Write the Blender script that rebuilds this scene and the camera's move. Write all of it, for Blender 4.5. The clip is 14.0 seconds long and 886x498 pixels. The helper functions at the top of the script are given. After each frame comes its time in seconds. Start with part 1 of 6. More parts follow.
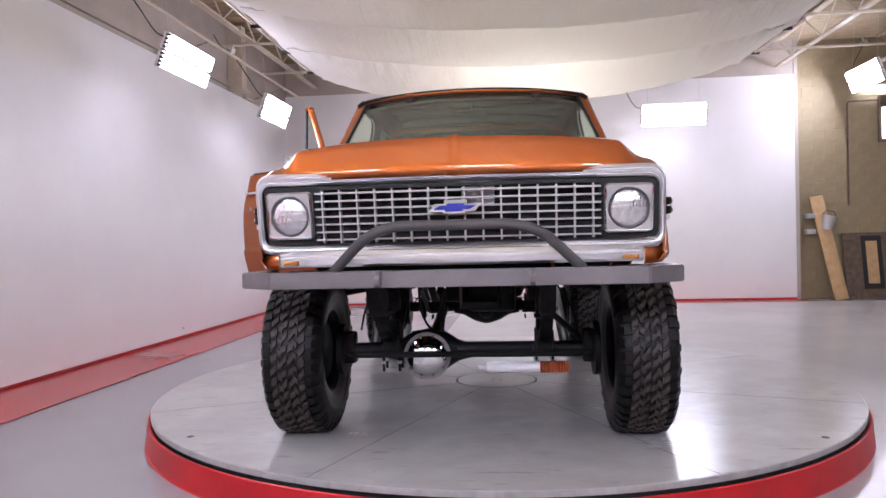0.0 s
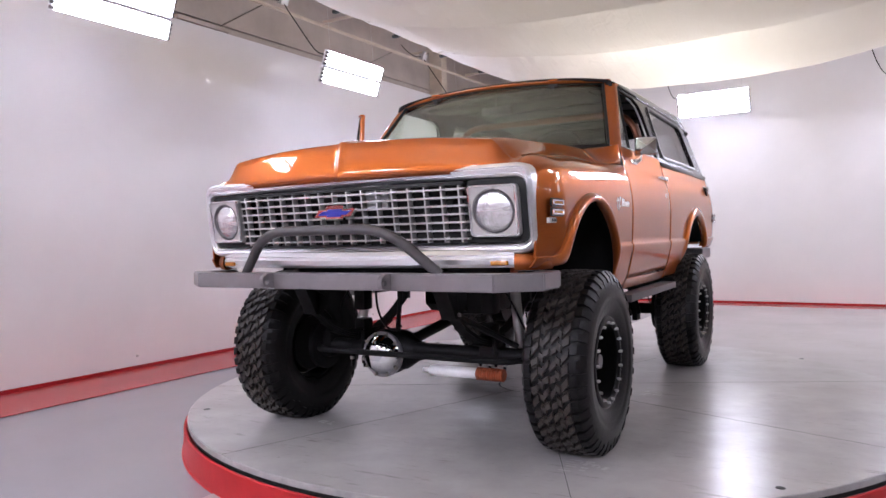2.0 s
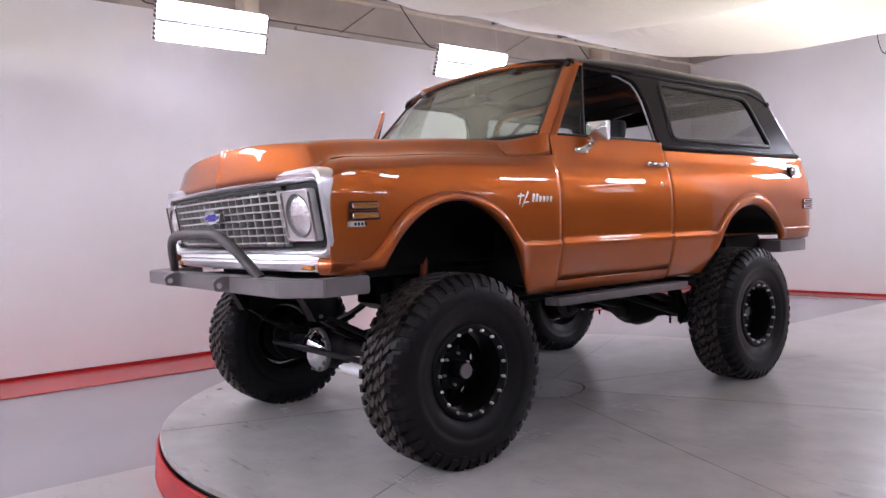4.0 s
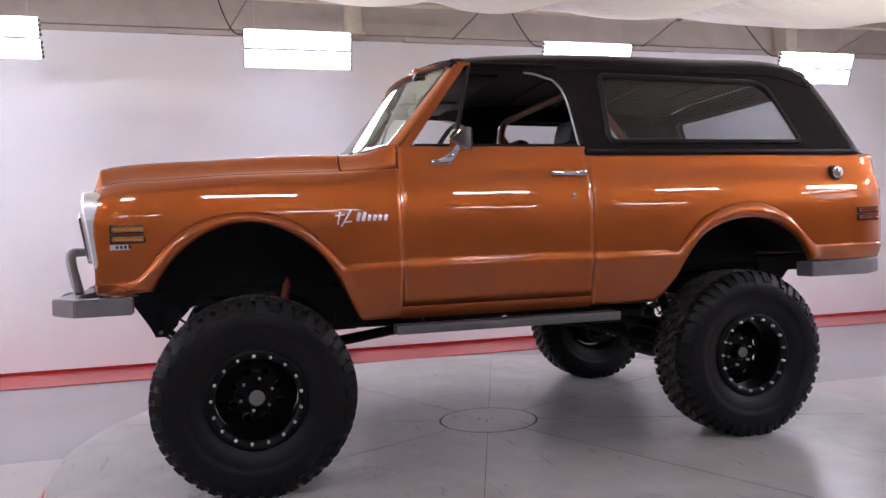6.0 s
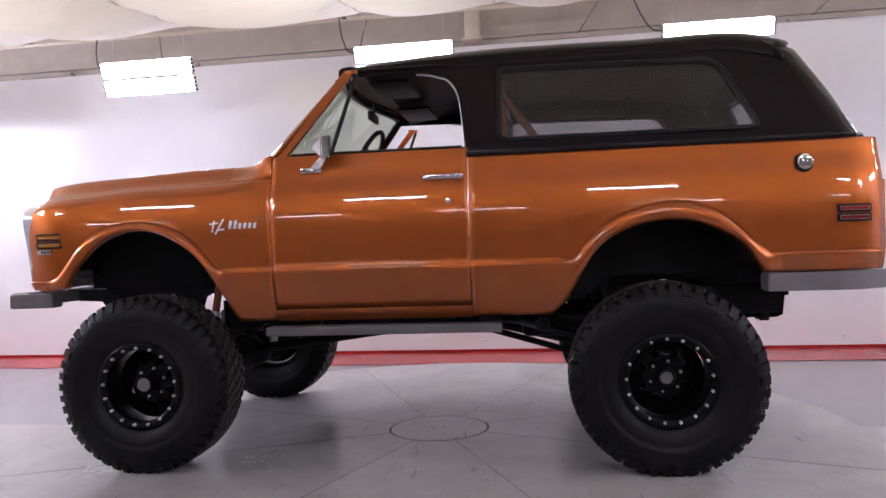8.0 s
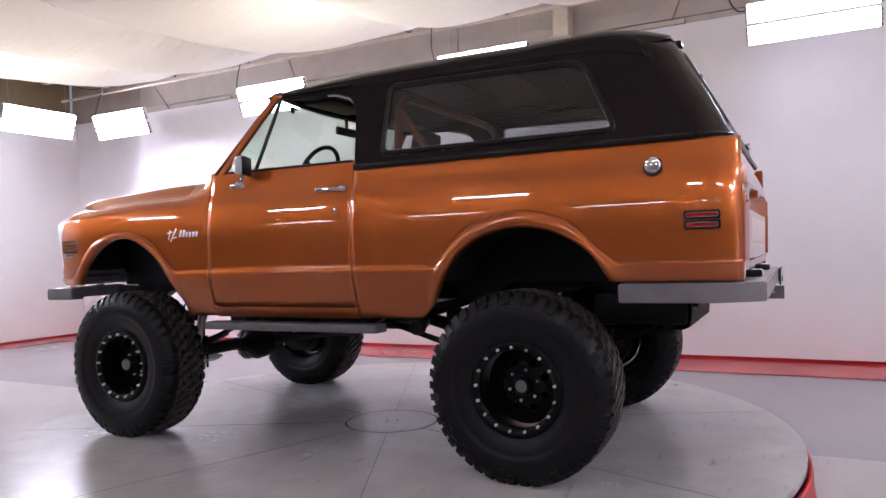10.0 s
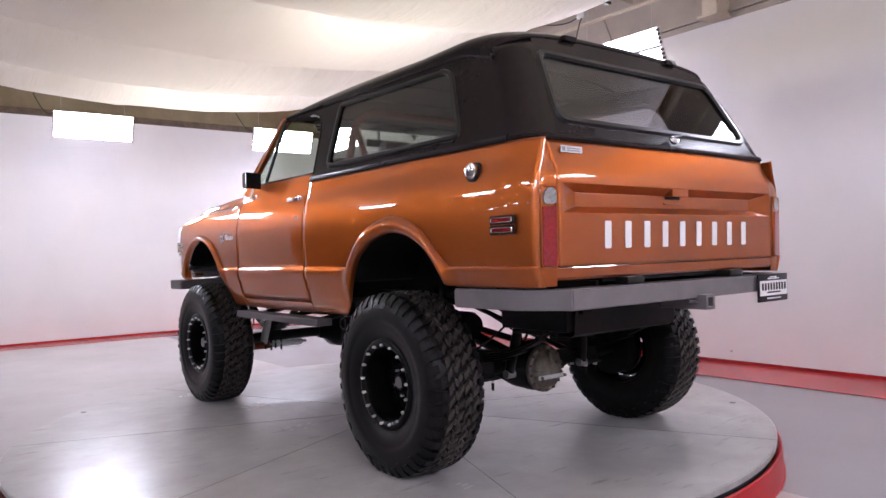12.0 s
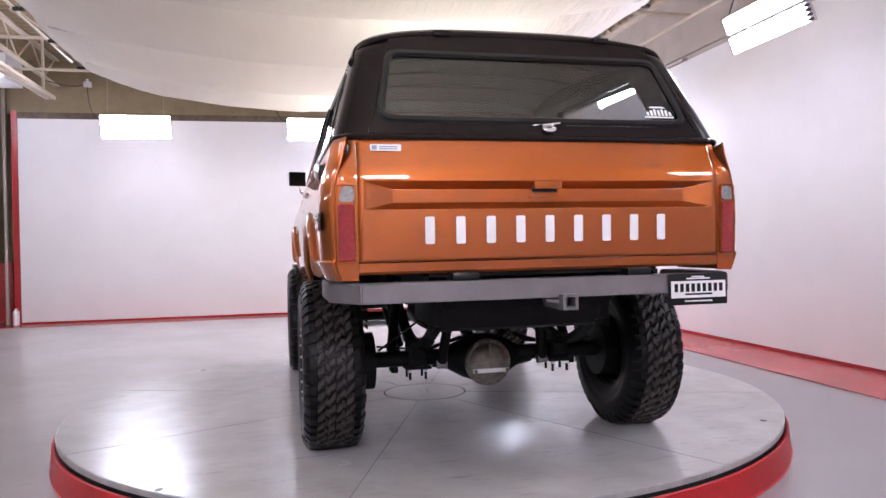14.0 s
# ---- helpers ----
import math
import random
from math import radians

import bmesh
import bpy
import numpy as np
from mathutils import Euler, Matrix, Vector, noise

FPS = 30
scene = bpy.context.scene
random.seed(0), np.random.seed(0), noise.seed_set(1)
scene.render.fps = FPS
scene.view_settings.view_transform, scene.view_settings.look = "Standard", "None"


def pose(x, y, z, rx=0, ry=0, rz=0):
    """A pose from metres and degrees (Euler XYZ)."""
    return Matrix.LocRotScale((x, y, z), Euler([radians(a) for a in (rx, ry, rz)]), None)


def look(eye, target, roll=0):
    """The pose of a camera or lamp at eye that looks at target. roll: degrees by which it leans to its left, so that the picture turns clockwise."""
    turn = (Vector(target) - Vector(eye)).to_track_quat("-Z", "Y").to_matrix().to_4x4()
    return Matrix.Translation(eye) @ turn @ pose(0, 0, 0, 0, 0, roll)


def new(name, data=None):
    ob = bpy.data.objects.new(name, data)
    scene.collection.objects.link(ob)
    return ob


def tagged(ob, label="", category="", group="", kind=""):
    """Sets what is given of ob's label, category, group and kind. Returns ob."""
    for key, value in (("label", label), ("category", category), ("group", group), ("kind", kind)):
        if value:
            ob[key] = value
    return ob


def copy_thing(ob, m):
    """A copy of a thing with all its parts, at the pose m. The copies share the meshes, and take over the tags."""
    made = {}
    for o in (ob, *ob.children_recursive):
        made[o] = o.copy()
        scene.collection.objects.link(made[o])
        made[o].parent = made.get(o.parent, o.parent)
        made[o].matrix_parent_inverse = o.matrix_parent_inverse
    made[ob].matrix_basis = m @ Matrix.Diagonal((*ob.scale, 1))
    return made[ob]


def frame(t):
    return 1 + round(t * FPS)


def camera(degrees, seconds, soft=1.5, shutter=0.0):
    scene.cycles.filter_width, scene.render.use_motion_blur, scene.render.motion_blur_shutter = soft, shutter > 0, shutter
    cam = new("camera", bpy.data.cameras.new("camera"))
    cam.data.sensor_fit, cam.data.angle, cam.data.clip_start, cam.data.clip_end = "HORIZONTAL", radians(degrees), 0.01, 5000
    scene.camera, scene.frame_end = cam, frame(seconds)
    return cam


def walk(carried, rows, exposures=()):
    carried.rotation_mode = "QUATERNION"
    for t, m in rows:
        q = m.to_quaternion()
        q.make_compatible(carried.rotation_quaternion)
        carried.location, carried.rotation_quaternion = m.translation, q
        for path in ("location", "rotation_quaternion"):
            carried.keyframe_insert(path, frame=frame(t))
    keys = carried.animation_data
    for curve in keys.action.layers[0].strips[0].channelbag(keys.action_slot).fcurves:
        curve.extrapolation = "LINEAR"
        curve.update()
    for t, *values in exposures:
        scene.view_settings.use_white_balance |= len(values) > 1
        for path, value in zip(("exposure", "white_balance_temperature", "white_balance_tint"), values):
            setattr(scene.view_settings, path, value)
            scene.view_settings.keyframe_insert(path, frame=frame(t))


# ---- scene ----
cam = camera(63.05, 14.0)
PATH = [
    (0.0, (0.2385, -5.4188, 1.0714), (0.0597, -3.4270, 1.0466), -1.33),
    (0.5, (0.7009, -5.3578, 1.0791), (0.3275, -3.3932, 1.0551), -1.28),
    (1.0, (1.1735, -5.2719, 1.0870), (0.6037, -3.3550, 1.0552), -1.04),
    (1.5, (1.6723, -5.0959, 1.0940), (0.8870, -3.2568, 1.0594), -1.13),
    (2.0, (2.1420, -4.8485, 1.0944), (1.1532, -3.1104, 1.0610), -1.36),
    (2.5, (2.5980, -4.5942, 1.1102), (1.4263, -2.9740, 1.0675), -1.14),
    (2.7, (2.7654, -4.4595, 1.1190), (1.5217, -2.8941, 1.0674), -1.23),
    (3.1, (3.0656, -4.1837, 1.1291), (1.7015, -2.7224, 1.0661), -1.53),
    (3.5, (3.3272, -3.8989, 1.1309), (1.8677, -2.5329, 1.0658), -1.83),
    (3.9, (3.5605, -3.5835, 1.1294), (2.0173, -2.3127, 1.0679), -2.07),
    (4.3, (3.7757, -3.2163, 1.1296), (2.1505, -2.0520, 1.0739), -2.20),
    (4.8, (4.0348, -2.6518, 1.1399), (2.2996, -1.6585, 1.0892), -2.11),
    (5.0, (4.1348, -2.3974, 1.1485), (2.3548, -1.4868, 1.0977), -2.01),
    (5.5, (4.3037, -1.8830, 1.1626), (2.4417, -1.1548, 1.1135), -2.05),
    (6.0, (4.4163, -1.3703, 1.1527), (2.4910, -0.8297, 1.1202), -1.97),
    (6.5, (4.4943, -0.8340, 1.1456), (2.5244, -0.4897, 1.1167), -1.99),
    (7.0, (4.5220, -0.2898, 1.1264), (2.5263, -0.1617, 1.1000), -2.03),
    (7.5, (4.5348, 0.2397, 1.1213), (2.5367, 0.1526, 1.1034), -2.00),
    (8.0, (4.5414, 0.7341, 1.1134), (2.5586, 0.4724, 1.1079), -1.96),
    (8.5, (4.5274, 1.2276, 1.1192), (2.5756, 0.7912, 1.1151), -1.92),
    (8.7, (4.5191, 1.4236, 1.1272), (2.5837, 0.9193, 1.1233), -1.81),
    (9.1, (4.4740, 1.7886, 1.1346), (2.5752, 1.1605, 1.1318), -1.70),
    (9.5, (4.3872, 2.1289, 1.1305), (2.5308, 1.3848, 1.1294), -1.73),
    (9.9, (4.2604, 2.4650, 1.1200), (2.4561, 1.6023, 1.1209), -1.82),
    (10.3, (4.0956, 2.8178, 1.1081), (2.3599, 1.8242, 1.1108), -1.90),
    (10.8, (3.8388, 3.3134, 1.0989), (2.2274, 2.1287, 1.1031), -1.86),
    (11.0, (3.7220, 3.5258, 1.0986), (2.1748, 2.2583, 1.1033), -1.80),
    (11.5, (3.4101, 3.9395, 1.0986), (2.0117, 2.5097, 1.1095), -1.91),
    (12.0, (3.0504, 4.3588, 1.0961), (1.8147, 2.7862, 1.1097), -1.65),
    (12.5, (2.6442, 4.7186, 1.0961), (1.5975, 3.0144, 1.0964), -1.52),
    (13.0, (2.1830, 5.0169, 1.1017), (1.3243, 3.2107, 1.0975), -1.49),
    (13.5, (1.6905, 5.2377, 1.0985), (1.0280, 3.3507, 1.0899), -1.53),
    (14.0, (1.2161, 5.4047, 1.0930), (0.7581, 3.4578, 1.0833), -1.20),
]
walk(cam, [(t, look(eye, target, roll)) for t, eye, target, roll in PATH], [(0.0, 0.0), (8.7, 0.0), (12.5, 0.10), (14.0, 0.18)])

world = bpy.data.worlds.new("world")
scene.world = world
world.use_nodes = True
world.node_tree.nodes["Background"].inputs[0].default_value = (0.75, 0.8, 0.9, 1)
world.node_tree.nodes["Background"].inputs[1].default_value = 0.3
scene.view_settings.exposure = 0.0
TUBE_POWER = 50.0      # the fluorescent tubes
ABOVE_POWER = 118.0    # the warm shop lamps over the cloth, watts each

FLOOR = -0.20         # the turntable's top is z = 0
ROOM = pose(0, 0, 0, 0, 0, -1.0)


# ------------------------------------------------------------------ materials
def nodes_of(name):
    m = bpy.data.materials.new(name)
    m.use_nodes = True
    t = m.node_tree
    return m, t, t.nodes["Principled BSDF"]


def material(name, colour, rough=0.5, metal=0.0, var=0.0, scale=8.0, bump=0.0, bump_scale=60.0, rough_var=0.0, coat=0.0, second=None, dirt=0.0, spec=0.5):
    """A surface with two scales of variation in colour, gloss and relief."""
    m, t, b = nodes_of(name)
    L = t.links.new
    co = t.nodes.new("ShaderNodeTexCoord")
    b.inputs["Roughness"].default_value = rough
    b.inputs["Metallic"].default_value = metal
    b.inputs["Coat Weight"].default_value = coat
    b.inputs["Coat Roughness"].default_value = 0.04
    b.inputs["Specular IOR Level"].default_value = spec
    c = Vector(colour)
    n1 = t.nodes.new("ShaderNodeTexNoise")
    n1.inputs["Scale"].default_value = scale
    n1.inputs["Detail"].default_value = 6
    n1.inputs["Roughness"].default_value = 0.62
    L(co.outputs["Object"], n1.inputs["Vector"])
    ramp = t.nodes.new("ShaderNodeMapRange")
    ramp.inputs["From Min"].default_value = 0.3
    ramp.inputs["From Max"].default_value = 0.7
    L(n1.outputs["Fac"], ramp.inputs["Value"])
    mix = t.nodes.new("ShaderNodeMix")
    mix.data_type = "RGBA"
    lo = Vector(second) if second else c * (1 - var)
    mix.inputs["A"].default_value = (*lo, 1)
    mix.inputs["B"].default_value = (*(c * (1 + var * 0.5)), 1)
    L(ramp.outputs["Result"], mix.inputs["Factor"])
    out = mix.outputs["Result"]
    if dirt:
        n3 = t.nodes.new("ShaderNodeTexNoise")
        n3.inputs["Scale"].default_value = scale * 0.23
        n3.inputs["Detail"].default_value = 9
        n3.inputs["Roughness"].default_value = 0.7
        L(co.outputs["Object"], n3.inputs["Vector"])
        r3 = t.nodes.new("ShaderNodeMapRange")
        r3.inputs["From Min"].default_value = 0.52
        r3.inputs["From Max"].default_value = 0.72
        r3.inputs["To Max"].default_value = dirt
        L(n3.outputs["Fac"], r3.inputs["Value"])
        mx = t.nodes.new("ShaderNodeMix")
        mx.data_type = "RGBA"
        mx.inputs["B"].default_value = (*(c * 0.45), 1)
        L(out, mx.inputs["A"])
        L(r3.outputs["Result"], mx.inputs["Factor"])
        out = mx.outputs["Result"]
    L(out, b.inputs["Base Color"])
    if rough_var:
        rr = t.nodes.new("ShaderNodeMapRange")
        rr.inputs["From Min"].default_value = 0.3
        rr.inputs["From Max"].default_value = 0.7
        rr.inputs["To Min"].default_value = max(0.02, rough - rough_var)
        rr.inputs["To Max"].default_value = rough + rough_var
        n2 = t.nodes.new("ShaderNodeTexNoise")
        n2.inputs["Scale"].default_value = scale * 2.7
        n2.inputs["Detail"].default_value = 5
        L(co.outputs["Object"], n2.inputs["Vector"])
        L(n2.outputs["Fac"], rr.inputs["Value"])
        L(rr.outputs["Result"], b.inputs["Roughness"])
    if bump:
        nb = t.nodes.new("ShaderNodeTexNoise")
        nb.inputs["Scale"].default_value = bump_scale
        nb.inputs["Detail"].default_value = 4
        L(co.outputs["Object"], nb.inputs["Vector"])
        bp = t.nodes.new("ShaderNodeBump")
        bp.inputs["Strength"].default_value = bump
        bp.inputs["Distance"].default_value = 0.004
        L(nb.outputs["Fac"], bp.inputs["Height"])
        L(bp.outputs["Normal"], b.inputs["Normal"])
    return m


def paint_material():
    """Copper-orange metallic paint: fine flakes under a clear coat."""
    m, t, b = nodes_of("copper_orange_paint")
    L = t.links.new
    co = t.nodes.new("ShaderNodeTexCoord")
    v = t.nodes.new("ShaderNodeTexVoronoi")
    v.inputs["Scale"].default_value = 900
    L(co.outputs["Object"], v.inputs["Vector"])
    mix = t.nodes.new("ShaderNodeMix")
    mix.data_type = "RGBA"
    mix.inputs["A"].default_value = (0.285, 0.0615, 0.0095, 1)
    mix.inputs["B"].default_value = (0.442, 0.109, 0.0180, 1)
    sep = t.nodes.new("ShaderNodeSeparateColor")
    L(v.outputs["Color"], sep.inputs["Color"])
    L(sep.outputs["Red"], mix.inputs["Factor"])
    L(mix.outputs["Result"], b.inputs["Base Color"])
    b.inputs["Metallic"].default_value = 0.86
    b.inputs["Specular Tint"].default_value = (0.78, 0.52, 0.38, 1)
    b.inputs["Roughness"].default_value = 0.40
    b.inputs["Coat Weight"].default_value = 1.0
    b.inputs["Coat IOR"].default_value = 1.50
    b.inputs["Coat Roughness"].default_value = 0.03
    n = t.nodes.new("ShaderNodeTexNoise")
    n.inputs["Scale"].default_value = 3.5
    L(co.outputs["Object"], n.inputs["Vector"])
    bp = t.nodes.new("ShaderNodeBump")
    bp.inputs["Strength"].default_value = 0.12
    bp.inputs["Distance"].default_value = 0.01
    L(n.outputs["Fac"], bp.inputs["Height"])
    L(bp.outputs["Normal"], b.inputs["Coat Normal"])
    return m


def glass_material(name, tint, gloss=0.045):
    m, t, b = nodes_of(name)
    L = t.links.new
    out = t.nodes["Material Output"]
    tr = t.nodes.new("ShaderNodeBsdfTransparent")
    tr.inputs["Color"].default_value = (*tint, 1)
    gl = t.nodes.new("ShaderNodeBsdfGlossy")
    gl.inputs["Roughness"].default_value = 0.02
    lw = t.nodes.new("ShaderNodeLayerWeight")
    lw.inputs["Blend"].default_value = 0.5
    pw = t.nodes.new("ShaderNodeMath")
    pw.operation = "POWER"
    pw.inputs[1].default_value = 5.0
    L(lw.outputs["Facing"], pw.inputs[0])
    mr = t.nodes.new("ShaderNodeMapRange")
    mr.inputs["To Min"].default_value = gloss
    mr.inputs["To Max"].default_value = 0.95
    L(pw.outputs["Value"], mr.inputs["Value"])
    ms = t.nodes.new("ShaderNodeMixShader")
    L(mr.outputs["Result"], ms.inputs["Fac"])
    L(tr.outputs["BSDF"], ms.inputs[1])
    L(gl.outputs["BSDF"], ms.inputs[2])
    L(ms.outputs["Shader"], out.inputs["Surface"])
    return m


def glow_material(name, colour, strength):
    m, t, b = nodes_of(name)
    b.inputs["Base Color"].default_value = (0.9, 0.9, 0.9, 1)
    b.inputs["Emission Color"].default_value = (*colour, 1)
    b.inputs["Emission Strength"].default_value = strength
    return m


def cloth_material():
    m, t, b = nodes_of("white_muslin")
    L = t.links.new
    out = t.nodes["Material Output"]
    co = t.nodes.new("ShaderNodeTexCoord")
    n = t.nodes.new("ShaderNodeTexNoise")
    n.inputs["Scale"].default_value = 2.2
    n.inputs["Detail"].default_value = 5
    L(co.outputs["Object"], n.inputs["Vector"])
    cr = t.nodes.new("ShaderNodeMix")
    cr.data_type = "RGBA"
    cr.inputs["A"].default_value = (0.80, 0.765, 0.76, 1)
    cr.inputs["B"].default_value = (0.87, 0.85, 0.86, 1)
    L(n.outputs["Fac"], cr.inputs["Factor"])
    L(cr.outputs["Result"], b.inputs["Base Color"])
    b.inputs["Roughness"].default_value = 0.85
    w = t.nodes.new("ShaderNodeTexNoise")
    w.inputs["Scale"].default_value = 9
    w.inputs["Detail"].default_value = 5
    w.inputs["Distortion"].default_value = 1.5
    L(co.outputs["Object"], w.inputs["Vector"])
    bp = t.nodes.new("ShaderNodeBump")
    bp.inputs["Strength"].default_value = 0.45
    bp.inputs["Distance"].default_value = 0.03
    L(w.outputs["Fac"], bp.inputs["Height"])
    # drawn creases that run across the strips
    mp = t.nodes.new("ShaderNodeMapping")
    mp.inputs["Rotation"].default_value = (0, 0, 0.35)
    mp.inputs["Scale"].default_value = (11.0, 1.1, 1.0)
    L(co.outputs["Object"], mp.inputs["Vector"])
    cw = t.nodes.new("ShaderNodeTexNoise")
    cw.inputs["Scale"].default_value = 1.5
    cw.inputs["Detail"].default_value = 4
    cw.inputs["Distortion"].default_value = 0.6
    L(mp.outputs["Vector"], cw.inputs["Vector"])
    bq = t.nodes.new("ShaderNodeBump")
    bq.inputs["Strength"].default_value = 0.5
    bq.inputs["Distance"].default_value = 0.035
    L(cw.outputs["Fac"], bq.inputs["Height"])
    L(bp.outputs["Normal"], bq.inputs["Normal"])
    L(bq.outputs["Normal"], b.inputs["Normal"])
    tl = t.nodes.new("ShaderNodeBsdfTranslucent")
    tl.inputs["Color"].default_value = (0.90, 0.87, 0.83, 1)
    ms = t.nodes.new("ShaderNodeMixShader")
    ms.inputs["Fac"].default_value = 0.4
    L(b.outputs["BSDF"], ms.inputs[1])
    L(tl.outputs["BSDF"], ms.inputs[2])
    L(ms.outputs["Shader"], out.inputs["Surface"])
    return m


def scuffed(m, most=0.75, tone=(0.16, 0.145, 0.135, 1)):
    """Adds tyre scuffs in two directions and drifts of grit to a floor paint."""
    t = m.node_tree
    L = t.links.new
    b = t.nodes["Principled BSDF"]
    base = b.inputs["Base Color"].links[0].from_socket
    co = t.nodes.new("ShaderNodeTexCoord")
    mp = t.nodes.new("ShaderNodeMapping")
    mp.inputs["Rotation"].default_value = (0, 0, 0.5)
    mp.inputs["Scale"].default_value = (1.6, 9.0, 1.0)
    L(co.outputs["Object"], mp.inputs["Vector"])
    n = t.nodes.new("ShaderNodeTexNoise")
    n.inputs["Scale"].default_value = 1.7
    n.inputs["Detail"].default_value = 10
    n.inputs["Roughness"].default_value = 0.75
    L(mp.outputs["Vector"], n.inputs["Vector"])
    r = t.nodes.new("ShaderNodeMapRange")
    r.inputs["From Min"].default_value = 0.60
    r.inputs["From Max"].default_value = 0.70
    r.inputs["To Max"].default_value = most
    L(n.outputs["Fac"], r.inputs["Value"])
    mx = t.nodes.new("ShaderNodeMix")
    mx.data_type = "RGBA"
    mx.inputs["B"].default_value = tone
    L(base, mx.inputs["A"])
    L(r.outputs["Result"], mx.inputs["Factor"])
    last = mx.outputs["Result"]
    # grit in drifts, and a second set of scuffs across the first
    for turn, stretch, size, lo, hi, share, shade in ((1.9, (1.2, 7.0, 1.0), 2.6, 0.62, 0.74, 0.55, (0.20, 0.175, 0.16, 1)), (0.0, (1.0, 1.0, 1.0), 38.0, 0.68, 0.74, 0.6, (0.13, 0.11, 0.10, 1))):
        mp2 = t.nodes.new("ShaderNodeMapping")
        mp2.inputs["Rotation"].default_value = (0, 0, turn)
        mp2.inputs["Scale"].default_value = stretch
        L(co.outputs["Object"], mp2.inputs["Vector"])
        n2 = t.nodes.new("ShaderNodeTexNoise")
        n2.inputs["Scale"].default_value = size
        n2.inputs["Detail"].default_value = 5
        n2.inputs["Roughness"].default_value = 0.7
        L(mp2.outputs["Vector"], n2.inputs["Vector"])
        r2 = t.nodes.new("ShaderNodeMapRange")
        r2.inputs["From Min"].default_value = lo
        r2.inputs["From Max"].default_value = hi
        r2.inputs["To Max"].default_value = share
        L(n2.outputs["Fac"], r2.inputs["Value"])
        m2 = t.nodes.new("ShaderNodeMix")
        m2.data_type = "RGBA"
        m2.inputs["B"].default_value = shade
        L(last, m2.inputs["A"])
        L(r2.outputs["Result"], m2.inputs["Factor"])
        last = m2.outputs["Result"]
    L(last, b.inputs["Base Color"])
    return m


PAINT = paint_material()
BLACK_TOP = material("black_hardtop", (0.0125, 0.0088, 0.0088), 0.26, var=0.2, scale=20, bump=0.03, bump_scale=140, spec=0.10)
CHROME = material("chrome", (0.82, 0.82, 0.84), 0.06, 1.0, var=0.03, scale=3)
ALUMINIUM = material("bright_aluminium", (0.91, 0.91, 0.93), 0.30, 1.0, var=0.03, scale=3)
SILVER = material("silver_grille_paint", (0.55, 0.54, 0.53), 0.34, 0.6, var=0.1, scale=15)
STEP = material("dark_step_steel", (0.115, 0.107, 0.110), 0.42, 0.3, var=0.2, scale=9, bump=0.2, bump_scale=120)
STEEL = material("grey_bumper_steel", (0.190, 0.175, 0.181), 0.34, 0.4, var=0.14, scale=7, bump=0.12, bump_scale=120)
BAR = material("dark_bar_paint", (0.070, 0.064, 0.066), 0.42, 0.2, var=0.15, scale=9, bump=0.1, bump_scale=120)
RUBBER = material("tyre_rubber", (0.0070, 0.0064, 0.0067), 0.36, var=0.3, scale=30, bump=0.2, bump_scale=200, second=(0.0045, 0.0042, 0.0044), spec=0.16)
# brownish worn tread, kept well lighter than RUBBER so the grooves look shaded
TREAD = material("worn_tread_rubber", (0.050, 0.041, 0.036), 0.46, var=0.35, scale=25, bump=0.5, bump_scale=160, second=(0.020, 0.0176, 0.0166), spec=0.3)
SEAL = material("black_rubber_seal", (0.006, 0.006, 0.0065), 0.3, var=0.1, spec=0.3)
RIM = material("satin_black_wheel", (0.004, 0.004, 0.0042), 0.30, 0.0, var=0.2, scale=20, spec=0.11)
CHASSIS = material("black_chassis_paint", (0.0075, 0.007, 0.0074), 0.5, var=0.4, scale=14, bump=0.4, bump_scale=80, dirt=0.2, spec=0.13)
DIFF = material("cast_differential_cover", (0.17, 0.15, 0.125), 0.5, 0.5, var=0.35, scale=25, bump=0.6, bump_scale=90)
BOLT = material("zinc_bolt", (0.56, 0.55, 0.54), 0.42, 0.3, var=0.1)
INTERIOR = material("black_vinyl", (0.009, 0.0085, 0.009), 0.55, var=0.2, scale=30, bump=0.3, bump_scale=150, spec=0.35)
ROLLBAR = material("copper_rollbar", (0.20, 0.065, 0.025), 0.35, 0.4, var=0.15)
WHITE_PAINT = material("white_gloss_paint", (0.82, 0.80, 0.80), 0.3, var=0.06, scale=20)
BOOT = material("rust_orange_boot", (0.30, 0.06, 0.018), 0.6, var=0.3, scale=40)
RED_LENS = material("red_lens", (0.28, 0.007, 0.011), 0.14, var=0.45, scale=70, bump=0.3, bump_scale=90, coat=0.7, spec=0.4)
AMBER_LENS = material("amber_lens", (0.46, 0.17, 0.02), 0.15, var=0.25, scale=60, coat=0.6)
CLEAR_LENS = material("clear_fluted_lens", (0.27, 0.26, 0.26), 0.12, var=0.4, scale=60, coat=0.8)
HEADLAMP = material("headlamp_lens", (0.86, 0.86, 0.87), 0.20, 0.9, var=0.3, scale=25, bump=0.9, bump_scale=60, coat=1.0)
REFLECTOR = material("fluted_reflector", (0.84, 0.84, 0.86), 0.16, 1.0, var=0.15, scale=40, bump=0.25, bump_scale=60)
BLUE = material("blue_enamel", (0.035, 0.045, 0.36), 0.25, var=0.1, coat=0.5)
GLASS = glass_material("clear_glass", (0.90, 0.95, 0.93))
TINT = glass_material("smoked_glass", (0.78, 0.79, 0.80), 0.06)
SCREEN = glass_material("green_windscreen_glass", (0.84, 0.91, 0.83), 0.085)
WALL = material("white_wall_paint", (0.80, 0.777, 0.787), 0.42, var=0.035, scale=1.3, bump=0.08, bump_scale=40, rough_var=0.06)
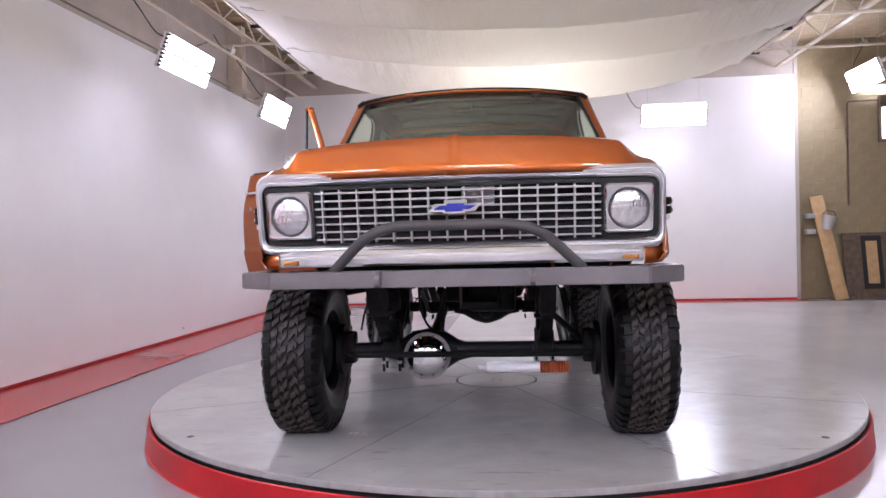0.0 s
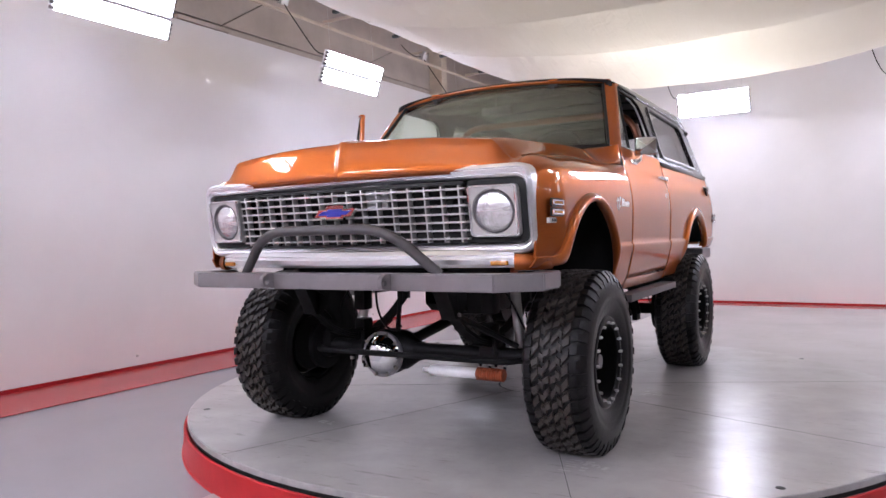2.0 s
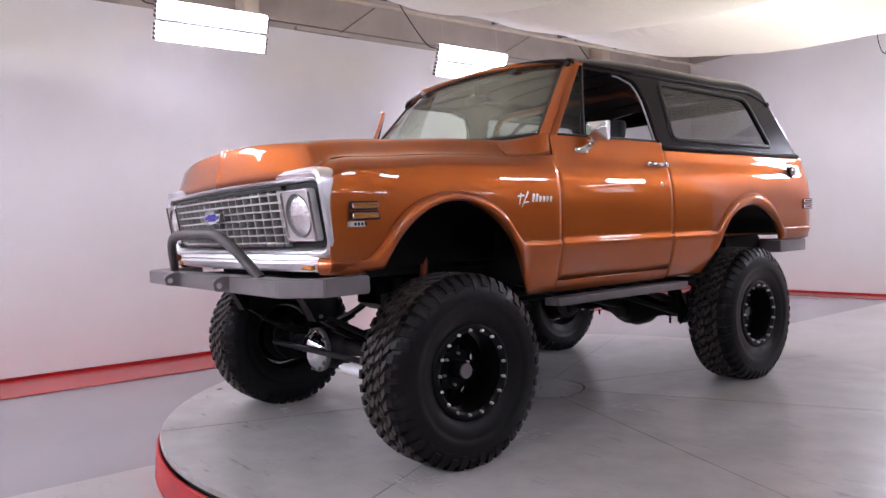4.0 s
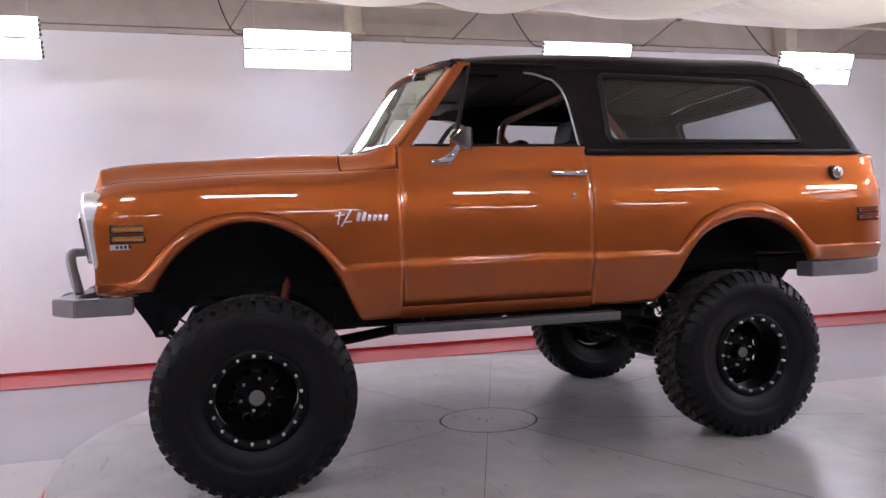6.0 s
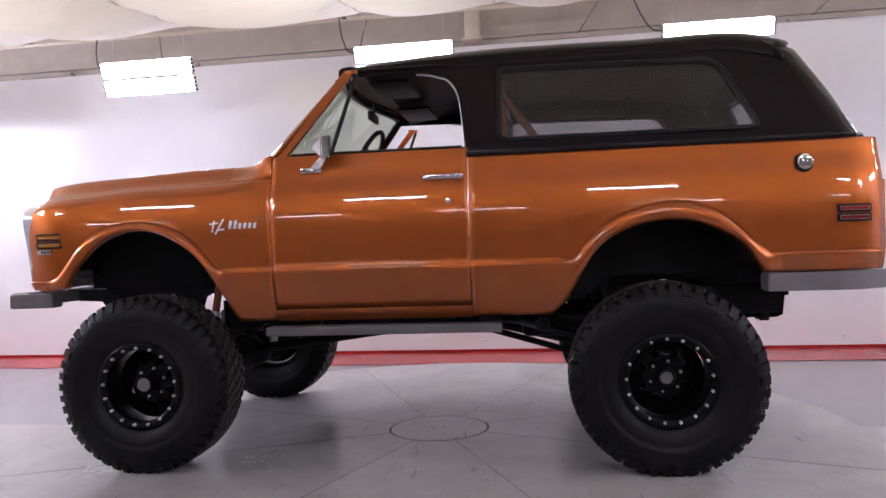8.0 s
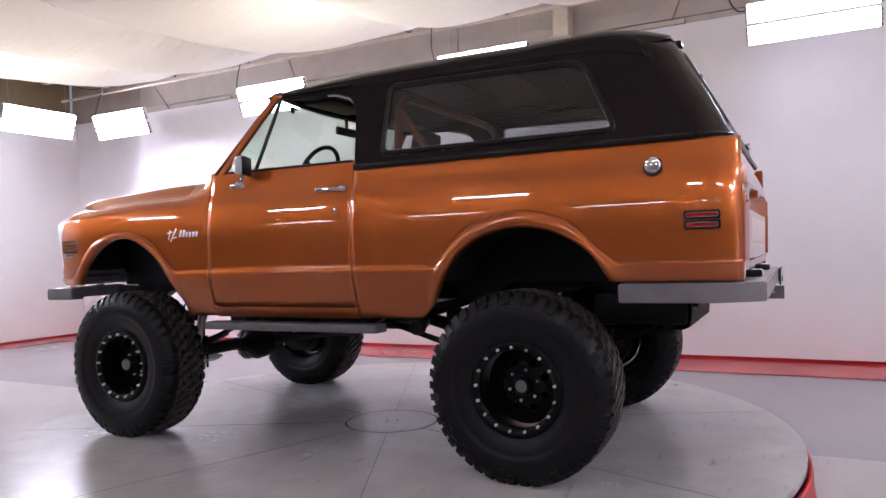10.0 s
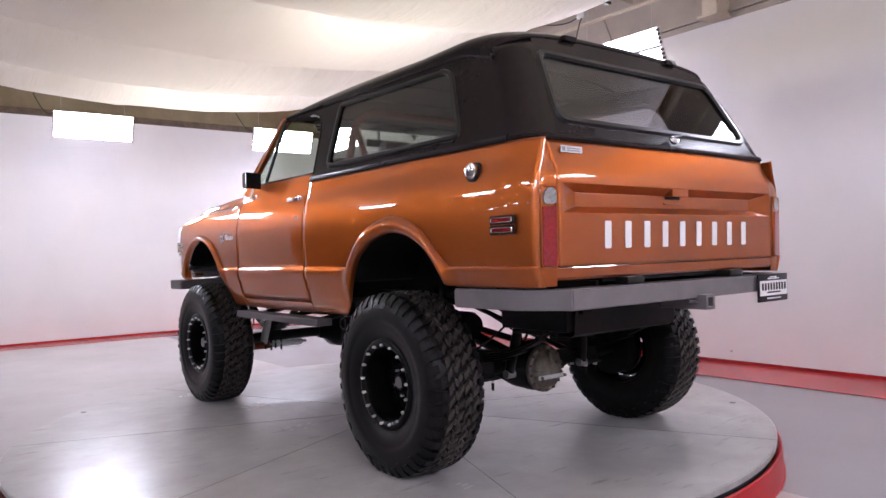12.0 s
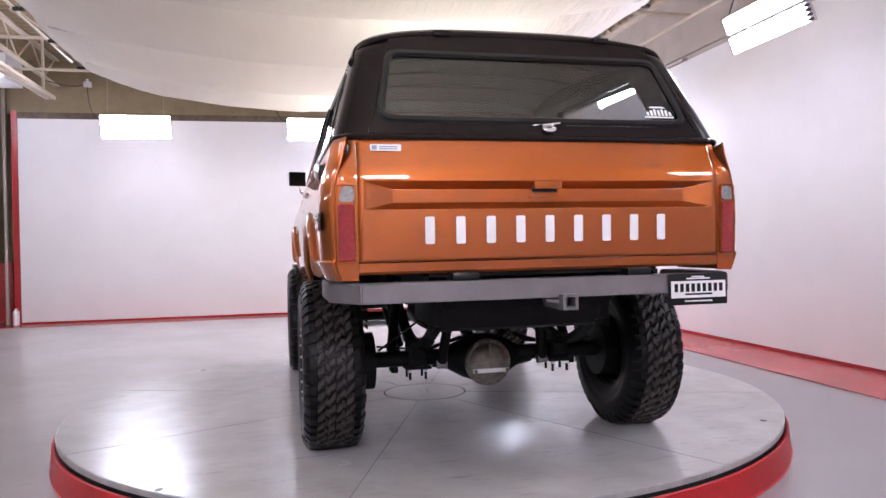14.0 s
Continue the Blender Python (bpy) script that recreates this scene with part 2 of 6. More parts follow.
UPPER = material("upper_wall_paint", (0.44, 0.38, 0.335), 0.6, var=0.12, scale=2.5, bump=0.2, bump_scale=20, dirt=0.25)
TAN = material("tan_block_paint", (0.285, 0.22, 0.125), 0.6, var=0.16, scale=4, bump=0.3, bump_scale=30, dirt=0.3)
DARK_BROWN = material("dark_brown_paint", (0.21, 0.18, 0.155), 0.5, var=0.2, scale=4, bump=0.3, bump_scale=30, dirt=0.3)
RED = material("red_floor_paint", (0.44, 0.04, 0.042), 0.26, var=0.05, scale=2)
SKIRT = material("red_skirt_paint", (0.42, 0.012, 0.016), 0.38, var=0.12, scale=6, bump=0.15, bump_scale=30, dirt=0.2, spec=0.3)
EPOXY = material("grey_epoxy_floor", (0.30, 0.285, 0.305), 0.20, var=0.05, scale=0.9, bump=0.02, bump_scale=60, rough_var=0.02)
CONCRETE = scuffed(material("worn_concrete", (0.43, 0.405, 0.405), 0.24, spec=0.4, var=0.06, scale=0.8, second=(0.37, 0.345, 0.345)), 0.5, (0.22, 0.20, 0.19, 1))
PLATE = scuffed(material("painted_turntable_plate", (0.435, 0.416, 0.408), 0.25, var=0.15, scale=2.2, bump=0.02, bump_scale=70, dirt=0.4, spec=0.27))
MARK = material("worn_stencil_paint", (0.25, 0.225, 0.215), 0.35, var=0.35, scale=40, second=(0.36, 0.34, 0.33))
EDGE = material("scuffed_plate_edge", (0.40, 0.39, 0.38), 0.4, 0.3, var=0.25, scale=12)
# black parts and joints, and sheets that stand for shade in recesses
DARK = material("dark_gap", (0.01, 0.01, 0.01), 0.7)
DECK = material("tan_roof_deck", (0.36, 0.275, 0.165), 0.6, var=0.15, scale=3, dirt=0.3)
TRUSS = material("cream_truss_paint", (0.58, 0.50, 0.40), 0.5, var=0.15, scale=6, dirt=0.3)
TUBE = glow_material("fluorescent_tube", (0.81, 0.815, 1.0), TUBE_POWER)
# the same tubes, their strength set row by row to balance the light
TUBE_STRONG = glow_material("strong_fluorescent_tube", (0.81, 0.815, 1.0), TUBE_POWER * 1.75)
TUBE_MID = glow_material("mid_fluorescent_tube", (0.81, 0.815, 1.0), TUBE_POWER * 1.3)
TUBE_WEAK = glow_material("weak_fluorescent_tube", (0.81, 0.815, 1.0), TUBE_POWER * 0.68)
HOUSING = material("white_lamp_housing", (0.80, 0.80, 0.82), 0.4, var=0.05)
CLOTH = cloth_material()
HEM = material("stitched_hem", (0.62, 0.58, 0.55), 0.8, var=0.2, scale=30)
WOOD = material("raw_timber", (0.52, 0.33, 0.16), 0.6, var=0.25, scale=6, bump=0.3, bump_scale=40)
BROWN = material("stained_board", (0.13, 0.085, 0.055), 0.6, var=0.5, scale=9, dirt=0.4)
DAYLIGHT = glow_material("daylit_pane", (0.85, 0.88, 1.0), 3.5)
REDPAINT = material("red_gloss_post", (0.38, 0.02, 0.02), 0.35, var=0.1)


# ------------------------------------------------------------------ mesh helpers
def finish(name, bm, mat, parent=None, label="", angle=32, m=None):
    bmesh.ops.recalc_face_normals(bm, faces=bm.faces)
    me = bpy.data.meshes.new(name)
    bm.to_mesh(me)
    bm.free()
    me.materials.append(mat)
    for p in me.polygons:
        p.use_smooth = True
    me.set_sharp_from_angle(angle=radians(angle))
    ob = new(name, me)
    if parent is not None:
        ob.parent = parent
    if m is not None:
        ob.matrix_basis = m
    if label:
        ob["label"] = label
    return ob


def part(name, bm, mat, parent, label="", angle=32):
    return finish(name, bm, mat, parent, label, angle)


def empty(name, label, category, m=None):
    ob = new(name)
    ob.empty_display_size = 0.1
    if m is not None:
        ob.matrix_basis = m
    return tagged(ob, label, category)


def boxes(*specs, bevel=0.0):
    """One bmesh of boxes, each (lo, hi) or (lo, hi, pose)."""
    bm = bmesh.new()
    for sp in specs:
        lo, hi = sp[0], sp[1]
        vs = bmesh.ops.create_cube(bm, size=1)["verts"]
        for v in vs:
            v.co = Vector([(lo[i] + hi[i]) / 2 + v.co[i] * (hi[i] - lo[i]) for i in range(3)])
        if len(sp) > 2:
            bmesh.ops.transform(bm, matrix=sp[2], verts=vs)
    if bevel:
        bmesh.ops.bevel(bm, geom=bm.edges[:], offset=bevel, segments=2, affect="EDGES", profile=0.6)
    return bm


def spin(profile, axis="x", seg=48, bm=None, at=(0, 0, 0), close=False):
    """Turns a profile of (along, radius) round an axis."""
    bm = bm or bmesh.new()
    rings = []
    for a, r in profile:
        ring = []
        for k in range(seg):
            q = 2 * math.pi * k / seg
            c, s = math.cos(q) * r, math.sin(q) * r
            p = {"x": (a, c, s), "y": (c, a, s), "z": (c, s, a)}[axis]
            ring.append(bm.verts.new(Vector(p) + Vector(at)))
        rings.append(ring)
    pairs = list(zip(rings, rings[1:])) + ([(rings[-1], rings[0])] if close else [])
    for a, b in pairs:
        for k in range(seg):
            bm.faces.new((a[k], a[(k + 1) % seg], b[(k + 1) % seg], b[k]))
    if not close:
        for ring in (rings[0], rings[-1]):
            if (ring[0].co - ring[seg // 2].co).length > 0.002:
                bm.faces.new(ring)
    return bm


def uncapped(bm):
    """Takes the end discs off a turned part."""
    bmesh.ops.delete(bm, geom=[f for f in bm.faces if len(f.verts) > 4], context="FACES_ONLY")
    return bm


def tube(points, r, seg=10, bm=None, smooth=0):
    """A round bar along a line of points, with rounded bends if smooth is a radius."""
    bm = bm or bmesh.new()
    pts = [Vector(p) for p in points]
    if smooth:
        out = [pts[0]]
        for a, b, c in zip(pts, pts[1:], pts[2:]):
            d1 = min(smooth, (a - b).length * 0.45)
            d2 = min(smooth, (c - b).length * 0.45)
            p, q = b + (a - b).normalized() * d1, b + (c - b).normalized() * d2
            out += [p.lerp(b, t).lerp(b.lerp(q, t), t) for t in (0, 0.17, 0.33, 0.5, 0.67, 0.83, 1)]
        pts = out + [pts[-1]]
    rings, up = [], Vector((0.13, 0.21, 0.97))
    for i, p in enumerate(pts):
        d = (pts[min(i + 1, len(pts) - 1)] - pts[max(i - 1, 0)]).normalized()
        u = d.cross(up)
        if u.length < 0.05:
            u = d.cross(Vector((1, 0, 0)))
        u.normalize()
        w = d.cross(u).normalized()
        up = u.cross(d)
        rings.append([bm.verts.new(p + (u * math.cos(q) + w * math.sin(q)) * r) for q in [2 * math.pi * k / seg for k in range(seg)]])
    for a, b in zip(rings, rings[1:]):
        for k in range(seg):
            bm.faces.new((a[k], a[(k + 1) % seg], b[(k + 1) % seg], b[k]))
    bm.faces.new(rings[0])
    bm.faces.new(rings[-1])
    return bm


def loft(rows, bm=None, close=False):
    """A skin through rows of points."""
    bm = bm or bmesh.new()
    vs = [[bm.verts.new(p) for p in row] for row in rows]
    for a, b in zip(vs, vs[1:]):
        n = len(a)
        for k in range(n if close else n - 1):
            bm.faces.new((a[k], a[(k + 1) % n], b[(k + 1) % n], b[k]))
    return bm


def thicken(ob, t, offset=0.0):
    md = ob.modifiers.new("thickness", "SOLIDIFY")
    md.thickness, md.offset = t, offset
    return ob


def rounded(points, r, seg=5):
    """A closed outline with its corners rounded; r is one radius or one a corner."""
    out, n = [], len(points)
    for i in range(n):
        a, b, c = (Vector(points[(i + k - 1) % n]) for k in range(3))
        rr = r[i] if isinstance(r, (list, tuple)) else r
        d = min(rr, (a - b).length * 0.48, (c - b).length * 0.48)
        if d < 1e-4:
            out.append(b)
            continue
        p, q = b + (a - b).normalized() * d, b + (c - b).normalized() * d
        out += [p.lerp(b, t / seg).lerp(b.lerp(q, t / seg), t / seg) for t in range(seg + 1)]
    return out


def plate(outer, holes, place, depth):
    """A sheet with an outline and holes in two coordinates, placed in space by place(u, v) and given the thickness vector depth."""
    bm = bmesh.new()
    edges = []
    for loop in (outer, *holes):
        vs = [bm.verts.new(place(*p)) for p in loop]
        edges += [bm.edges.new((vs[i], vs[(i + 1) % len(vs)])) for i in range(len(vs))]
    got = bmesh.ops.triangle_fill(bm, use_beauty=True, use_dissolve=False, edges=edges)
    faces = [f for f in got["geom"] if isinstance(f, bmesh.types.BMFace)]
    ext = bmesh.ops.extrude_face_region(bm, geom=faces, use_keep_orig=True)
    bmesh.ops.translate(bm, vec=depth, verts=[v for v in ext["geom"] if isinstance(v, bmesh.types.BMVert)])
    return bm


def ring_frame(outline, place, normal, width, depth):
    """A raised frame that follows an outline: width into the opening, depth along the normal."""
    c = sum((Vector(p) for p in outline), Vector((0, 0))) / len(outline)
    n = len(outline)
    rows = []
    nv = Vector(normal)
    for i in range(n):
        p = Vector(outline[i])
        tdir = (Vector(outline[(i + 1) % n]) - Vector(outline[i - 1])).normalized()
        inn = Vector((-tdir.y, tdir.x))
        if inn.dot(c - p) < 0:
            inn = -inn
        a, b = Vector(place(*p)), Vector(place(*(p + inn * width)))
        m1 = Vector(place(*(p + inn * width * 0.25))) + nv * depth
        m2 = Vector(place(*(p + inn * width * 0.75))) + nv * depth
        rows.append([a, m1, m2, b])
    rows.append(rows[0])
    return loft(rows)


def spline(xs, ys):
    """A natural cubic spline."""
    xs, ys = np.array(xs, float), np.array(ys, float)
    n, h = len(xs), np.diff(xs)
    A, b = np.eye(n), np.zeros(n)
    for i in range(1, n - 1):
        A[i, i - 1:i + 2] = h[i - 1], 2 * (h[i - 1] + h[i]), h[i]
        b[i] = 6 * ((ys[i + 1] - ys[i]) / h[i] - (ys[i] - ys[i - 1]) / h[i - 1])
    M = np.linalg.solve(A, b)

    def f(x):
        x = min(max(x, xs[0]), xs[-1])
        i = min(max(int(np.searchsorted(xs, x)) - 1, 0), n - 2)
        u, v, d = xs[i + 1] - x, x - xs[i], h[i]
        return float(M[i] * u**3 / (6 * d) + M[i + 1] * v**3 / (6 * d) + (ys[i] / d - M[i] * d / 6) * u + (ys[i + 1] / d - M[i + 1] * d / 6) * v)
    return f


def linear(xs, ys):
    return lambda x: float(np.interp(x, xs, ys))


def ease(t):
    t = min(max(t, 0.0), 1.0)
    return t * t * (3 - 2 * t)


# ------------------------------------------------------------------ the room
def slab(name, lo, hi, mat, label="", bevel=0.0):
    ob = finish(name, boxes((lo, hi), bevel=bevel), mat, m=ROOM)
    return tagged(ob, label, kind="structure")


WX, NY, SY = -4.325, 8.79, -9.13      # inner faces of the west, north and south walls
EX, ROOF = 9.6, 4.75
EAST_LAMPS = 6.4      # the row of lamps across the room from the west wall

slab("floor", (WX - 0.2, SY - 3.2, FLOOR - 0.2), (EX + 0.2, NY + 0.6, FLOOR), EPOXY, "grey epoxy-painted studio floor with a soft gloss")
slab("floor_worn", (-0.7, SY + 0.62, FLOOR - 0.02), (EX, NY - 0.45, FLOOR + 0.004), CONCRETE, "worn grey concrete floor with scuffs and hairline cracks")
slab("red_border_west", (WX, SY, FLOOR + 0.004), (WX + 0.87, NY, FLOOR + 0.008), RED, "red painted border along the wall")
slab("red_border_north", (WX + 0.87, NY - 0.45, FLOOR + 0.004), (5.58, NY, FLOOR + 0.008), RED, "red painted border along the wall")
slab("red_border_south", (WX + 0.87, SY, FLOOR + 0.004), (6.2, SY + 0.62, FLOOR + 0.008), RED, "red painted border along the wall")


slab("wall_west", (WX - 0.2, SY - 0.2, FLOOR + 0.04), (WX, NY + 0.2, 3.57), WALL, "smooth white painted studio wall")
slab("wall_west_upper", (WX - 0.2, SY - 0.2, 3.57), (WX - 0.05, NY + 0.2, ROOF), UPPER, "greyish painted upper wall above the white boards")
slab("wall_north", (WX, NY, FLOOR + 0.04), (5.49, NY + 0.12, 4.03), WALL, "smooth white painted studio wall")
slab("wall_north_upper", (WX, NY + 0.03, 4.03), (5.49, NY + 0.2, ROOF), UPPER, "greyish painted wall above the white boards")
slab("wall_south", (WX, SY - 0.12, FLOOR + 0.04), (5.88, SY, 3.58), WALL, "smooth white painted partition wall")
slab("wall_south_upper", (WX, SY - 0.32, 3.70), (EX, SY - 0.2, ROOF), TAN, "tan painted block wall above the partition")
slab("trim_south_beam", (WX, SY - 0.14, 3.582), (5.91, SY - 0.02, 3.70), BROWN, "dark brown steel track above the partition")
slab("baseboard_west", (WX - 0.19, SY, FLOOR + 0.002), (WX - 0.012, NY, FLOOR + 0.038), SKIRT, "dark red kerb under the white wall")
slab("baseboard_north", (WX, NY + 0.012, FLOOR + 0.002), (5.49, NY + 0.1, FLOOR + 0.038), SKIRT, "dark red kerb under the white wall")
slab("baseboard_south", (WX, SY - 0.1, FLOOR + 0.002), (5.88, SY - 0.012, FLOOR + 0.038), SKIRT, "dark red kerb under the white wall")
# unseen wall, added dark so that little light reaches the truck's side
slab("wall_east", (EX, SY - 3.2, FLOOR), (EX + 0.2, NY + 0.6, ROOF), DARK_BROWN, "unseen east wall, added in dark brown to keep the truck's side dim")
slab("wall_south_far", (5.0, SY - 3.2, FLOOR), (EX, SY - 3.0, ROOF), TAN, "tan painted wall of the next bay")
slab("wall_south_side", (5.0, SY - 3.0, FLOOR), (5.2, SY - 0.32, ROOF), TAN, "tan painted wall of the next bay")
slab("ceiling", (WX - 0.2, SY - 3.2, ROOF), (EX + 0.2, NY + 0.6, ROOF + 0.1), DECK, "tan corrugated steel roof deck")

# the tan block wall beyond the white boards, course by course
block_wall = slab("wall_north_block", (5.49, NY + 0.19, FLOOR), (EX, NY + 0.35, ROOF), TAN, "tan painted concrete block wall with wide courses")


def block_courses():
    bm = boxes(((0.002, 0, 0.002), (0.398, 0.008, 0.198)), bevel=0.003)
    me = bpy.data.meshes.new("block")
    bm.to_mesh(me)
    bm.free()
    me.materials.append(TAN)
    for j in range(24):
        z = FLOOR + 0.2 * j
        x = 5.49 + (0.2 if j % 2 else 0.0)
        while x + 0.4 < 8.1:
            if not (x + 0.4 > 7.02 and 2.62 < z + 0.1 < 3.62):
                ob = new("block", me)
                ob.parent = block_wall
                ob.matrix_basis = Matrix.Translation((x, NY + 0.178, z))
            x += 0.4


block_courses()

window = slab("window_1", (7.05, NY + 0.13, 2.72), (8.1, NY + 0.176, 3.56), BROWN, "daylit window high in a tan block wall with a brown blind box")
for lo, hi, mat, nm in (((7.10, NY + 0.10, 2.78), (8.05, NY + 0.128, 3.36), DAYLIGHT, "pane"), ((7.05, NY + 0.07, 3.38), (8.1, NY + 0.128, 3.58), BROWN, "blind_box")):
    finish(nm, boxes((lo, hi)), mat, window)


def deck_ribs():
    """Corrugated deck: ribs that run across the room."""
    bm = bmesh.new()
    y = SY - 2.9
    rows = []
    while y < NY + 0.5:
        for dy, dz in ((0, 0), (0.05, 0.05), (0.11, 0.05), (0.16, 0)):
            rows.append([(WX - 0.1, y + dy, ROOF - 0.06 + dz), (EX + 0.1, y + dy, ROOF - 0.06 + dz)])
        y += 0.2
    loft(rows, bm)
    return bm


tagged(finish("ceiling_ribs", deck_ribs(), DECK, m=ROOM, angle=10), "tan corrugated ribs of the roof deck", kind="structure")


def joist(length):
    """An open-web steel joist along y: two chords and a zigzag of round bar."""
    root = empty("roof_joist", "cream painted open-web steel roof joist", "joist")
    h = 0.5
    part("top_chord", boxes(((-0.05, 0, h - 0.03), (0.05, length, h))), TRUSS, root)
    part("bottom_chord", boxes(((-0.045, 0, 0), (0.045, length, 0.028))), TRUSS, root)
    bm = bmesh.new()
    n = int(length / 0.62)
    pts = [(0, 0.1 + (length - 0.2) * i / n, 0.028 if i % 2 else h - 0.03) for i in range(n + 1)]
    tube(pts, 0.014, 6, bm)
    part("web", bm, TRUSS, root)
    return root


first = joist(NY - SY)
first.matrix_basis = ROOM @ Matrix.Translation((WX + 0.62, SY, ROOF - 0.58))
tagged(first, group="roof joists")
for x in (-2.0, -0.2, 1.6, 3.4, 5.2, 7.0):
    copy_thing(first, ROOM @ Matrix.Translation((x, SY, ROOF - 0.58)))


def bridging():
    """Round pipes that cross under the joists."""
    for y in (-7.6, -5.7, -3.4, -1.2, 1.0, 3.1, 5.3, 7.2):
        bm = tube([(WX + 0.02, y, ROOF - 0.62), (EX - 0.2, y, ROOF - 0.62)], 0.024, 8)
        tagged(finish("ceiling_pipe", bm, TRUSS, m=ROOM), "cream painted steel pipe under the roof joists", "pipe", "ceiling pipes")


bridging()
tagged(finish("conduit", tube([(WX + 0.5, SY + 0.3, 3.86), (WX + 0.5, NY - 0.3, 3.86)], 0.022, 8), TRUSS, m=ROOM), "cream painted conduit along the upper wall", "conduit")
for y in (-0.04, 6.1):
    tagged(finish("steel_bracket", boxes(((WX - 0.05, y - 0.09, 3.60), (WX + 0.20, y + 0.09, ROOF - 0.1)), ((WX - 0.05, y - 0.12, 3.585), (WX + 0.26, y + 0.12, 3.61)), bevel=0.006), TRUSS, m=ROOM),
           "cream painted steel bracket on the upper wall", "bracket", "wall brackets")
for y in (-6.6, -3.9, -1.25, 1.45, 4.1, 7.2):
    tagged(finish("pipe_brace", tube([(WX + 0.5, y, 3.86), (WX - 0.03, y - 0.26, 3.60)], 0.009, 6), DARK_BROWN, m=ROOM), "thin dark steel brace between the conduit and the wall", "brace", "pipe braces")
tagged(finish("wall_angle", boxes(((WX - 0.05, SY + 0.1, 3.655), (WX - 0.005, NY - 0.1, 3.675)), ((WX - 0.05, SY + 0.1, 3.655), (WX - 0.035, NY - 0.1, 3.72))), UPPER, m=ROOM), "painted steel angle along the upper wall", "angle")
for k, y in enumerate((-6.2, -4.4, -2.15, 0.6, 3.6, 6.6)):
    tagged(finish("wall_ledge", boxes(((WX - 0.05, y, 3.575), (WX + 0.03, y + 0.75, 3.62))), UPPER, m=ROOM), "short pale ledge on top of the white boards", "ledge", "wall ledges")


def lamp_fixture(battens=2, glow=TUBE):
    """Four-tube battens one above the other, tubes facing -y, 1.1 m long along x."""
    root = empty("fluorescent_lamp", "white %s-tube fluorescent studio lamp, switched on, hung from the roof" % ("eight" if battens == 2 else "four"), "lamp")
    for j in range(battens):
        z0 = 0.0 + j * 0.208
        part("housing", boxes(((-0.54, 0.004, z0 + (0.006 if j else 0.020)), (0.54, 0.05, z0 + 0.186)), ((-0.556, -0.01, z0), (-0.545, 0.05, z0 + 0.186)), ((0.545, -0.01, z0), (0.556, 0.05, z0 + 0.186)), bevel=0.004), HOUSING, root)
        for i in range(4):
            z = z0 + 0.026 + i * 0.0435
            part("tube", spin([(-0.552, 0.008), (-0.548, 0.019), (0.548, 0.019), (0.552, 0.008)], "x", 12, at=(0, -0.022, z)), glow, root, angle=60)
            for e in (-0.572, 0.554):
                part("lampholder", boxes(((e, -0.046, z - 0.016), (e + 0.018, 0.012, z + 0.013)), bevel=0.003), STEP, root)
    if battens == 2:
        part("joint_strip", boxes(((-0.55, -0.026, 0.188), (0.55, 0.02, 0.202))), STEEL, root)
    part("cable", tube([(-0.56, 0.04, 0.33), (-0.66, 0.08, 0.33), (-0.76, 0.26, 0.50), (-0.83, 0.50, 0.70), (-0.84, 0.60, 0.78)], 0.007, 6, smooth=0.12), DARK, root)
    part("junction_box", boxes(((-0.90, 0.58, 0.76), (-0.78, 0.66, 0.85)), ((-0.86, 0.60, 0.84), (-0.82, 0.64, 0.90)), bevel=0.006), SILVER, root)
    part("cable", tube([(-0.88, 0.62, 0.80), (-1.05, 0.62, 0.765), (-1.28, 0.62, 0.79), (-1.50, 0.62, 0.86)], 0.007, 6, smooth=0.10), DARK, root)
    for x in (-0.45, 0.45):
        part("hanger", tube([(x, 0.045, 0.36), (x * 0.98, 0.60, 1.66)], 0.0022, 5), SILVER, root)
    return root


def lamp_pose(x, y, z, turn, tilt=20):
    return ROOM @ pose(x, y, z, 0, 0, turn) @ pose(0, 0, 0, tilt, 0, 0)


lamp = lamp_fixture(2, TUBE_WEAK)
lamp.matrix_basis = lamp_pose(-3.53, 2.62, 3.02, 90)
tagged(lamp, group="studio lamps")
for x, y in ((-3.63, 5.95), (-3.53, -0.75), (-3.40, -3.77), (-3.53, -6.9)):
    copy_thing(lamp, lamp_pose(x, y, 3.03, 90))
lamp = lamp_fixture(2, TUBE_STRONG)
lamp.matrix_basis = lamp_pose(3.57, -7.75, 3.03, 180)
tagged(lamp, group="studio lamps")
for x, y, turn in ((0.50, -7.75, 180), (-2.63, -7.75, 180)):
    copy_thing(lamp, lamp_pose(x, y, 3.03, turn))
lamp = lamp_fixture(2, TUBE_MID)
lamp.matrix_basis = lamp_pose(3.10, 7.95, 3.03, 0)
tagged(lamp, group="studio lamps")
# a second north lamp, added unseen behind the truck, lights the tailgate
copy_thing(lamp, lamp_pose(0.0, 7.95, 3.03, 0))
copy_thing(lamp, lamp_pose(EAST_LAMPS, 7.85, 3.56, -90))
slim_lamp = lamp_fixture(1)
slim_lamp.matrix_basis = lamp_pose(EAST_LAMPS, -1.12, 3.62, -90)
tagged(slim_lamp, group="studio lamps")
# the one at y = -7.4 is added out of view, more light for the front
for y in (-7.4, -4.3, 2.06, 5.15):
    copy_thing(slim_lamp, lamp_pose(EAST_LAMPS, y, 3.62, -90))

batten = empty("batten_light", "single fluorescent batten on the wall, switched on", "lamp", ROOM @ Matrix.Translation((7.5, NY + 0.10, 3.72)))
part("housing", boxes(((-0.78, 0, 0.03), (0.78, 0.06, 0.07))), HOUSING, batten)
part("tube", spin([(-0.75, 0.005), (-0.748, 0.022), (0.748, 0.022), (0.75, 0.005)], "x", 10), TUBE, batten, angle=60)


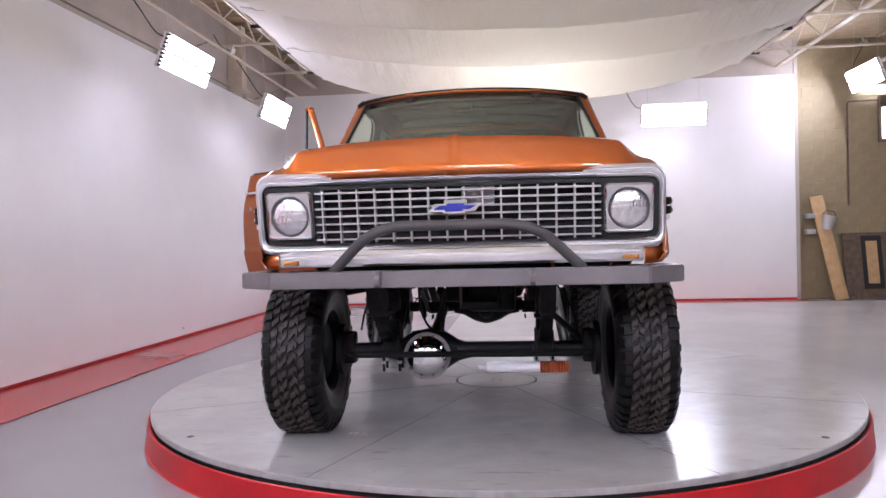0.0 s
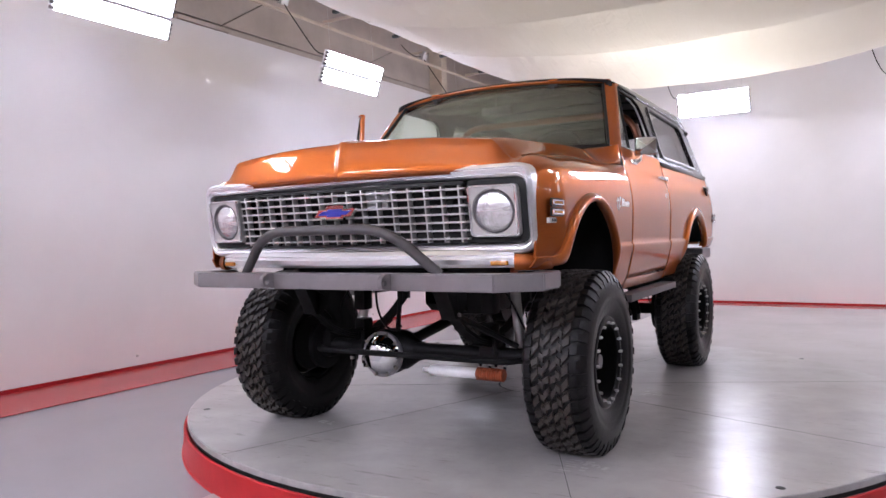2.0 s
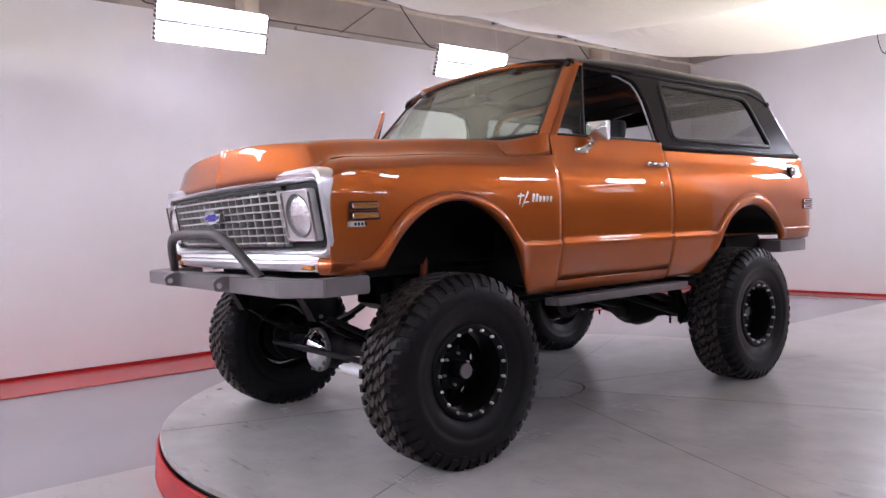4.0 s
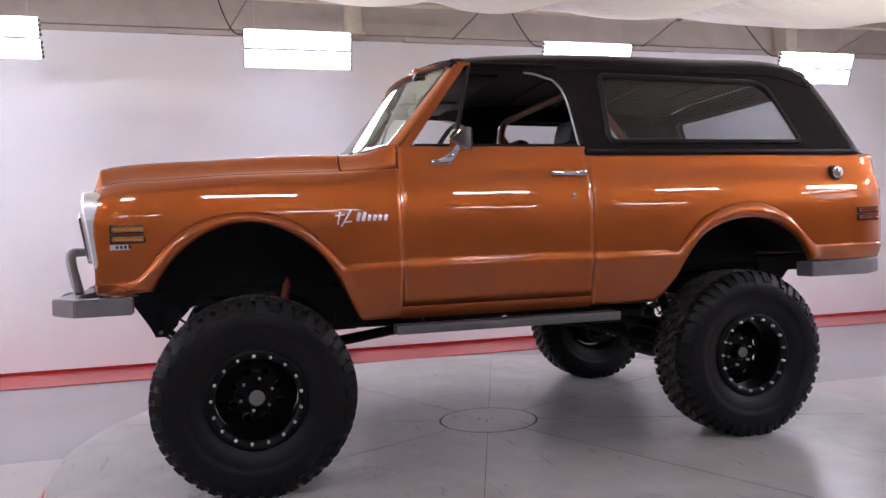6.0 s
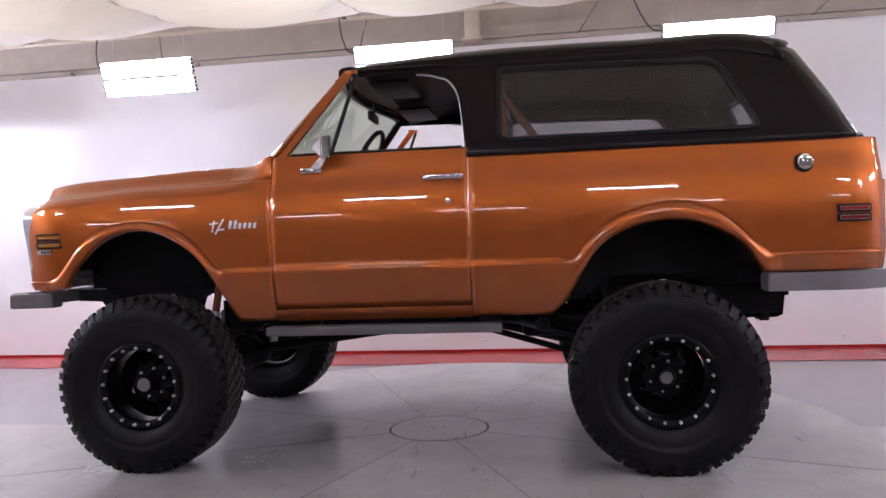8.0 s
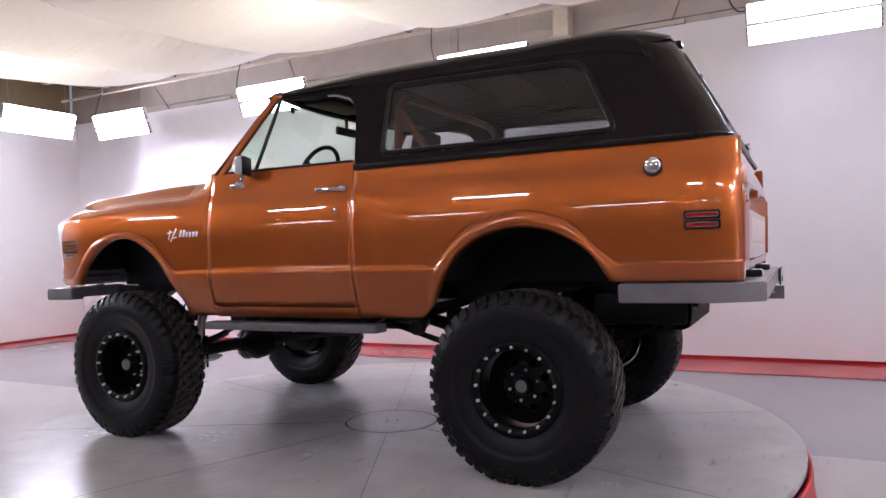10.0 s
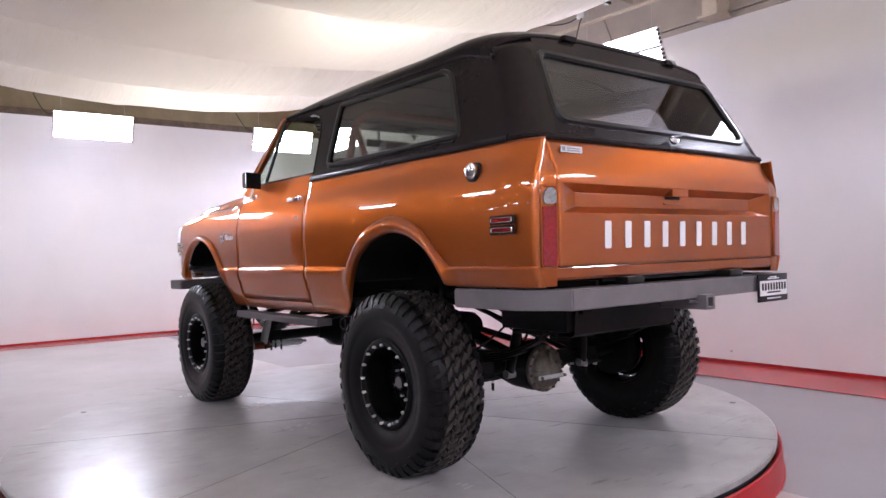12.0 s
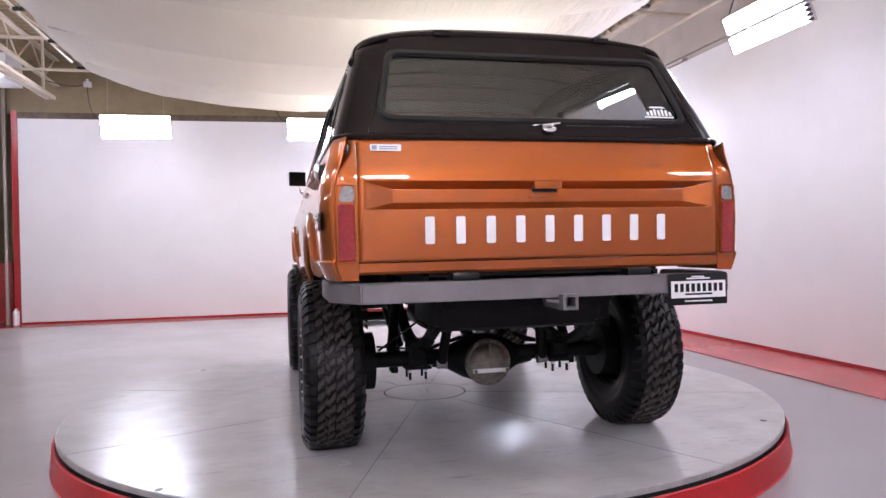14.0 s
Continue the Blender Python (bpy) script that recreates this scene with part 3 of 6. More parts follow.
tagged(batten, group="wall battens")
# battens added on the unseen east wall, for a thin streak along the body
for y in (-6.4, -3.2, 0.0, 3.2, 6.4):
    copy_thing(batten, ROOM @ pose(EX - 0.065, y, 3.05, 0, 0, -90))


def canopy():
    """White cloth slung under the roof: it sags between the long sides and between its seams."""
    root = empty("cloth_canopy", "large white muslin light diffuser slung under the roof, sagging and creased", "canopy")
    seams = [-4.65, -4.05, -2.6, -0.9, 0.4, 1.5, 3.0, 4.9]
    nx, per = 230, 22

    def top(x, y, edge):
        u = (x - 0.55) / 2.95
        z = 3.43 - 0.30 * (1 - u * u)
        z -= 0.19 * edge ** 0.8 * (1 - u**6)
        z += 0.010 * (1 - edge) ** 3 * (math.sin(21 * x + 4 * noise.noise((x * 2, y * 2, 0.3))) + 0.9 * math.sin(47 * x + 7 * noise.noise((x * 3, y * 2, 5.3))) * (0.5 + noise.noise((x * 1.1, y, 8.0))))
        z += 0.012 * math.sin(9 * y + 3 * math.sin(2.2 * x)) * (1 - edge) * (0.4 + u * u)
        z += 0.02 * noise.noise((x * 1.3, y * 1.3, 3.1)) + 0.008 * noise.noise((x * 6, y * 2.5, 1.7))
        return z

    for a, b in zip(seams, seams[1:]):
        rows = []
        for j in range(per + 1):
            t = j / per
            e = 4 * t * (1 - t)
            row = []
            for i in range(nx + 1):
                u = -1 + 2 * i / nx
                y = a + (b - a) * t
                bow = 1 - u * u
                if b == seams[-1]:
                    y += 0.55 * bow * t
                if a == seams[0]:
                    y -= 0.25 * bow * (1 - t)
                x = 0.55 + 2.95 * u
                scallop = 0.07 * (1 - abs(math.sin(y * 1.45))) * (1 if abs(u) > 0.985 else 0)
                x -= math.copysign(scallop, u)
                row.append((x, y, top(x, y, e)))
            rows.append(row)
        strip = part("cloth_strip", loft(rows), CLOTH, root, angle=80)
        part("hem", tube([(x, y, z - 0.004) for x, y, z in rows[0][3:-3:3]], 0.009, 6), HEM, strip, "stitched hem")
    for y in (-4.5, -3.3, -2.2, -1.1, 0.0, 1.1, 2.2, 3.3, 4.4):
        for x in (-2.42, 3.52):
            part("clip", boxes(((x - 0.05, y - 0.02, 3.41), (x + 0.05, y + 0.02, 3.44))), DARK, root)
            part("cord", tube([(x, y, 3.43), (x + (0.33 if x > 0 else -0.33), y + 0.03, 3.725), (x + (0.35 if x > 0 else -0.35), y + 0.05, 4.70)], 0.004, 5), DARK, root)
    return root


canopy()
for x in (-2.75, 3.85):
    tagged(finish("canopy_rail", tube([(x, -5.4, 3.72), (x, 5.6, 3.72)], 0.02, 8), TRUSS), "cream painted pipe that carries the cloth", "pipe", "canopy rails")
for x, y, dx in ((3.5, 4.3, 0.5), (3.3, -4.5, 0.7), (2.6, 5.4, 0.6), (-1.9, 5.0, -0.5), (-2.0, -4.5, -0.5)):
    tagged(finish("prop_bar", boxes(((0, -0.03, -0.015), (1.15, 0.03, 0.015), pose(x, y, 3.42, 0, -28, 35 if dx > 0 else 145))), TRUSS), "cream painted flat steel bar that props the cloth", "bar", "prop bars")

# warm shop lamps above the cloth
for x, y, k in ((0.4, 2.9, 0.9), (-0.35, -0.9, 1.1), (0.1, -4.2, 1.35), (0.6, 4.6, 1.2)):
    shade = empty("high_bay_lamp", "warm high-bay shop lamp above the cloth, switched on", "lamp", ROOM @ Matrix.Translation((x, y, 4.12)))
    part("shade", spin([(-0.02, 0.20), (0.08, 0.17), (0.16, 0.06), (0.30, 0.04), (0.30, 0.03), (0.15, 0.05), (0.07, 0.16), (-0.02, 0.195)], "z", 24, close=True), HOUSING, shade)
    part("stem", tube([(0, 0, 0.28), (0, 0, 0.60)], 0.012, 6), TRUSS, shade)
    light = bpy.data.lights.new("high_bay_bulb", "POINT")
    light.energy, light.color, light.shadow_soft_size = ABOVE_POWER * k, (1.0, 0.955, 0.88), 0.08
    bulb = new("bulb", light)
    bulb.parent = shade
    bulb.location = (0, 0, 0.02)


# ------------------------------------------------------------------ the turntable
TC = Vector((0.13, 0.09, 0.0))
table = empty("turntable", "low round turntable with pale metal plates and a red skirt", "turntable", Matrix.Translation((TC.x, TC.y, FLOOR)))
H = -FLOOR


def sector(a0, a1, r0, r1, z0, z1, seg=20):
    top = [[(r * math.cos(a), r * math.sin(a), z1) for a in np.linspace(a0, a1, seg)] for r in (r0, r1)]
    out = top[0] + top[1][::-1]
    bm = bmesh.new()
    up = [bm.verts.new(p) for p in out]
    dn = [bm.verts.new((p[0], p[1], z0)) for p in out]
    bm.faces.new(up)
    bm.faces.new(dn[::-1])
    n = len(out)
    for i in range(n):
        bm.faces.new((up[i], dn[i], dn[(i + 1) % n], up[(i + 1) % n]))
    return bm


for k in range(8):
    a0, a1 = radians(-20 + 45 * k) + 0.0005, radians(25 + 45 * k) - 0.0005
    part("plate", sector(a0, a1, 0.309, 2.443, H - 0.03, H), PLATE, table)
part("cover", spin([(H - 0.03, 0.02), (H - 0.03, 0.295), (H, 0.295), (H, 0.001)], "z", 64), PLATE, table)
part("deck", spin([(H - 0.09, 0.05), (H - 0.09, 2.42), (H - 0.032, 2.42), (H - 0.032, 0.05)], "z", 96), DARK, table)
part("rim_band", spin([(H - 0.031, 2.40), (H - 0.031, 2.447), (H - 0.003, 2.447), (H - 0.003, 2.4435)], "z", 128), EDGE, table)
part("skirt", spin([(0.0, 2.44), (0.0, 2.487), (0.008, 2.478), (H - 0.05, 2.470), (H - 0.045, 2.463), (H - 0.05, 2.45), (0.01, 2.45)], "z", 128), SKIRT, table, "red painted steel skirt")
part("cover_gap", spin([(H - 0.002, 0.2945), (H - 0.002, 0.3095), (H - 0.004, 0.3095), (H - 0.004, 0.2945)], "z", 64, close=True), DARK, table)
for k in range(8):
    part("seam", boxes(((0.312, -0.0013, H - 0.002), (2.44, 0.0013, H + 0.0006), pose(0, 0, 0, 0, 0, -20 + 45 * k))), DARK, table)
# raised black discs give the dark of the lifting holes
for x, y in ((-1.69, -1.61), (1.73, -1.61), (1.62, 1.79), (-1.76, 1.53)):
    part("lifting_hole_disc", spin([(H + 0.0005, 0.001), (H + 0.0005, 0.02), (H + 0.002, 0.02), (H + 0.002, 0.001)], "z", 16, at=(x, y, 0)), DARK, table)
for x, y in ((-0.02, 0.03), (0.03, -0.02), (-0.03, -0.05)):
    part("cover_bolt", spin([(H + 0.0005, 0.001), (H + 0.0005, 0.008), (H + 0.002, 0.006), (H + 0.002, 0.001)], "z", 12, at=(x, y, 0)), DARK, table)


def worn_marks():
    """Rows of half worn stencil strokes and tyre rubs on the plates."""
    rnd = random.Random(11)
    for x, y, turn, n, rows in ((0.87, -0.76, 8, 7, 3), (0.92, 0.09, 4, 4, 3), (1.06, -1.54, 75, 5, 1), (-0.60, -1.45, 80, 5, 1), (1.02, -1.60, 0, 6, 2), (0.90, 1.74, 10, 4, 1)):
        specs = []
        for j in range(rows):
            for k in range(n):
                if rnd.random() < 0.25:
                    continue
                u, v = (j - rows / 2) * 0.085 + rnd.uniform(-0.012, 0.012), (k - n / 2) * 0.034 + rnd.uniform(-0.004, 0.004)
                specs.append(((u, v, H + 0.0006), (u + rnd.uniform(0.02, 0.065), v + rnd.uniform(0.008, 0.024), H + 0.0012), pose(x - TC.x, y - TC.y, 0, 0, 0, turn)))
        tagged(part("worn_mark", boxes(*specs), MARK, table, "half worn stencil strokes"), kind="stuff")


worn_marks()

# ------------------------------------------------------------------ things along the walls
plank = finish("timber_plank", boxes(((-0.12, 0, 0), (0.12, 0.045, 1.98)), bevel=0.01), WOOD, m=ROOM @ pose(6.20, NY - 0.24, FLOOR + 0.012, -10, -9, 0))
tagged(plank, "raw pale timber plank that leans on the block wall", "plank")
board = empty("scorched_board", "dark stained board with a pale patch, leaning on the wall", "board", ROOM @ pose(6.98, NY - 0.06, FLOOR + 0.004, -9, 0, 0))
part("panel", boxes(((-0.62, 0, 0), (0.7, 0.02, 1.24))), BROWN, board)
part("patch", boxes(((-0.22, -0.006, 0.28), (-0.02, -0.001, 1.08))), WOOD, board)
part("patch_edge", boxes(((-0.30, -0.0008, 0.18), (0.06, 0.0, 1.18))), DARK, board)
bucket = empty("hanging_bucket", "dented grey metal bucket hung on the block wall", "bucket", ROOM @ pose(6.03, NY + 0.02, 1.1, 0, 14, 0))
part("pail", spin([(0.0, 0.10), (0.26, 0.14), (0.262, 0.132), (0.01, 0.09)], "z", 20), SILVER, bucket)
part("handle", tube([(-0.13, 0, 0.25), (-0.08, 0, 0.36), (0.08, 0, 0.36), (0.13, 0, 0.25)], 0.006, 6, smooth=0.05), DARK, bucket)
for z in (1.02, 1.32):
    tagged(finish("pipe_clamp", boxes(((5.69, NY + 0.02, z), (5.86, NY + 0.17, z + 0.09)), bevel=0.01), SILVER, m=ROOM), "grey steel clamp at the wall's edge", "clamp", "pipe clamps")
tagged(finish("wall_conduit", tube([(6.5, NY + 0.15, 1.55), (6.5, NY + 0.15, 3.5), (8.0, NY + 0.15, 3.52)], 0.015, 8, smooth=0.06), BROWN, m=ROOM), "thin brown conduit on the block wall", "conduit")
tagged(finish("wall_post", boxes(((5.495, NY + 0.02, FLOOR), (5.565, NY + 0.17, ROOF))), UPPER, m=ROOM), "greyish post at the end of the white boards", "post")

post = finish("red_post", boxes(((5.89, SY - 0.1, FLOOR), (5.99, SY + 0.0, 3.72))), REDPAINT, m=ROOM)
tagged(post, "red painted steel door post at the partition's end", "post")
tagged(finish("thin_post", boxes(((6.10, SY - 0.1, FLOOR), (6.15, SY - 0.04, ROOF - 0.1))), UPPER, m=ROOM), "thin greyish post beside the red one", "post")
tagged(finish("tool_cabinet", boxes(((6.25, SY - 1.6, FLOOR), (7.7, SY - 0.7, 0.95)), ((6.27, SY - 0.705, 0.3), (7.68, SY - 0.69, 0.62)), bevel=0.012), REDPAINT, m=ROOM), "red steel tool cabinet with drawers", "cabinet")
tagged(finish("white_canister", spin([(0, 0.05), (0.0, 0.055), (0.24, 0.055), (0.27, 0.03), (0.3, 0.03)], "z", 16), HOUSING, m=ROOM @ Matrix.Translation((5.94, SY + 0.09, FLOOR + 0.008))), "small white canister at the post's foot", "canister")
heater = empty("unit_heater", "white unit heater hung under the roof", "heater", ROOM @ Matrix.Translation((6.1, -7.9, 3.95)))
part("case", boxes(((-0.6, -0.4, 0), (0.5, 0.4, 0.42)), bevel=0.02), HOUSING, heater)
for x in (-0.5, 0.4):
    part("hanger", tube([(x, 0, 0.42), (x, 0, 0.75)], 0.01, 6), TRUSS, heater)
track = finish("door_track", boxes(((-0.04, 0, 0), (0.04, 5.5, 0.06)), ((0.07, 0, 0), (0.13, 5.5, 0.05)), ((-0.02, 0.5, 0.05), (0.02, 0.54, 0.98)), ((-0.02, 4.5, 0.05), (0.02, 4.54, 0.98))), TRUSS, m=ROOM @ pose(5.0, -8.2, 3.75, 0, 0, 0))
tagged(track, "cream steel door track under the roof", "track")
for x, y, z in ((WX + 0.004, -0.02, 0.0), (WX + 0.004, 4.1, 0.0), (WX + 0.004, -4.6, 0.0)):
    tagged(finish("wall_bolt", spin([(-0.003, 0.012), (0.012, 0.012), (0.015, 0.006)], "x", 10, at=(x, y, z - 0.06)), BOLT, m=ROOM), "small round bolt low on the white wall", "bolt", "wall bolts")
# ------------------------------------------------------------------ the truck
truck = empty("off_road_truck", "lifted two-door copper-orange off-road truck with black hardtop on big mud tyres", "truck")
AXLE, HUBZ, TYRE_R = 1.322, 0.4505, 0.464

SEC = spline([0.72, 0.80, 0.92, 1.035, 1.15, 1.26, 1.36, 1.43, 1.49, 1.53, 1.60], [0.945, 0.968, 0.992, 1.006, 1.012, 1.014, 1.004, 0.988, 0.968, 0.960, 0.942])


def body_x(y, z):
    """Half width of the body skin: bowed section, rounded in plan at both ends."""
    x = SEC(z)
    if y < -1.70:
        x -= 0.052 * ((-1.70 - y) / 0.30) ** 2.2
    if y > 2.12:
        x -= 0.055 * ((y - 2.12) / 0.21) ** 2.4
    return x


ARCH_F = spline([-1.748, -1.71, -1.646, -1.57, -1.47, -1.369, -1.269, -1.169, -1.069, -0.994, -0.92, -0.859, -0.822],
                [0.955, 1.024, 1.106, 1.172, 1.226, 1.249, 1.246, 1.211, 1.149, 1.080, 0.963, 0.839, 0.765])
FLARE_F = spline([-1.866, -1.793, -1.743, -1.642, -1.542, -1.418, -1.293, -1.167, -1.041, -0.967, -0.895],
                 [1.000, 1.030, 1.089, 1.201, 1.257, 1.291, 1.293, 1.263, 1.193, 1.111, 1.036])
ARCH_R = spline([0.790, 0.887, 0.931, 1.0, 1.085, 1.22, 1.355, 1.487, 1.619, 1.709, 1.772], [0.765, 0.874, 0.954, 1.061, 1.134, 1.189, 1.206, 1.188, 1.129, 1.05, 0.948])
FLARE_R = spline([0.898, 0.977, 1.087, 1.223, 1.357, 1.490, 1.621, 1.724, 1.800], [1.036, 1.130, 1.221, 1.270, 1.291, 1.268, 1.202, 1.103, 1.040])
FENDER_TOP = spline([-2.0, -1.95, -1.76, -1.50, -1.25, -0.88, -0.61], [1.398, 1.424, 1.450, 1.466, 1.477, 1.484, 1.493])


def bottom_z(y):
    if -1.748 < y < -0.822:
        return ARCH_F(y)
    if 0.790 < y < 1.772:
        return ARCH_R(y)
    return 0.955 if y <= -1.748 else (0.765 if y < 1.3 else 0.948)


def crease_z(y):
    if -1.866 < y < -0.895:
        return max(FLARE_F(y), 1.0)
    if 0.898 < y < 1.800:
        return FLARE_R(y)
    return 1.0 if y <= -1.866 else 1.036


def in_arch(y):
    """1 over a wheel arch, 0 away from it."""
    if y < 0:
        return ease((y + 1.90) / 0.12) * (1 - ease((y + 0.93) / 0.09))
    return ease((y - 0.83) / 0.10) * (1 - ease((y - 1.77) / 0.09))


PANEL_OUT = linear([0, 0.06, 0.16, 0.32, 0.5, 0.68, 0.82, 0.91, 0.965, 1.0], [-0.004, 0, 0.003, 0.006, 0.008, 0.010, 0.012, 0.012, 0.009, 0])


def lower_x(y, z):
    """The panel between sill and crease, away from the arches."""
    t = (z - 0.765) / (1.036 - 0.765)
    return body_x(y, z) - 0.012 * (1 - t) + PANEL_OUT(t)


def skin_column(y, top, s):
    zb, zc = bottom_z(y), crease_z(y)
    zc = max(zc, zb + 0.04)
    k = in_arch(y)
    col = []
    for t, out_panel, out_flare in ((0, -0.004, -0.012), (0.06, 0.0, 0.012), (0.16, 0.003, 0.022), (0.32, 0.006, 0.027), (0.5, 0.008, 0.027), (0.68, 0.010, 0.024),
                                    (0.82, 0.012, 0.019), (0.91, 0.012, 0.014), (0.965, 0.009, 0.008), (1.0, 0.0, 0.0)):
        z = zb + (zc - zb) * t
        lean = -0.012 * (1 - t) * (1 - k)
        col.append((s * (body_x(y, z) + lean + out_panel * (1 - k) + out_flare * k), y, z))
    n = 22
    for i in range(1, n + 1):
        t = i / n
        t = t * 0.6 + 0.4 * t * t * (3 - 2 * t)
        z = zc + (top(y) - zc) * t
        col.append((s * body_x(y, z), y, z))
    return col


def y_steps(a, b, marks=()):
    ys = {round(a, 4), round(b, 4)}
    y = a
    while y < b:
        ys.add(round(y, 4))
        near = min([abs(y - m) for m in (-1.748, -0.822, 0.79, 1.772, -1.9)])
        y += 0.012 if near < 0.12 else 0.03
    return sorted(ys)


def fender_seam_x(y):
    x = 0.905 if y > -1.7 else 0.905 - 0.05 * ((-1.7 - y) / 0.3) ** 2
    return x + 0.055 * ease((y + 0.95) / 0.34)


def fender_top_row(y, s):
    """The fender rolls over from the side to the seam beside the bonnet."""
    z0 = FENDER_TOP(y)
    x0 = body_x(y, z0 - 0.055)
    xi = fender_seam_x(y)
    return [(s * (x0 + (xi - x0) * t), y, z0 - 0.055 + 0.055 * math.sin(min(1.0, t * 1.15) * math.pi / 2)) for t in (0.12, 0.25, 0.4, 0.55, 0.7, 0.85, 1.0)]


def side_panels(s):
    side = "driver" if s > 0 else "passenger"
    # front fender
    rows = [skin_column(y, lambda q: FENDER_TOP(q) - 0.055, s) + fender_top_row(y, s) for y in y_steps(-1.985, -0.6145)]
    fender = thicken(part("front_fender", loft(rows), PAINT, truck, angle=50), 0.006)
    # rear quarter
    rows = [skin_column(y, linear([0.4, 2.4], [1.562, 1.562]), s) for y in y_steps(0.402, 2.322)]
    quarter = thicken(part("rear_quarter_panel", loft(rows), PAINT, truck, angle=50), 0.006)
    # door, at its own hinge so that it can stand open
    hinge = Vector((s * 0.985, -0.612, 0.0))
    rows = []
    for y in y_steps(-0.612, 0.399):
        zb = 0.8215 if y > -0.57 else 0.8215 + 0.02 * ((-0.57 - y) / 0.045) ** 2 * 0.35
        col = []
        for t in (0, 0.2, 0.4, 0.6, 0.75, 0.85, 0.92, 0.965, 1.0):
            z = zb + (1.036 - zb) * t
            col.append((s * lower_x(y, z), y, z))
        for i in range(1, 21):
            z = 1.036 + (1.603 - 1.036) * i / 20
            col.append((s * body_x(y, z), y, z))
        col.append((s * (body_x(y, 1.603) - 0.03), y, 1.612))
        col.append((s * (body_x(y, 1.603) - 0.09), y, 1.606))
        rows.append([(x - hinge.x, yy - hinge.y, z) for x, yy, z in col])
    door = thicken(part("door", loft(rows), PAINT, truck, angle=50), 0.006)
    door.location = hinge
    if s < 0:
        door.rotation_euler = (0, 0, radians(51))
    off = lambda p: Vector(p) - hinge

    def lean(z):
        return 0.942 - (z - 1.60) * 0.27
    # inner skin
    inner = [[(s * (0.90 if z < 1.5 else 0.87) - hinge.x, y - hinge.y, z) for z in (0.83, 1.2, 1.5, 1.598)] for y in (-0.60, -0.1, 0.385)]
    part("inner_panel", loft(inner), INTERIOR, door)
    # front post of the window frame and the vent window
    a, b = Vector((s * 0.930, -0.570, 1.60)), Vector((s * 0.812, -0.226, 2.048))
    part("window_post", loft([[off(a + Vector((s * dx, dy, 0))), off(b + Vector((s * dx, dy, 0)))] for dx, dy in ((0.008, -0.027), (0.012, -0.02), (0.012, 0.018), (0.006, 0.024), (-0.012, 0.024), (-0.012, -0.027), (0.008, -0.027))]), PAINT, door)
    part("frame_tip", boxes(((-0.02, -0.025, -0.007), (0.012, 0.045, 0.006), Matrix.Translation(off(b) + Vector((0, 0, 0.004))))), PAINT, door)
    part("vent_post", tube([off((s * 0.922, -0.312, 1.605)), off((s * 0.815, -0.188, 2.040))], 0.011, 8), SEAL, door)
    vent = [off((s * 0.922, -0.535, 1.612)), off((s * 0.818, -0.205, 2.03)), off((s * 0.818, -0.192, 2.03)), off((s * 0.922, -0.312, 1.612))]
    bm = bmesh.new()
    bm.faces.new([bm.verts.new(p) for p in vent])
    g = part("vent_glass", bm, GLASS, door)
    g.visible_shadow = False
    part("window_seal", tube([off((s * 0.925, -0.52, 1.612)), off((s * 0.925, 0.37, 1.612))], 0.010, 8), SEAL, door)
    # handle and lock
    hy = 0.275
    h = part("handle", boxes(((0.012, -0.10, -0.011), (0.030, 0.075, 0.011)), ((0.0, 0.06, -0.014), (0.034, 0.10, 0.014)), ((0.0, -0.10, -0.012), (0.02, -0.07, 0.012)), bevel=0.005), CHROME, door, "chrome door handle")
    h.matrix_basis = Matrix.Translation(off((s * 0.978, hy, 1.462))) @ (Matrix() if s > 0 else pose(0, 0, 0, 0, 0, 180) @ Matrix.Diagonal((1, -1, 1, 1)))
    part("lock", spin([(0, 0.016), (0.006, 0.014), (0.008, 0.004)], "x", 4 + 8, at=(0, 0, 0)), CHROME, door).matrix_basis = Matrix.Translation(off((s * 1.005, 0.302, 1.342))) @ (Matrix() if s > 0 else pose(0, 0, 0, 0, 0, 180))
    # mirror: stalk and head with a faceted back
    base, head = Vector((s * 0.968, -0.40, 1.527)), Vector((s * 1.0, -0.315, 1.60))
    part("mirror_base", boxes(((-0.012, -0.055, -0.016), (0.016, 0.055, 0.012), Matrix.Translation(off(base))), bevel=0.006), CHROME, door)
    part("mirror_stalk", loft([[off(base.lerp(head, t) + Vector((s * 0.02 * math.sin(t * math.pi), 0.0, -0.018 * math.sin(t * math.pi))) + Vector((0, math.cos(q) * (0.032 - 0.018 * t), math.sin(q) * 0.014))) for q in [k * math.pi / 4 for k in range(9)]] for t in (0, 0.2, 0.4, 0.6, 0.8, 1.0)]), CHROME, door)
    bm = bmesh.new()
    w, hh = 0.066, 0.055
    c = [bm.verts.new(Vector((x, 0.022, z))) for x, z in ((-w, -hh), (w, -hh), (w, hh), (-w, hh))]
    f = [bm.verts.new(Vector((x * 0.92, -0.018, z * 0.92))) for x, z in ((-w, -hh), (w, -hh), (w, hh), (-w, hh))]
    p = bm.verts.new(Vector((0, -0.062, 0.0)))
    bm.faces.new(c)
    for i in range(4):
        bm.faces.new((c[i], c[(i + 1) % 4], f[(i + 1) % 4], f[i]))
        bm.faces.new((f[i], f[(i + 1) % 4], p))
    bmesh.ops.bevel(bm, geom=[e for e in bm.edges], offset=0.005, segments=2, affect="EDGES")
    mh = part("mirror_head", bm, CHROME, door, "square chrome wing mirror with a faceted back")
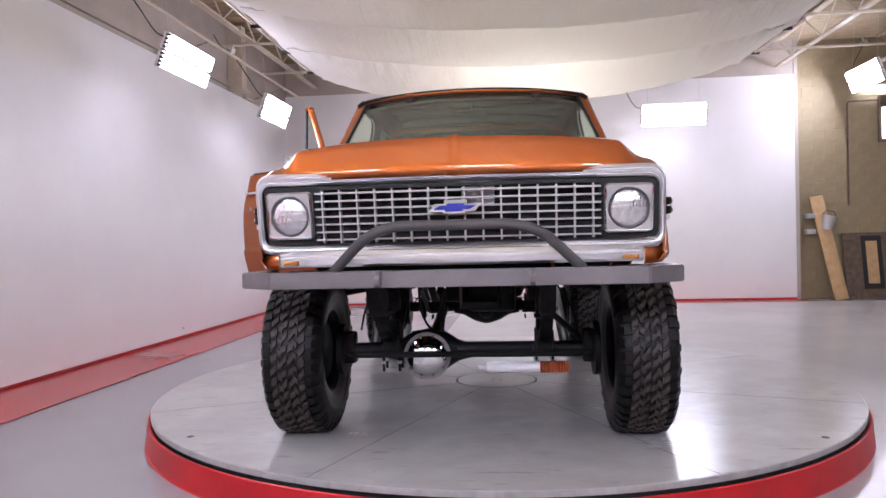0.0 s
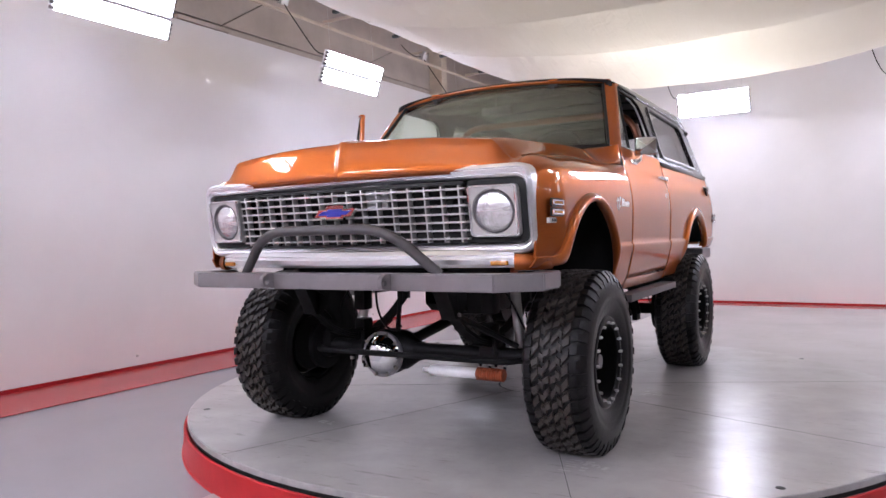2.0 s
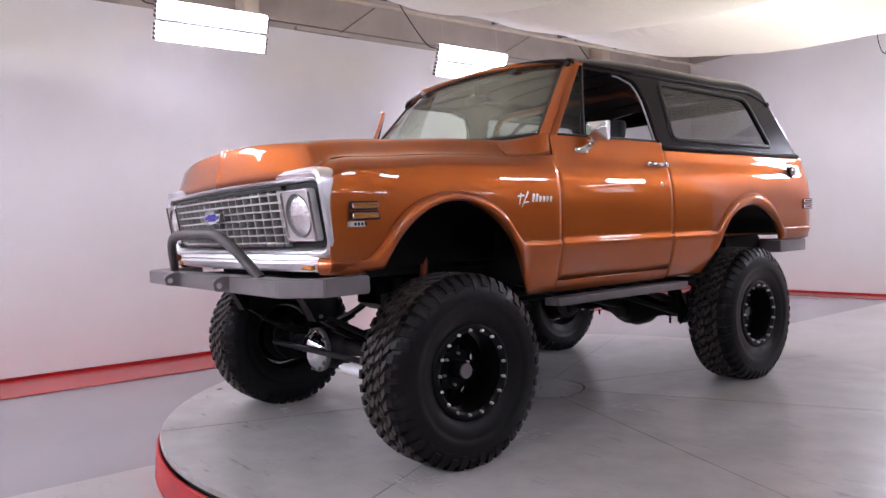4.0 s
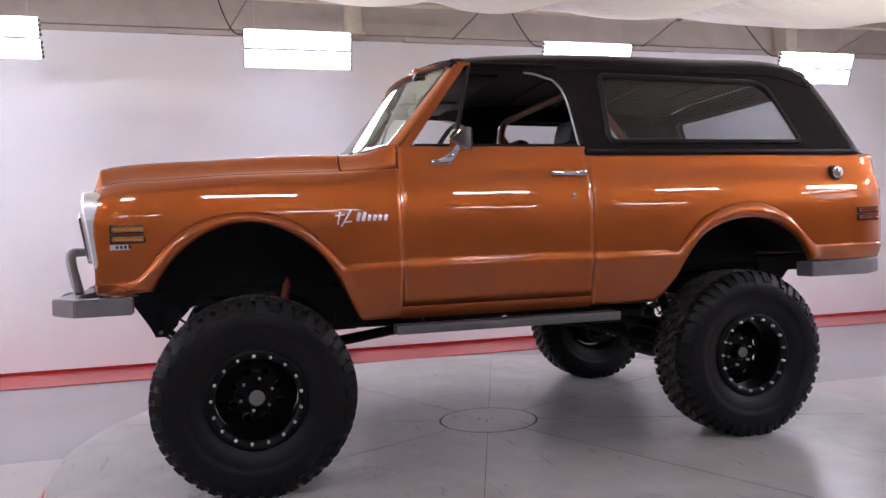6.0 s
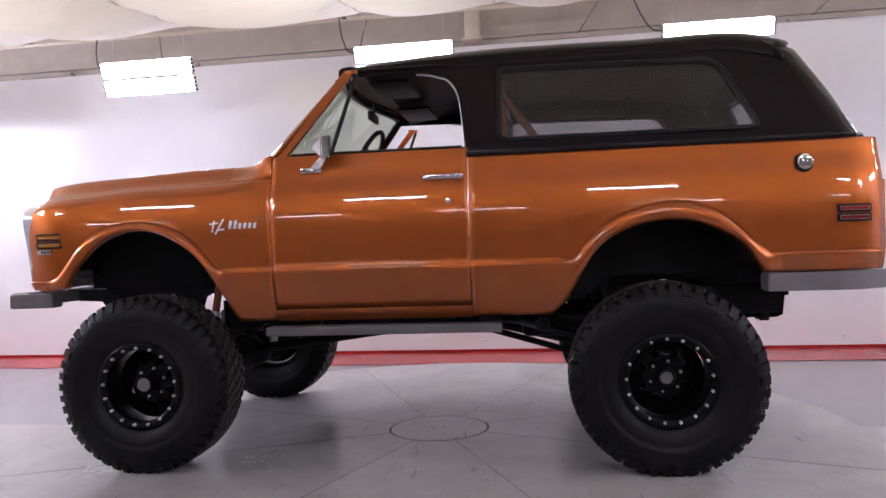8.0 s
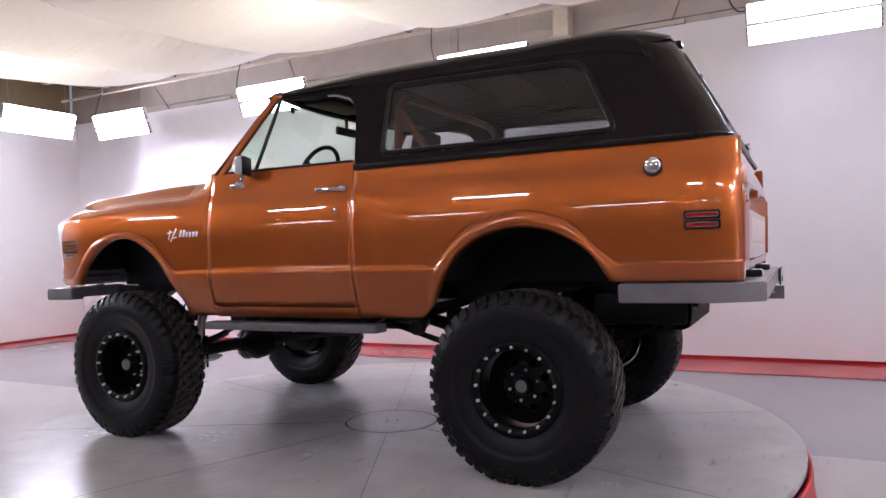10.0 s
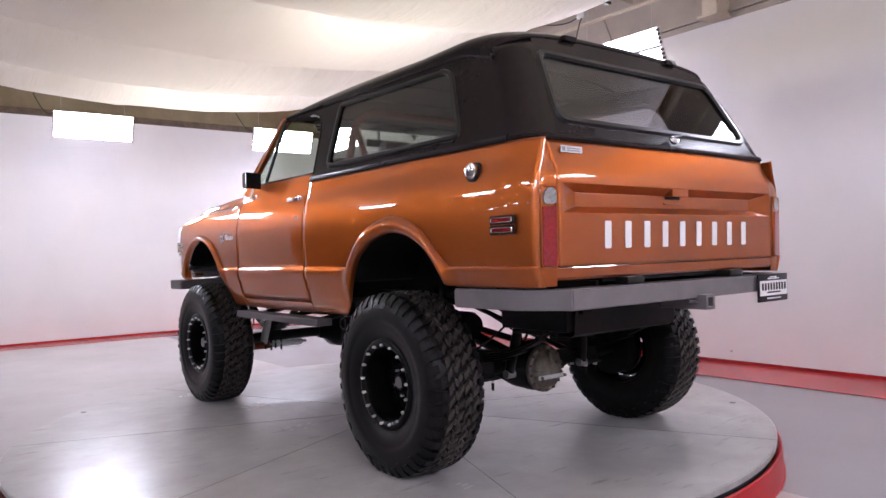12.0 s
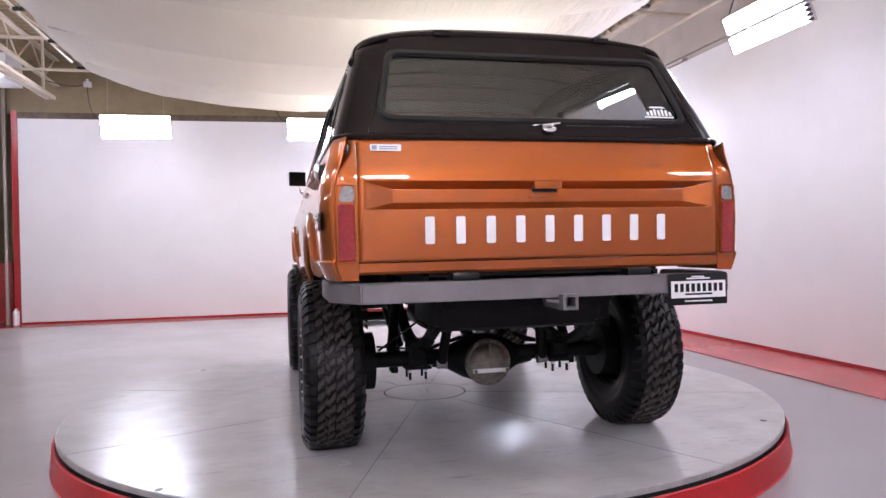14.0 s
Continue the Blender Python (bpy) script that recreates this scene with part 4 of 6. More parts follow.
    # plain black plate: the glass's dark reflection is put into its colour
    glass = part("mirror_glass", boxes(((-w * 0.98, 0.0225, -hh * 0.98), (w * 0.98, 0.030, hh * 0.98)), bevel=0.003), SEAL, door)
    mh.matrix_basis = Matrix.Translation(off(head + Vector((s * 0.028, 0.0, 0.030)))) @ pose(0, 0, 0, 0, 0, 20 * s)
    glass.matrix_basis = mh.matrix_basis
    return door


for s in (1, -1):
    side_panels(s)


# the sill below the doors
for s in (1, -1):
    rows = [[(s * (lower_x(y, max(z, 0.766)) - inn), y, z) for z, inn in ((0.765, 0.03), (0.758, 0.008), (0.775, 0.0), (0.800, 0.0), (0.816, 0.0), (0.8195, 0.002), (0.8195, 0.03))] for y in (-0.6145, -0.3, 0.1, 0.402)]
    part("rocker_panel", loft(rows), PAINT, truck)


# bonnet, cowl
SHOULDER_Z = spline([-2.0, -1.97, -1.85, -1.52, -1.26, -1.01, -0.88, -0.818, -0.747, -0.70, -0.65, -0.612], [1.512, 1.517, 1.535, 1.556, 1.571, 1.579, 1.580, 1.581, 1.586, 1.596, 1.610, 1.617])
FALL = linear([0, 0.10, 0.22, 0.36, 0.55, 0.75, 0.9, 1.0], [1, 0.965, 0.865, 0.68, 0.41, 0.17, 0.04, 0])


def bonnet_z(x, y):
    """Crowned top, crisp shoulder and a side that sweeps down to the fender seam."""
    ax, zs, zf = abs(x), SHOULDER_Z(y), FENDER_TOP(y) + 0.004
    sh, xe = 0.755 + 0.03 * (y + 1.97), fender_seam_x(y) - 0.008
    if ax <= sh:
        return zs + 0.036 * (1 - (ax / sh) ** 2.4) + 0.010 * math.exp(-(x / 0.019) ** 2)
    t = min(1.0, (ax - sh) / (xe - sh))
    return zf + (zs - zf) * FALL(t)


def bonnet():
    xs = sorted(set([round(v, 4) for v in list(np.linspace(-0.75, 0.75, 31)) + [k * w for k in (-1, 1) for w in (0.006, 0.012, 0.018, 0.026, 0.036)] + [k * w for k in (-1, 1) for w in np.linspace(0.755, 0.897, 15)]]))
    rows = []
    for y, w in ((-1.992, -0.34), (-1.998, -0.14), (-1.995, 0.0), (-1.985, 0.30), (-1.971, 0.70), (-1.963, 0.93), (-1.958, 0.985), (-1.948, 1.0)):
        row = []
        for x in xs:
            low = 1.406 + 0.012 * (1 - (x / 0.9) ** 2)
            yy = y + 0.022 * (x / 0.9) ** 4 + (0.002 if abs(x) < 0.01 and 0 < w < 0.99 else 0) - (0.007 * math.exp(-(x / 0.019) ** 2) if w < 0.99 else 0)
            row.append((x, yy, low + (max(bonnet_z(x, -1.956), low) - low) * w))
        rows.append(row)
    for y in list(np.linspace(-1.90, -0.95, 22)) + [-0.92, -0.9, -0.89]:
        rows.append([(math.copysign(min(abs(x), fender_seam_x(y) - 0.008), x), y, bonnet_z(x, y)) for x in xs])
    return loft(rows)


def bonnet_bowed():
    bm = bonnet()
    for v in bm.verts:
        v.co.y -= (0.066 * (1 - min(1.0, abs(v.co.x) / 0.86) ** 2) + 0.012) * ease((-1.45 - v.co.y) / 0.5)
    return bm


thicken(part("bonnet", bonnet_bowed(), PAINT, truck, angle=26), 0.006)


def cowl_column(y, s):
    """From the middle of the cowl out over its ridge and down to the fender seam."""
    k = ease((y + 0.83) / 0.213)
    zs, zf, xf = SHOULDER_Z(y), FENDER_TOP(y) + 0.004, fender_seam_x(y) - 0.004
    xr = 0.788 + (0.940 - 0.788) * k
    mid = 1.618 - 0.022 * ease((y + 0.885) / 0.08)
    col = []
    for t in np.linspace(0, 1, 14):
        x = xr * t
        flat = mid + 0.0 * x
        w = ease((t - 0.80) / 0.2) if k > 0.12 else t ** 2.4
        col.append((s * x, y, flat + (zs - flat) * w))
    for t in (0.12, 0.26, 0.42, 0.6, 0.8, 1.0):
        x = xr + (xf - xr) * t
        col.append((s * x, y, zf + (zs - zf) * ((1 - k) * FALL(t) + k * (1 - t ** 1.15))))
    return col


for s in (1, -1):
    thicken(part("cowl", loft([cowl_column(y, s) for y in (-0.884, -0.87, -0.85, -0.83, -0.81, -0.79, -0.77, -0.75, -0.73, -0.71, -0.69, -0.67, -0.65, -0.63, -0.617)]), PAINT, truck, angle=50), 0.005)

# grille, lamps, front trim
GY = -1.995


def nose(x, z, bow=0.050):
    """The front bows forward in the middle and leans forward towards the top."""
    return -bow * (1 - min(1.0, abs(x) / 0.93) ** 2) - 0.042 * ease((z - 1.0) / 0.36)


def bowed(bm):
    for v in bm.verts:
        v.co.y += nose(v.co.x, v.co.z)
    return bm


def long_bar(x0, x1, y0, y1, z0, z1):
    """A bar across the front with enough stations to follow the bow."""
    return loft([[(x, y0, z0), (x, y1, z0), (x, y1, z1), (x, y0, z1)] for x in np.linspace(x0, x1, 17)], close=True)


def front_frame():
    outer = rounded([(-0.972, 1.015), (0.972, 1.015), (0.972, 1.405), (-0.972, 1.405)], 0.075, 7)
    inner = rounded([(-0.938, 1.062), (0.938, 1.062), (0.938, 1.342), (-0.938, 1.342)], 0.045, 7)
    rows = []
    n = len(outer)
    for i in range(n + 1):
        o, q = outer[i % n], inner[i % n]
        row = []
        for t, d in ((0.0, 0.100), (0.01, 0.004), (0.08, -0.014), (0.30, -0.022), (0.36, -0.014), (0.42, -0.022), (0.62, -0.018), (0.72, -0.006), (0.78, -0.014), (0.94, -0.006), (1.0, 0.03)):
            p = o.lerp(q, t)
            row.append((p.x, GY + d + 0.035 * abs(p.x) ** 4, p.y + (0.010 * (1 - (p.x / 0.972) ** 2) if p.y > 1.2 else 0)))
        rows.append(row)
    return loft(rows)


grille = part("grille_surround", bowed(front_frame()), ALUMINIUM, truck, "polished aluminium grille surround", angle=28)
# black sheet and top bar stand for the shade inside the grille
part("grille_shade", boxes(((-0.9, GY + 0.075, 1.05), (0.9, GY + 0.085, 1.36))), DARK, grille)
part("top_shade", bowed(long_bar(-0.66, 0.66, GY + 0.01, GY + 0.07, 1.322, 1.338)), DARK, grille)
for k in range(7):
    z = 1.085 + k * 0.0365
    part("grille_bar", bowed(long_bar(-0.670, 0.670, GY - 0.002, GY + 0.035, z - 0.004, z + 0.004)), SILVER, grille)
for k in range(16):
    x = -0.636 + k * 1.272 / 15
    part("grille_slat", bowed(boxes(((x - 0.004, GY + 0.002, 1.068), (x + 0.004, GY + 0.04, 1.32)), bevel=0.002)), SILVER, grille)
for s in (1, -1):
    cx, cz = s * 0.797, 1.203
    o = rounded([(cx - 0.132, cz - 0.138), (cx + 0.142, cz - 0.138), (cx + 0.142, cz + 0.138), (cx - 0.132, cz + 0.138)], 0.03, 6)
    # black plate for the shade in the gap round the bezel
    part("bezel_shade", bowed(plate(o, [], lambda u, v: (u, GY + 0.03, v), (0, 0.006, 0))), DARK, grille)
    o = rounded([(cx - 0.112, cz - 0.114), (cx + 0.112, cz - 0.114), (cx + 0.112, cz + 0.112), (cx - 0.112, cz + 0.112)], 0.025, 6)
    circ = [Vector((cx + 0.097 * math.cos(q), cz - 0.003 + 0.097 * math.sin(q))) for q in np.linspace(0, 2 * math.pi, 41)[:-1]]
    part("headlamp_bezel", bowed(plate(o, [circ], lambda u, v: (u, GY - 0.008, v), (0, 0.03, 0))), SILVER, grille, "square silver headlamp bezel")
    part("headlamp_edge", bowed(ring_frame(o, lambda u, v: (u, GY - 0.008, v), (0, -1, 0), 0.012, 0.010)), CHROME, grille)
    part("reflector", bowed(uncapped(spin([(GY + 0.008 + 0.020 * (1 - (r / 0.086) ** 2), r) for r in np.linspace(0.086, 0.001, 10)], "y", 48, at=(cx, 0, cz - 0.003)))), REFLECTOR, grille, angle=80)
    part("bulb_shield", bowed(spin([(GY + 0.010, 0.001), (GY + 0.011, 0.011), (GY + 0.028, 0.014)], "y", 20, at=(cx, 0, cz - 0.003))), STEEL, grille, angle=60)
    face = spin([(GY + 0.010, 0.087), (GY + 0.0, 0.084)] + [(GY - 0.015 + 2.1 * r * r, r) for r in np.linspace(0.081, 0.001, 26)], "y", 90, at=(cx, 0, cz - 0.003))
    for v in face.verts:
        band = math.floor((v.co.z - cz) / 0.030)
        v.co.y -= 0.0005 * math.cos((v.co.x - cx) * 2 * math.pi / (0.021 if band % 2 else 0.015)) + 0.0003 * math.cos((v.co.z - cz) * 2 * math.pi / 0.030)
    lens = part("headlamp", bowed(uncapped(face)), HEADLAMP, grille, "round clear sealed-beam headlamp", angle=80)
    part("headlamp_ring", bowed(spin([(GY + 0.012, 0.095), (GY - 0.006, 0.093), (GY - 0.010, 0.090), (GY - 0.004, 0.0865), (GY + 0.012, 0.0865)], "y", 40, at=(cx, 0, cz - 0.003), close=True)), STEEL, grille)
    part("lamp_well", bowed(spin([(GY + 0.058, 0.105), (GY + 0.062, 0.105)], "y", 32, at=(cx, 0, cz - 0.003))), DARK, grille)
# bow-shaped badge as a plain shape
EY = GY - 0.045
for w, h, d, mat, nm in ((0.108, 0.030, 0.0, CHROME, "badge_rim"), (0.084, 0.015, -0.004, BLUE, "badge_field")):
    for (x0, x1, z0, z1, sk) in ((-w, w, -h * 0.62, h * 0.62, 0.016), (-w * 0.48, w * 0.48, -h * 1.2, h * 1.2, 0.006)):
        o = [(x0 - sk, 1.219 + z0), (x1 - sk, 1.219 + z0), (x1 + sk, 1.219 + z1), (x0 + sk, 1.219 + z1)]
        part(nm, bowed(plate([Vector(p) for p in o], [], lambda u, v: (u, EY + d - (0.001 if sk < 0.01 else 0), v), (0, 0.02, 0))), mat, grille)
# lower apron with parking lamps
apron_rows = [[(x, -1.965 + dy + 0.05 * abs(x) ** 5, z) for x in np.linspace(-0.868, 0.868, 31)] for z, dy in ((1.034, 0.0), (1.030, -0.030), (1.012, -0.044), (1.004, -0.036), (0.992, -0.046), (0.968, -0.042), (0.956, -0.030), (0.952, 0.02))]
part("lower_apron", bowed(loft(apron_rows)), ALUMINIUM, truck, "polished aluminium strip under the grille")
for s in (1, -1):
    rows = [[(s * (0.870 + (0.122 + o) * math.sin(q)), -1.990 - o + 0.15 * (1 - math.cos(q)), z) for q in np.linspace(0, math.pi / 2, 10)] for z, o in ((1.020, -0.03), (1.014, -0.010), (1.000, 0.0), (0.975, 0.003), (0.955, -0.002), (0.943, -0.012), (0.938, -0.04))]
    part("apron_corner", bowed(loft(rows)), PAINT, truck)
    part("parking_lamp", bowed(boxes(((s * 0.805 - 0.038, -2.006, 0.964), (s * 0.805 + 0.038, -1.975, 0.986)), bevel=0.006)), AMBER_LENS, truck, "amber parking lamp")

# bumpers: closed box sections that wrap round the corners
def wrap_bumper(outline, z0, z1, depth):
    """A flat-faced bumper along an outline in plan, open towards the body."""
    rows = []
    pts = [Vector(p) for p in outline]
    c = Vector((0, 0))
    n = len(pts)
    for i, p in enumerate(pts):
        d = (pts[min(i + 1, n - 1)] - pts[max(i - 1, 0)]).normalized()
        inn = Vector((-d.y, d.x))
        if inn.dot(c - p) < 0:
            inn = -inn
        q = p + inn * depth
        rows.append([(p.x, p.y, z0), (p.x, p.y, z1), (q.x, q.y, z1), (q.x, q.y, z0)])
    bm = loft(rows, close=True)
    bm.verts.ensure_lookup_table()
    bm.faces.new([bm.verts[i] for i in range(4)])
    bm.faces.new([bm.verts[len(bm.verts) - 4 + i] for i in range(4)])
    bmesh.ops.recalc_face_normals(bm, faces=bm.faces)
    bmesh.ops.bevel(bm, geom=[e for e in bm.edges if len(e.link_faces) == 2 and e.calc_face_angle(0) > 0.2], offset=0.006, segments=2, affect="EDGES")
    return bm


front_out = [(-1.02, -1.83), (-1.035, -2.06), (-0.86, -2.185), (0.86, -2.185), (1.035, -2.06), (1.02, -1.83)]
fb = part("front_bumper", wrap_bumper(front_out, 0.860, 0.936, 0.10), STEEL, truck, "plain grey steel bumper")
for s in (1, -1):
    x = s * 0.345
    out = rounded([(-2.255, 0.872), (-2.175, 0.862), (-2.175, 0.937), (-2.225, 0.937), (-2.262, 0.915)], 0.016, 4)
    hole = [Vector((-2.232 + 0.014 * math.cos(q), 0.897 + 0.014 * math.sin(q))) for q in np.linspace(0, 2 * math.pi, 13)[:-1]]
    part("shackle_tab", plate(out, [hole], lambda u, v: (x - 0.012, u, v), (0.024, 0, 0)), STEEL, fb)
bar = [(-0.575, -2.125, 0.93), (-0.355, -2.215, 1.138), (0.355, -2.215, 1.138), (0.575, -2.125, 0.93)]
part("bull_bar", tube(bar, 0.024, 14, smooth=0.14), BAR, fb, "bent dark grey steel tube bar")
rear_out = [(0.985, 1.80), (0.985, 2.20), (0.862, 2.405), (-0.862, 2.405), (-0.985, 2.20), (-0.985, 1.80)]
rb = part("rear_bumper", wrap_bumper(rear_out, 0.852, 0.938, 0.13), STEEL, truck, "plain grey steel bumper")
for x in (0.40, -0.43):
    part("bump_stop", boxes(((x - 0.062, 2.24, 0.936), (x + 0.062, 2.37, 0.974)), bevel=0.012), SEAL, rb)
hx = -0.05
part("hitch", plate([Vector(p) for p in ((hx - 0.036, 0.798), (hx + 0.036, 0.798), (hx + 0.036, 0.868), (hx - 0.036, 0.868))], [[Vector(p) for p in ((hx - 0.022, 0.811), (hx + 0.022, 0.811), (hx + 0.022, 0.855), (hx - 0.022, 0.855))]], lambda u, v: (u, 2.45, v), (0, -0.25, 0)), STEEL, rb, "square tow hitch receiver")
# black plug in place of the shade inside the receiver
part("hitch_shade", boxes(((hx - 0.0215, 2.36, 0.8115), (hx + 0.0215, 2.365, 0.8545))), DARK, rb)
part("hitch_pin", tube([(hx + 0.02, 2.40, 0.83), (hx + 0.09, 2.39, 0.84)], 0.008, 6), STEEL, rb)
# number plate: dark frame, white field, plain bars
pc = Vector((-0.695, 2.412, 0.868))
pl = part("number_plate", boxes(((-0.152, 0, -0.073), (0.152, 0.01, 0.073), Matrix.Translation(pc)), bevel=0.004), SEAL, truck, "black-framed number plate with plain bars")
part("plate_field", boxes(((-0.14, 0.0102, -0.040), (0.14, 0.013, 0.038), Matrix.Translation(pc))), WHITE_PAINT, pl)
for k in range(9):
    x = 0.115 - k * 0.0288
    part("plate_bar", boxes(((x - 0.009, 0.0132, -0.012), (x + 0.009, 0.014, 0.026), Matrix.Translation(pc))), SEAL, pl)
part("plate_line", boxes(((-0.07, 0.0132, -0.027), (0.07, 0.0138, -0.019), Matrix.Translation(pc))), SEAL, pl)
part("plate_crest", boxes(((-0.06, 0.0102, 0.046), (0.06, 0.0125, 0.052), Matrix.Translation(pc)), ((-0.03, 0.0102, 0.054), (0.035, 0.0125, 0.060), Matrix.Translation(pc))), WHITE_PAINT, pl)
part("plate_foot", boxes(((-0.07, 0.0102, -0.058), (0.07, 0.0125, -0.052), Matrix.Translation(pc))), WHITE_PAINT, pl)

# tailgate
def tail_y(z):
    return float(np.interp(z, [0.95, 1.03, 1.20, 1.38, 1.43, 1.50, 1.565], [2.322, 2.330, 2.336, 2.336, 2.330, 2.308, 2.282]))


def recess(x, z):
    """Depth of the pressed channel across the tailgate."""
    end = 0.835
    ax = abs(x)
    if ax > end:
        return 0.0
    side = min(1.0, (end - ax) / 0.13)
    zc, half = 1.313, 0.064
    v = (z - zc) / half
    if abs(v) >= 1:
        return 0.0
    wall = min(1.0, (1 - abs(v)) / 0.5)
    return 0.05 * min(side, wall)


def tailgate():
    xs = sorted(set(np.round(list(np.linspace(-0.8595, 0.8595, 41)) + [k * v for k in (-1, 1) for v in np.linspace(0.700, 0.838, 24)], 4)))
    zs = [1.027, 1.04, 1.10, 1.16, 1.22, 1.2485, *[float(v) for v in np.linspace(1.2492, 1.3768, 25)], 1.3775, 1.39, 1.40, 1.42, 1.44, 1.46, 1.48, 1.50, 1.53, 1.555, 1.562]
    return loft([[(x, tail_y(z) - recess(x, z) - 0.002 * (abs(x) / 0.86) ** 6 - 0.012 * ease((z - 1.40) / 0.10) * (abs(x) / 0.86) ** 3, z) for x in xs] for z in zs])


tg = thicken(part("tailgate", tailgate(), PAINT, truck, "copper-orange tailgate with a pressed channel", angle=24), 0.01)
part("tail_sill", loft([[(x, 2.300 + dy - 0.012 * abs(x) ** 6, z) for x in np.linspace(-0.86, 0.86, 15)] for z, dy in ((1.026, 0.02), (1.022, 0.032), (0.985, 0.030), (0.973, 0.02), (0.970, -0.05))]), PAINT, truck)
part("tailgate_handle", boxes(((-0.066, 2.290, 1.338), (0.066, 2.340, 1.376)), ((-0.066, 2.276, 1.300), (0.076, 2.300, 1.312)), bevel=0.004), PAINT, tg)
# black box painted as the shade under the handle
part("handle_shade", boxes(((-0.062, 2.275, 1.326), (0.062, 2.292, 1.338))), DARK, tg)
for k in range(9):      # the maker's name, as nine plain white shapes
    x = 0.551 - k * 0.1385
    o = rounded([(x - 0.021, 1.100), (x + 0.021, 1.100), (x + 0.021, 1.220), (x - 0.021, 1.220)], 0.008, 3)
    part("white_block", plate(o, [], lambda u, v: (u, tail_y(v) + 0.008 - 0.012 * (abs(u) / 0.86) ** 6, v), (0, -0.006, 0)), WHITE_PAINT, tg)
part("sticker", boxes(((0.665, 2.3005, 1.508), (0.800, 2.3025, 1.536), Matrix.Translation((0, 0.004, 0)))), SILVER, tg, "small silver dealer sticker with plain bars")
part("sticker_bar", boxes(((0.772, 2.3065, 1.513), (0.794, 2.3075, 1.531))), STEEL, tg)
for z in (1.514, 1.523):
    part("sticker_bar", boxes(((0.680, 2.3065, z), (0.762, 2.3075, z + 0.005))), STEEL, tg)
for s in (1, -1):
    # corner post with the tail lamp
    rows = []
    for z in np.linspace(0.95, 1.535, 30):
        y1, x1 = tail_y(z) - 0.012 * ease((z - 1.40) / 0.10), body_x(2.30, z) - 0.034 * ease((z - 1.40) / 0.13)
        row = []
        for t in np.linspace(0, 1, 9):
            q = t * math.pi / 2
            x = 0.862 + (x1 - 0.862) * math.sin(q) ** 0.75
            y = min(2.295, y1 - 0.03) + (y1 - min(2.295, y1 - 0.03)) * math.cos(q) ** 0.75
            row.append((s * x, y, z))
        rows.append(row)
    inner = [Vector((s * (0.812 + 0.125 * math.sin(q)), 2.150 + 0.125 * math.cos(q), 1.568)) for q in np.linspace(0, math.pi / 2, 9)]
    for t, z in ((0.12, 1.547), (0.32, 1.557), (0.6, 1.563), (1.0, 1.566)):
        rows.append([(p.x + (a.x - p.x) * t, p.y + (a.y - p.y) * t, z) for p, a in zip([Vector(p) for p in rows[29]], inner)])
    corner = part("rear_corner_post", loft(rows), PAINT, truck, angle=60)
    for z0, z1, mat, nm in ((1.285, 1.352, CLEAR_LENS, "reversing_lens"), (1.035, 1.276, RED_LENS, "tail_lens")):
        o = rounded([(0.876, z0), (0.946, z0), (0.946 if mat is RED_LENS else 0.930, z1), (0.880, z1)], 0.012 if mat is RED_LENS else 0.028, 4)
        part(nm, plate([Vector((s * p.x, p.y)) for p in o], [], lambda u, v: (u, tail_y(v) + 0.012 - 0.5 * max(0, abs(u) - 0.90) ** 1.2, v), (0, -0.03, 0)), mat, corner, "tall red tail lamp lens" if mat is RED_LENS else "clear reversing lens")
    o = rounded([(0.868, 1.026), (0.956, 1.026), (0.956, 1.363), (0.872, 1.363)], 0.02, 4)
    part("lamp_trim", ring_frame([Vector((s * p.x, p.y)) for p in o], lambda u, v: (u, tail_y(v) + 0.003 - 0.4 * max(0, abs(u) - 0.90) ** 1.2, v), (0, 1, 0), 0.009, 0.008), PAINT, corner)

# side markers, script badge, fuel cap
def marker(s, y0, y1, z, lens):
    for k, dz in enumerate((0.021, -0.021)):
        o = rounded([(y0, z + dz - 0.019), (y1, z + dz - 0.019), (y1, z + dz + 0.019), (y0, z + dz + 0.019)], 0.009, 4)
        x = lambda v: s * (body_x((y0 + y1) / 2, z) + 0.002)
        base = part("marker_base", plate(o, [], lambda u, v: (x(v), u, v), (s * 0.008, 0, 0)), SEAL, truck)
        i = rounded([(y0 + 0.008, z + dz - 0.0125), (y1 - 0.008, z + dz - 0.0125), (y1 - 0.008, z + dz + 0.0125), (y0 + 0.008, z + dz + 0.0125)], 0.007, 4)
        part("marker_rim", ring_frame(i, lambda u, v: (x(v) + s * 0.009, u, v), (s, 0, 0), 0.0075, 0.006), CHROME, base)
        mat = lens if (k == 0 or lens is AMBER_LENS) else RED_LENS
        part("marker_lens", plate([Vector((p.x, p.y)) for p in i], [], lambda u, v: (x(v) + s * 0.007, u, v), (s * 0.004, 0, 0)), mat, base, "amber side marker lens" if lens is AMBER_LENS else "red side marker lens")


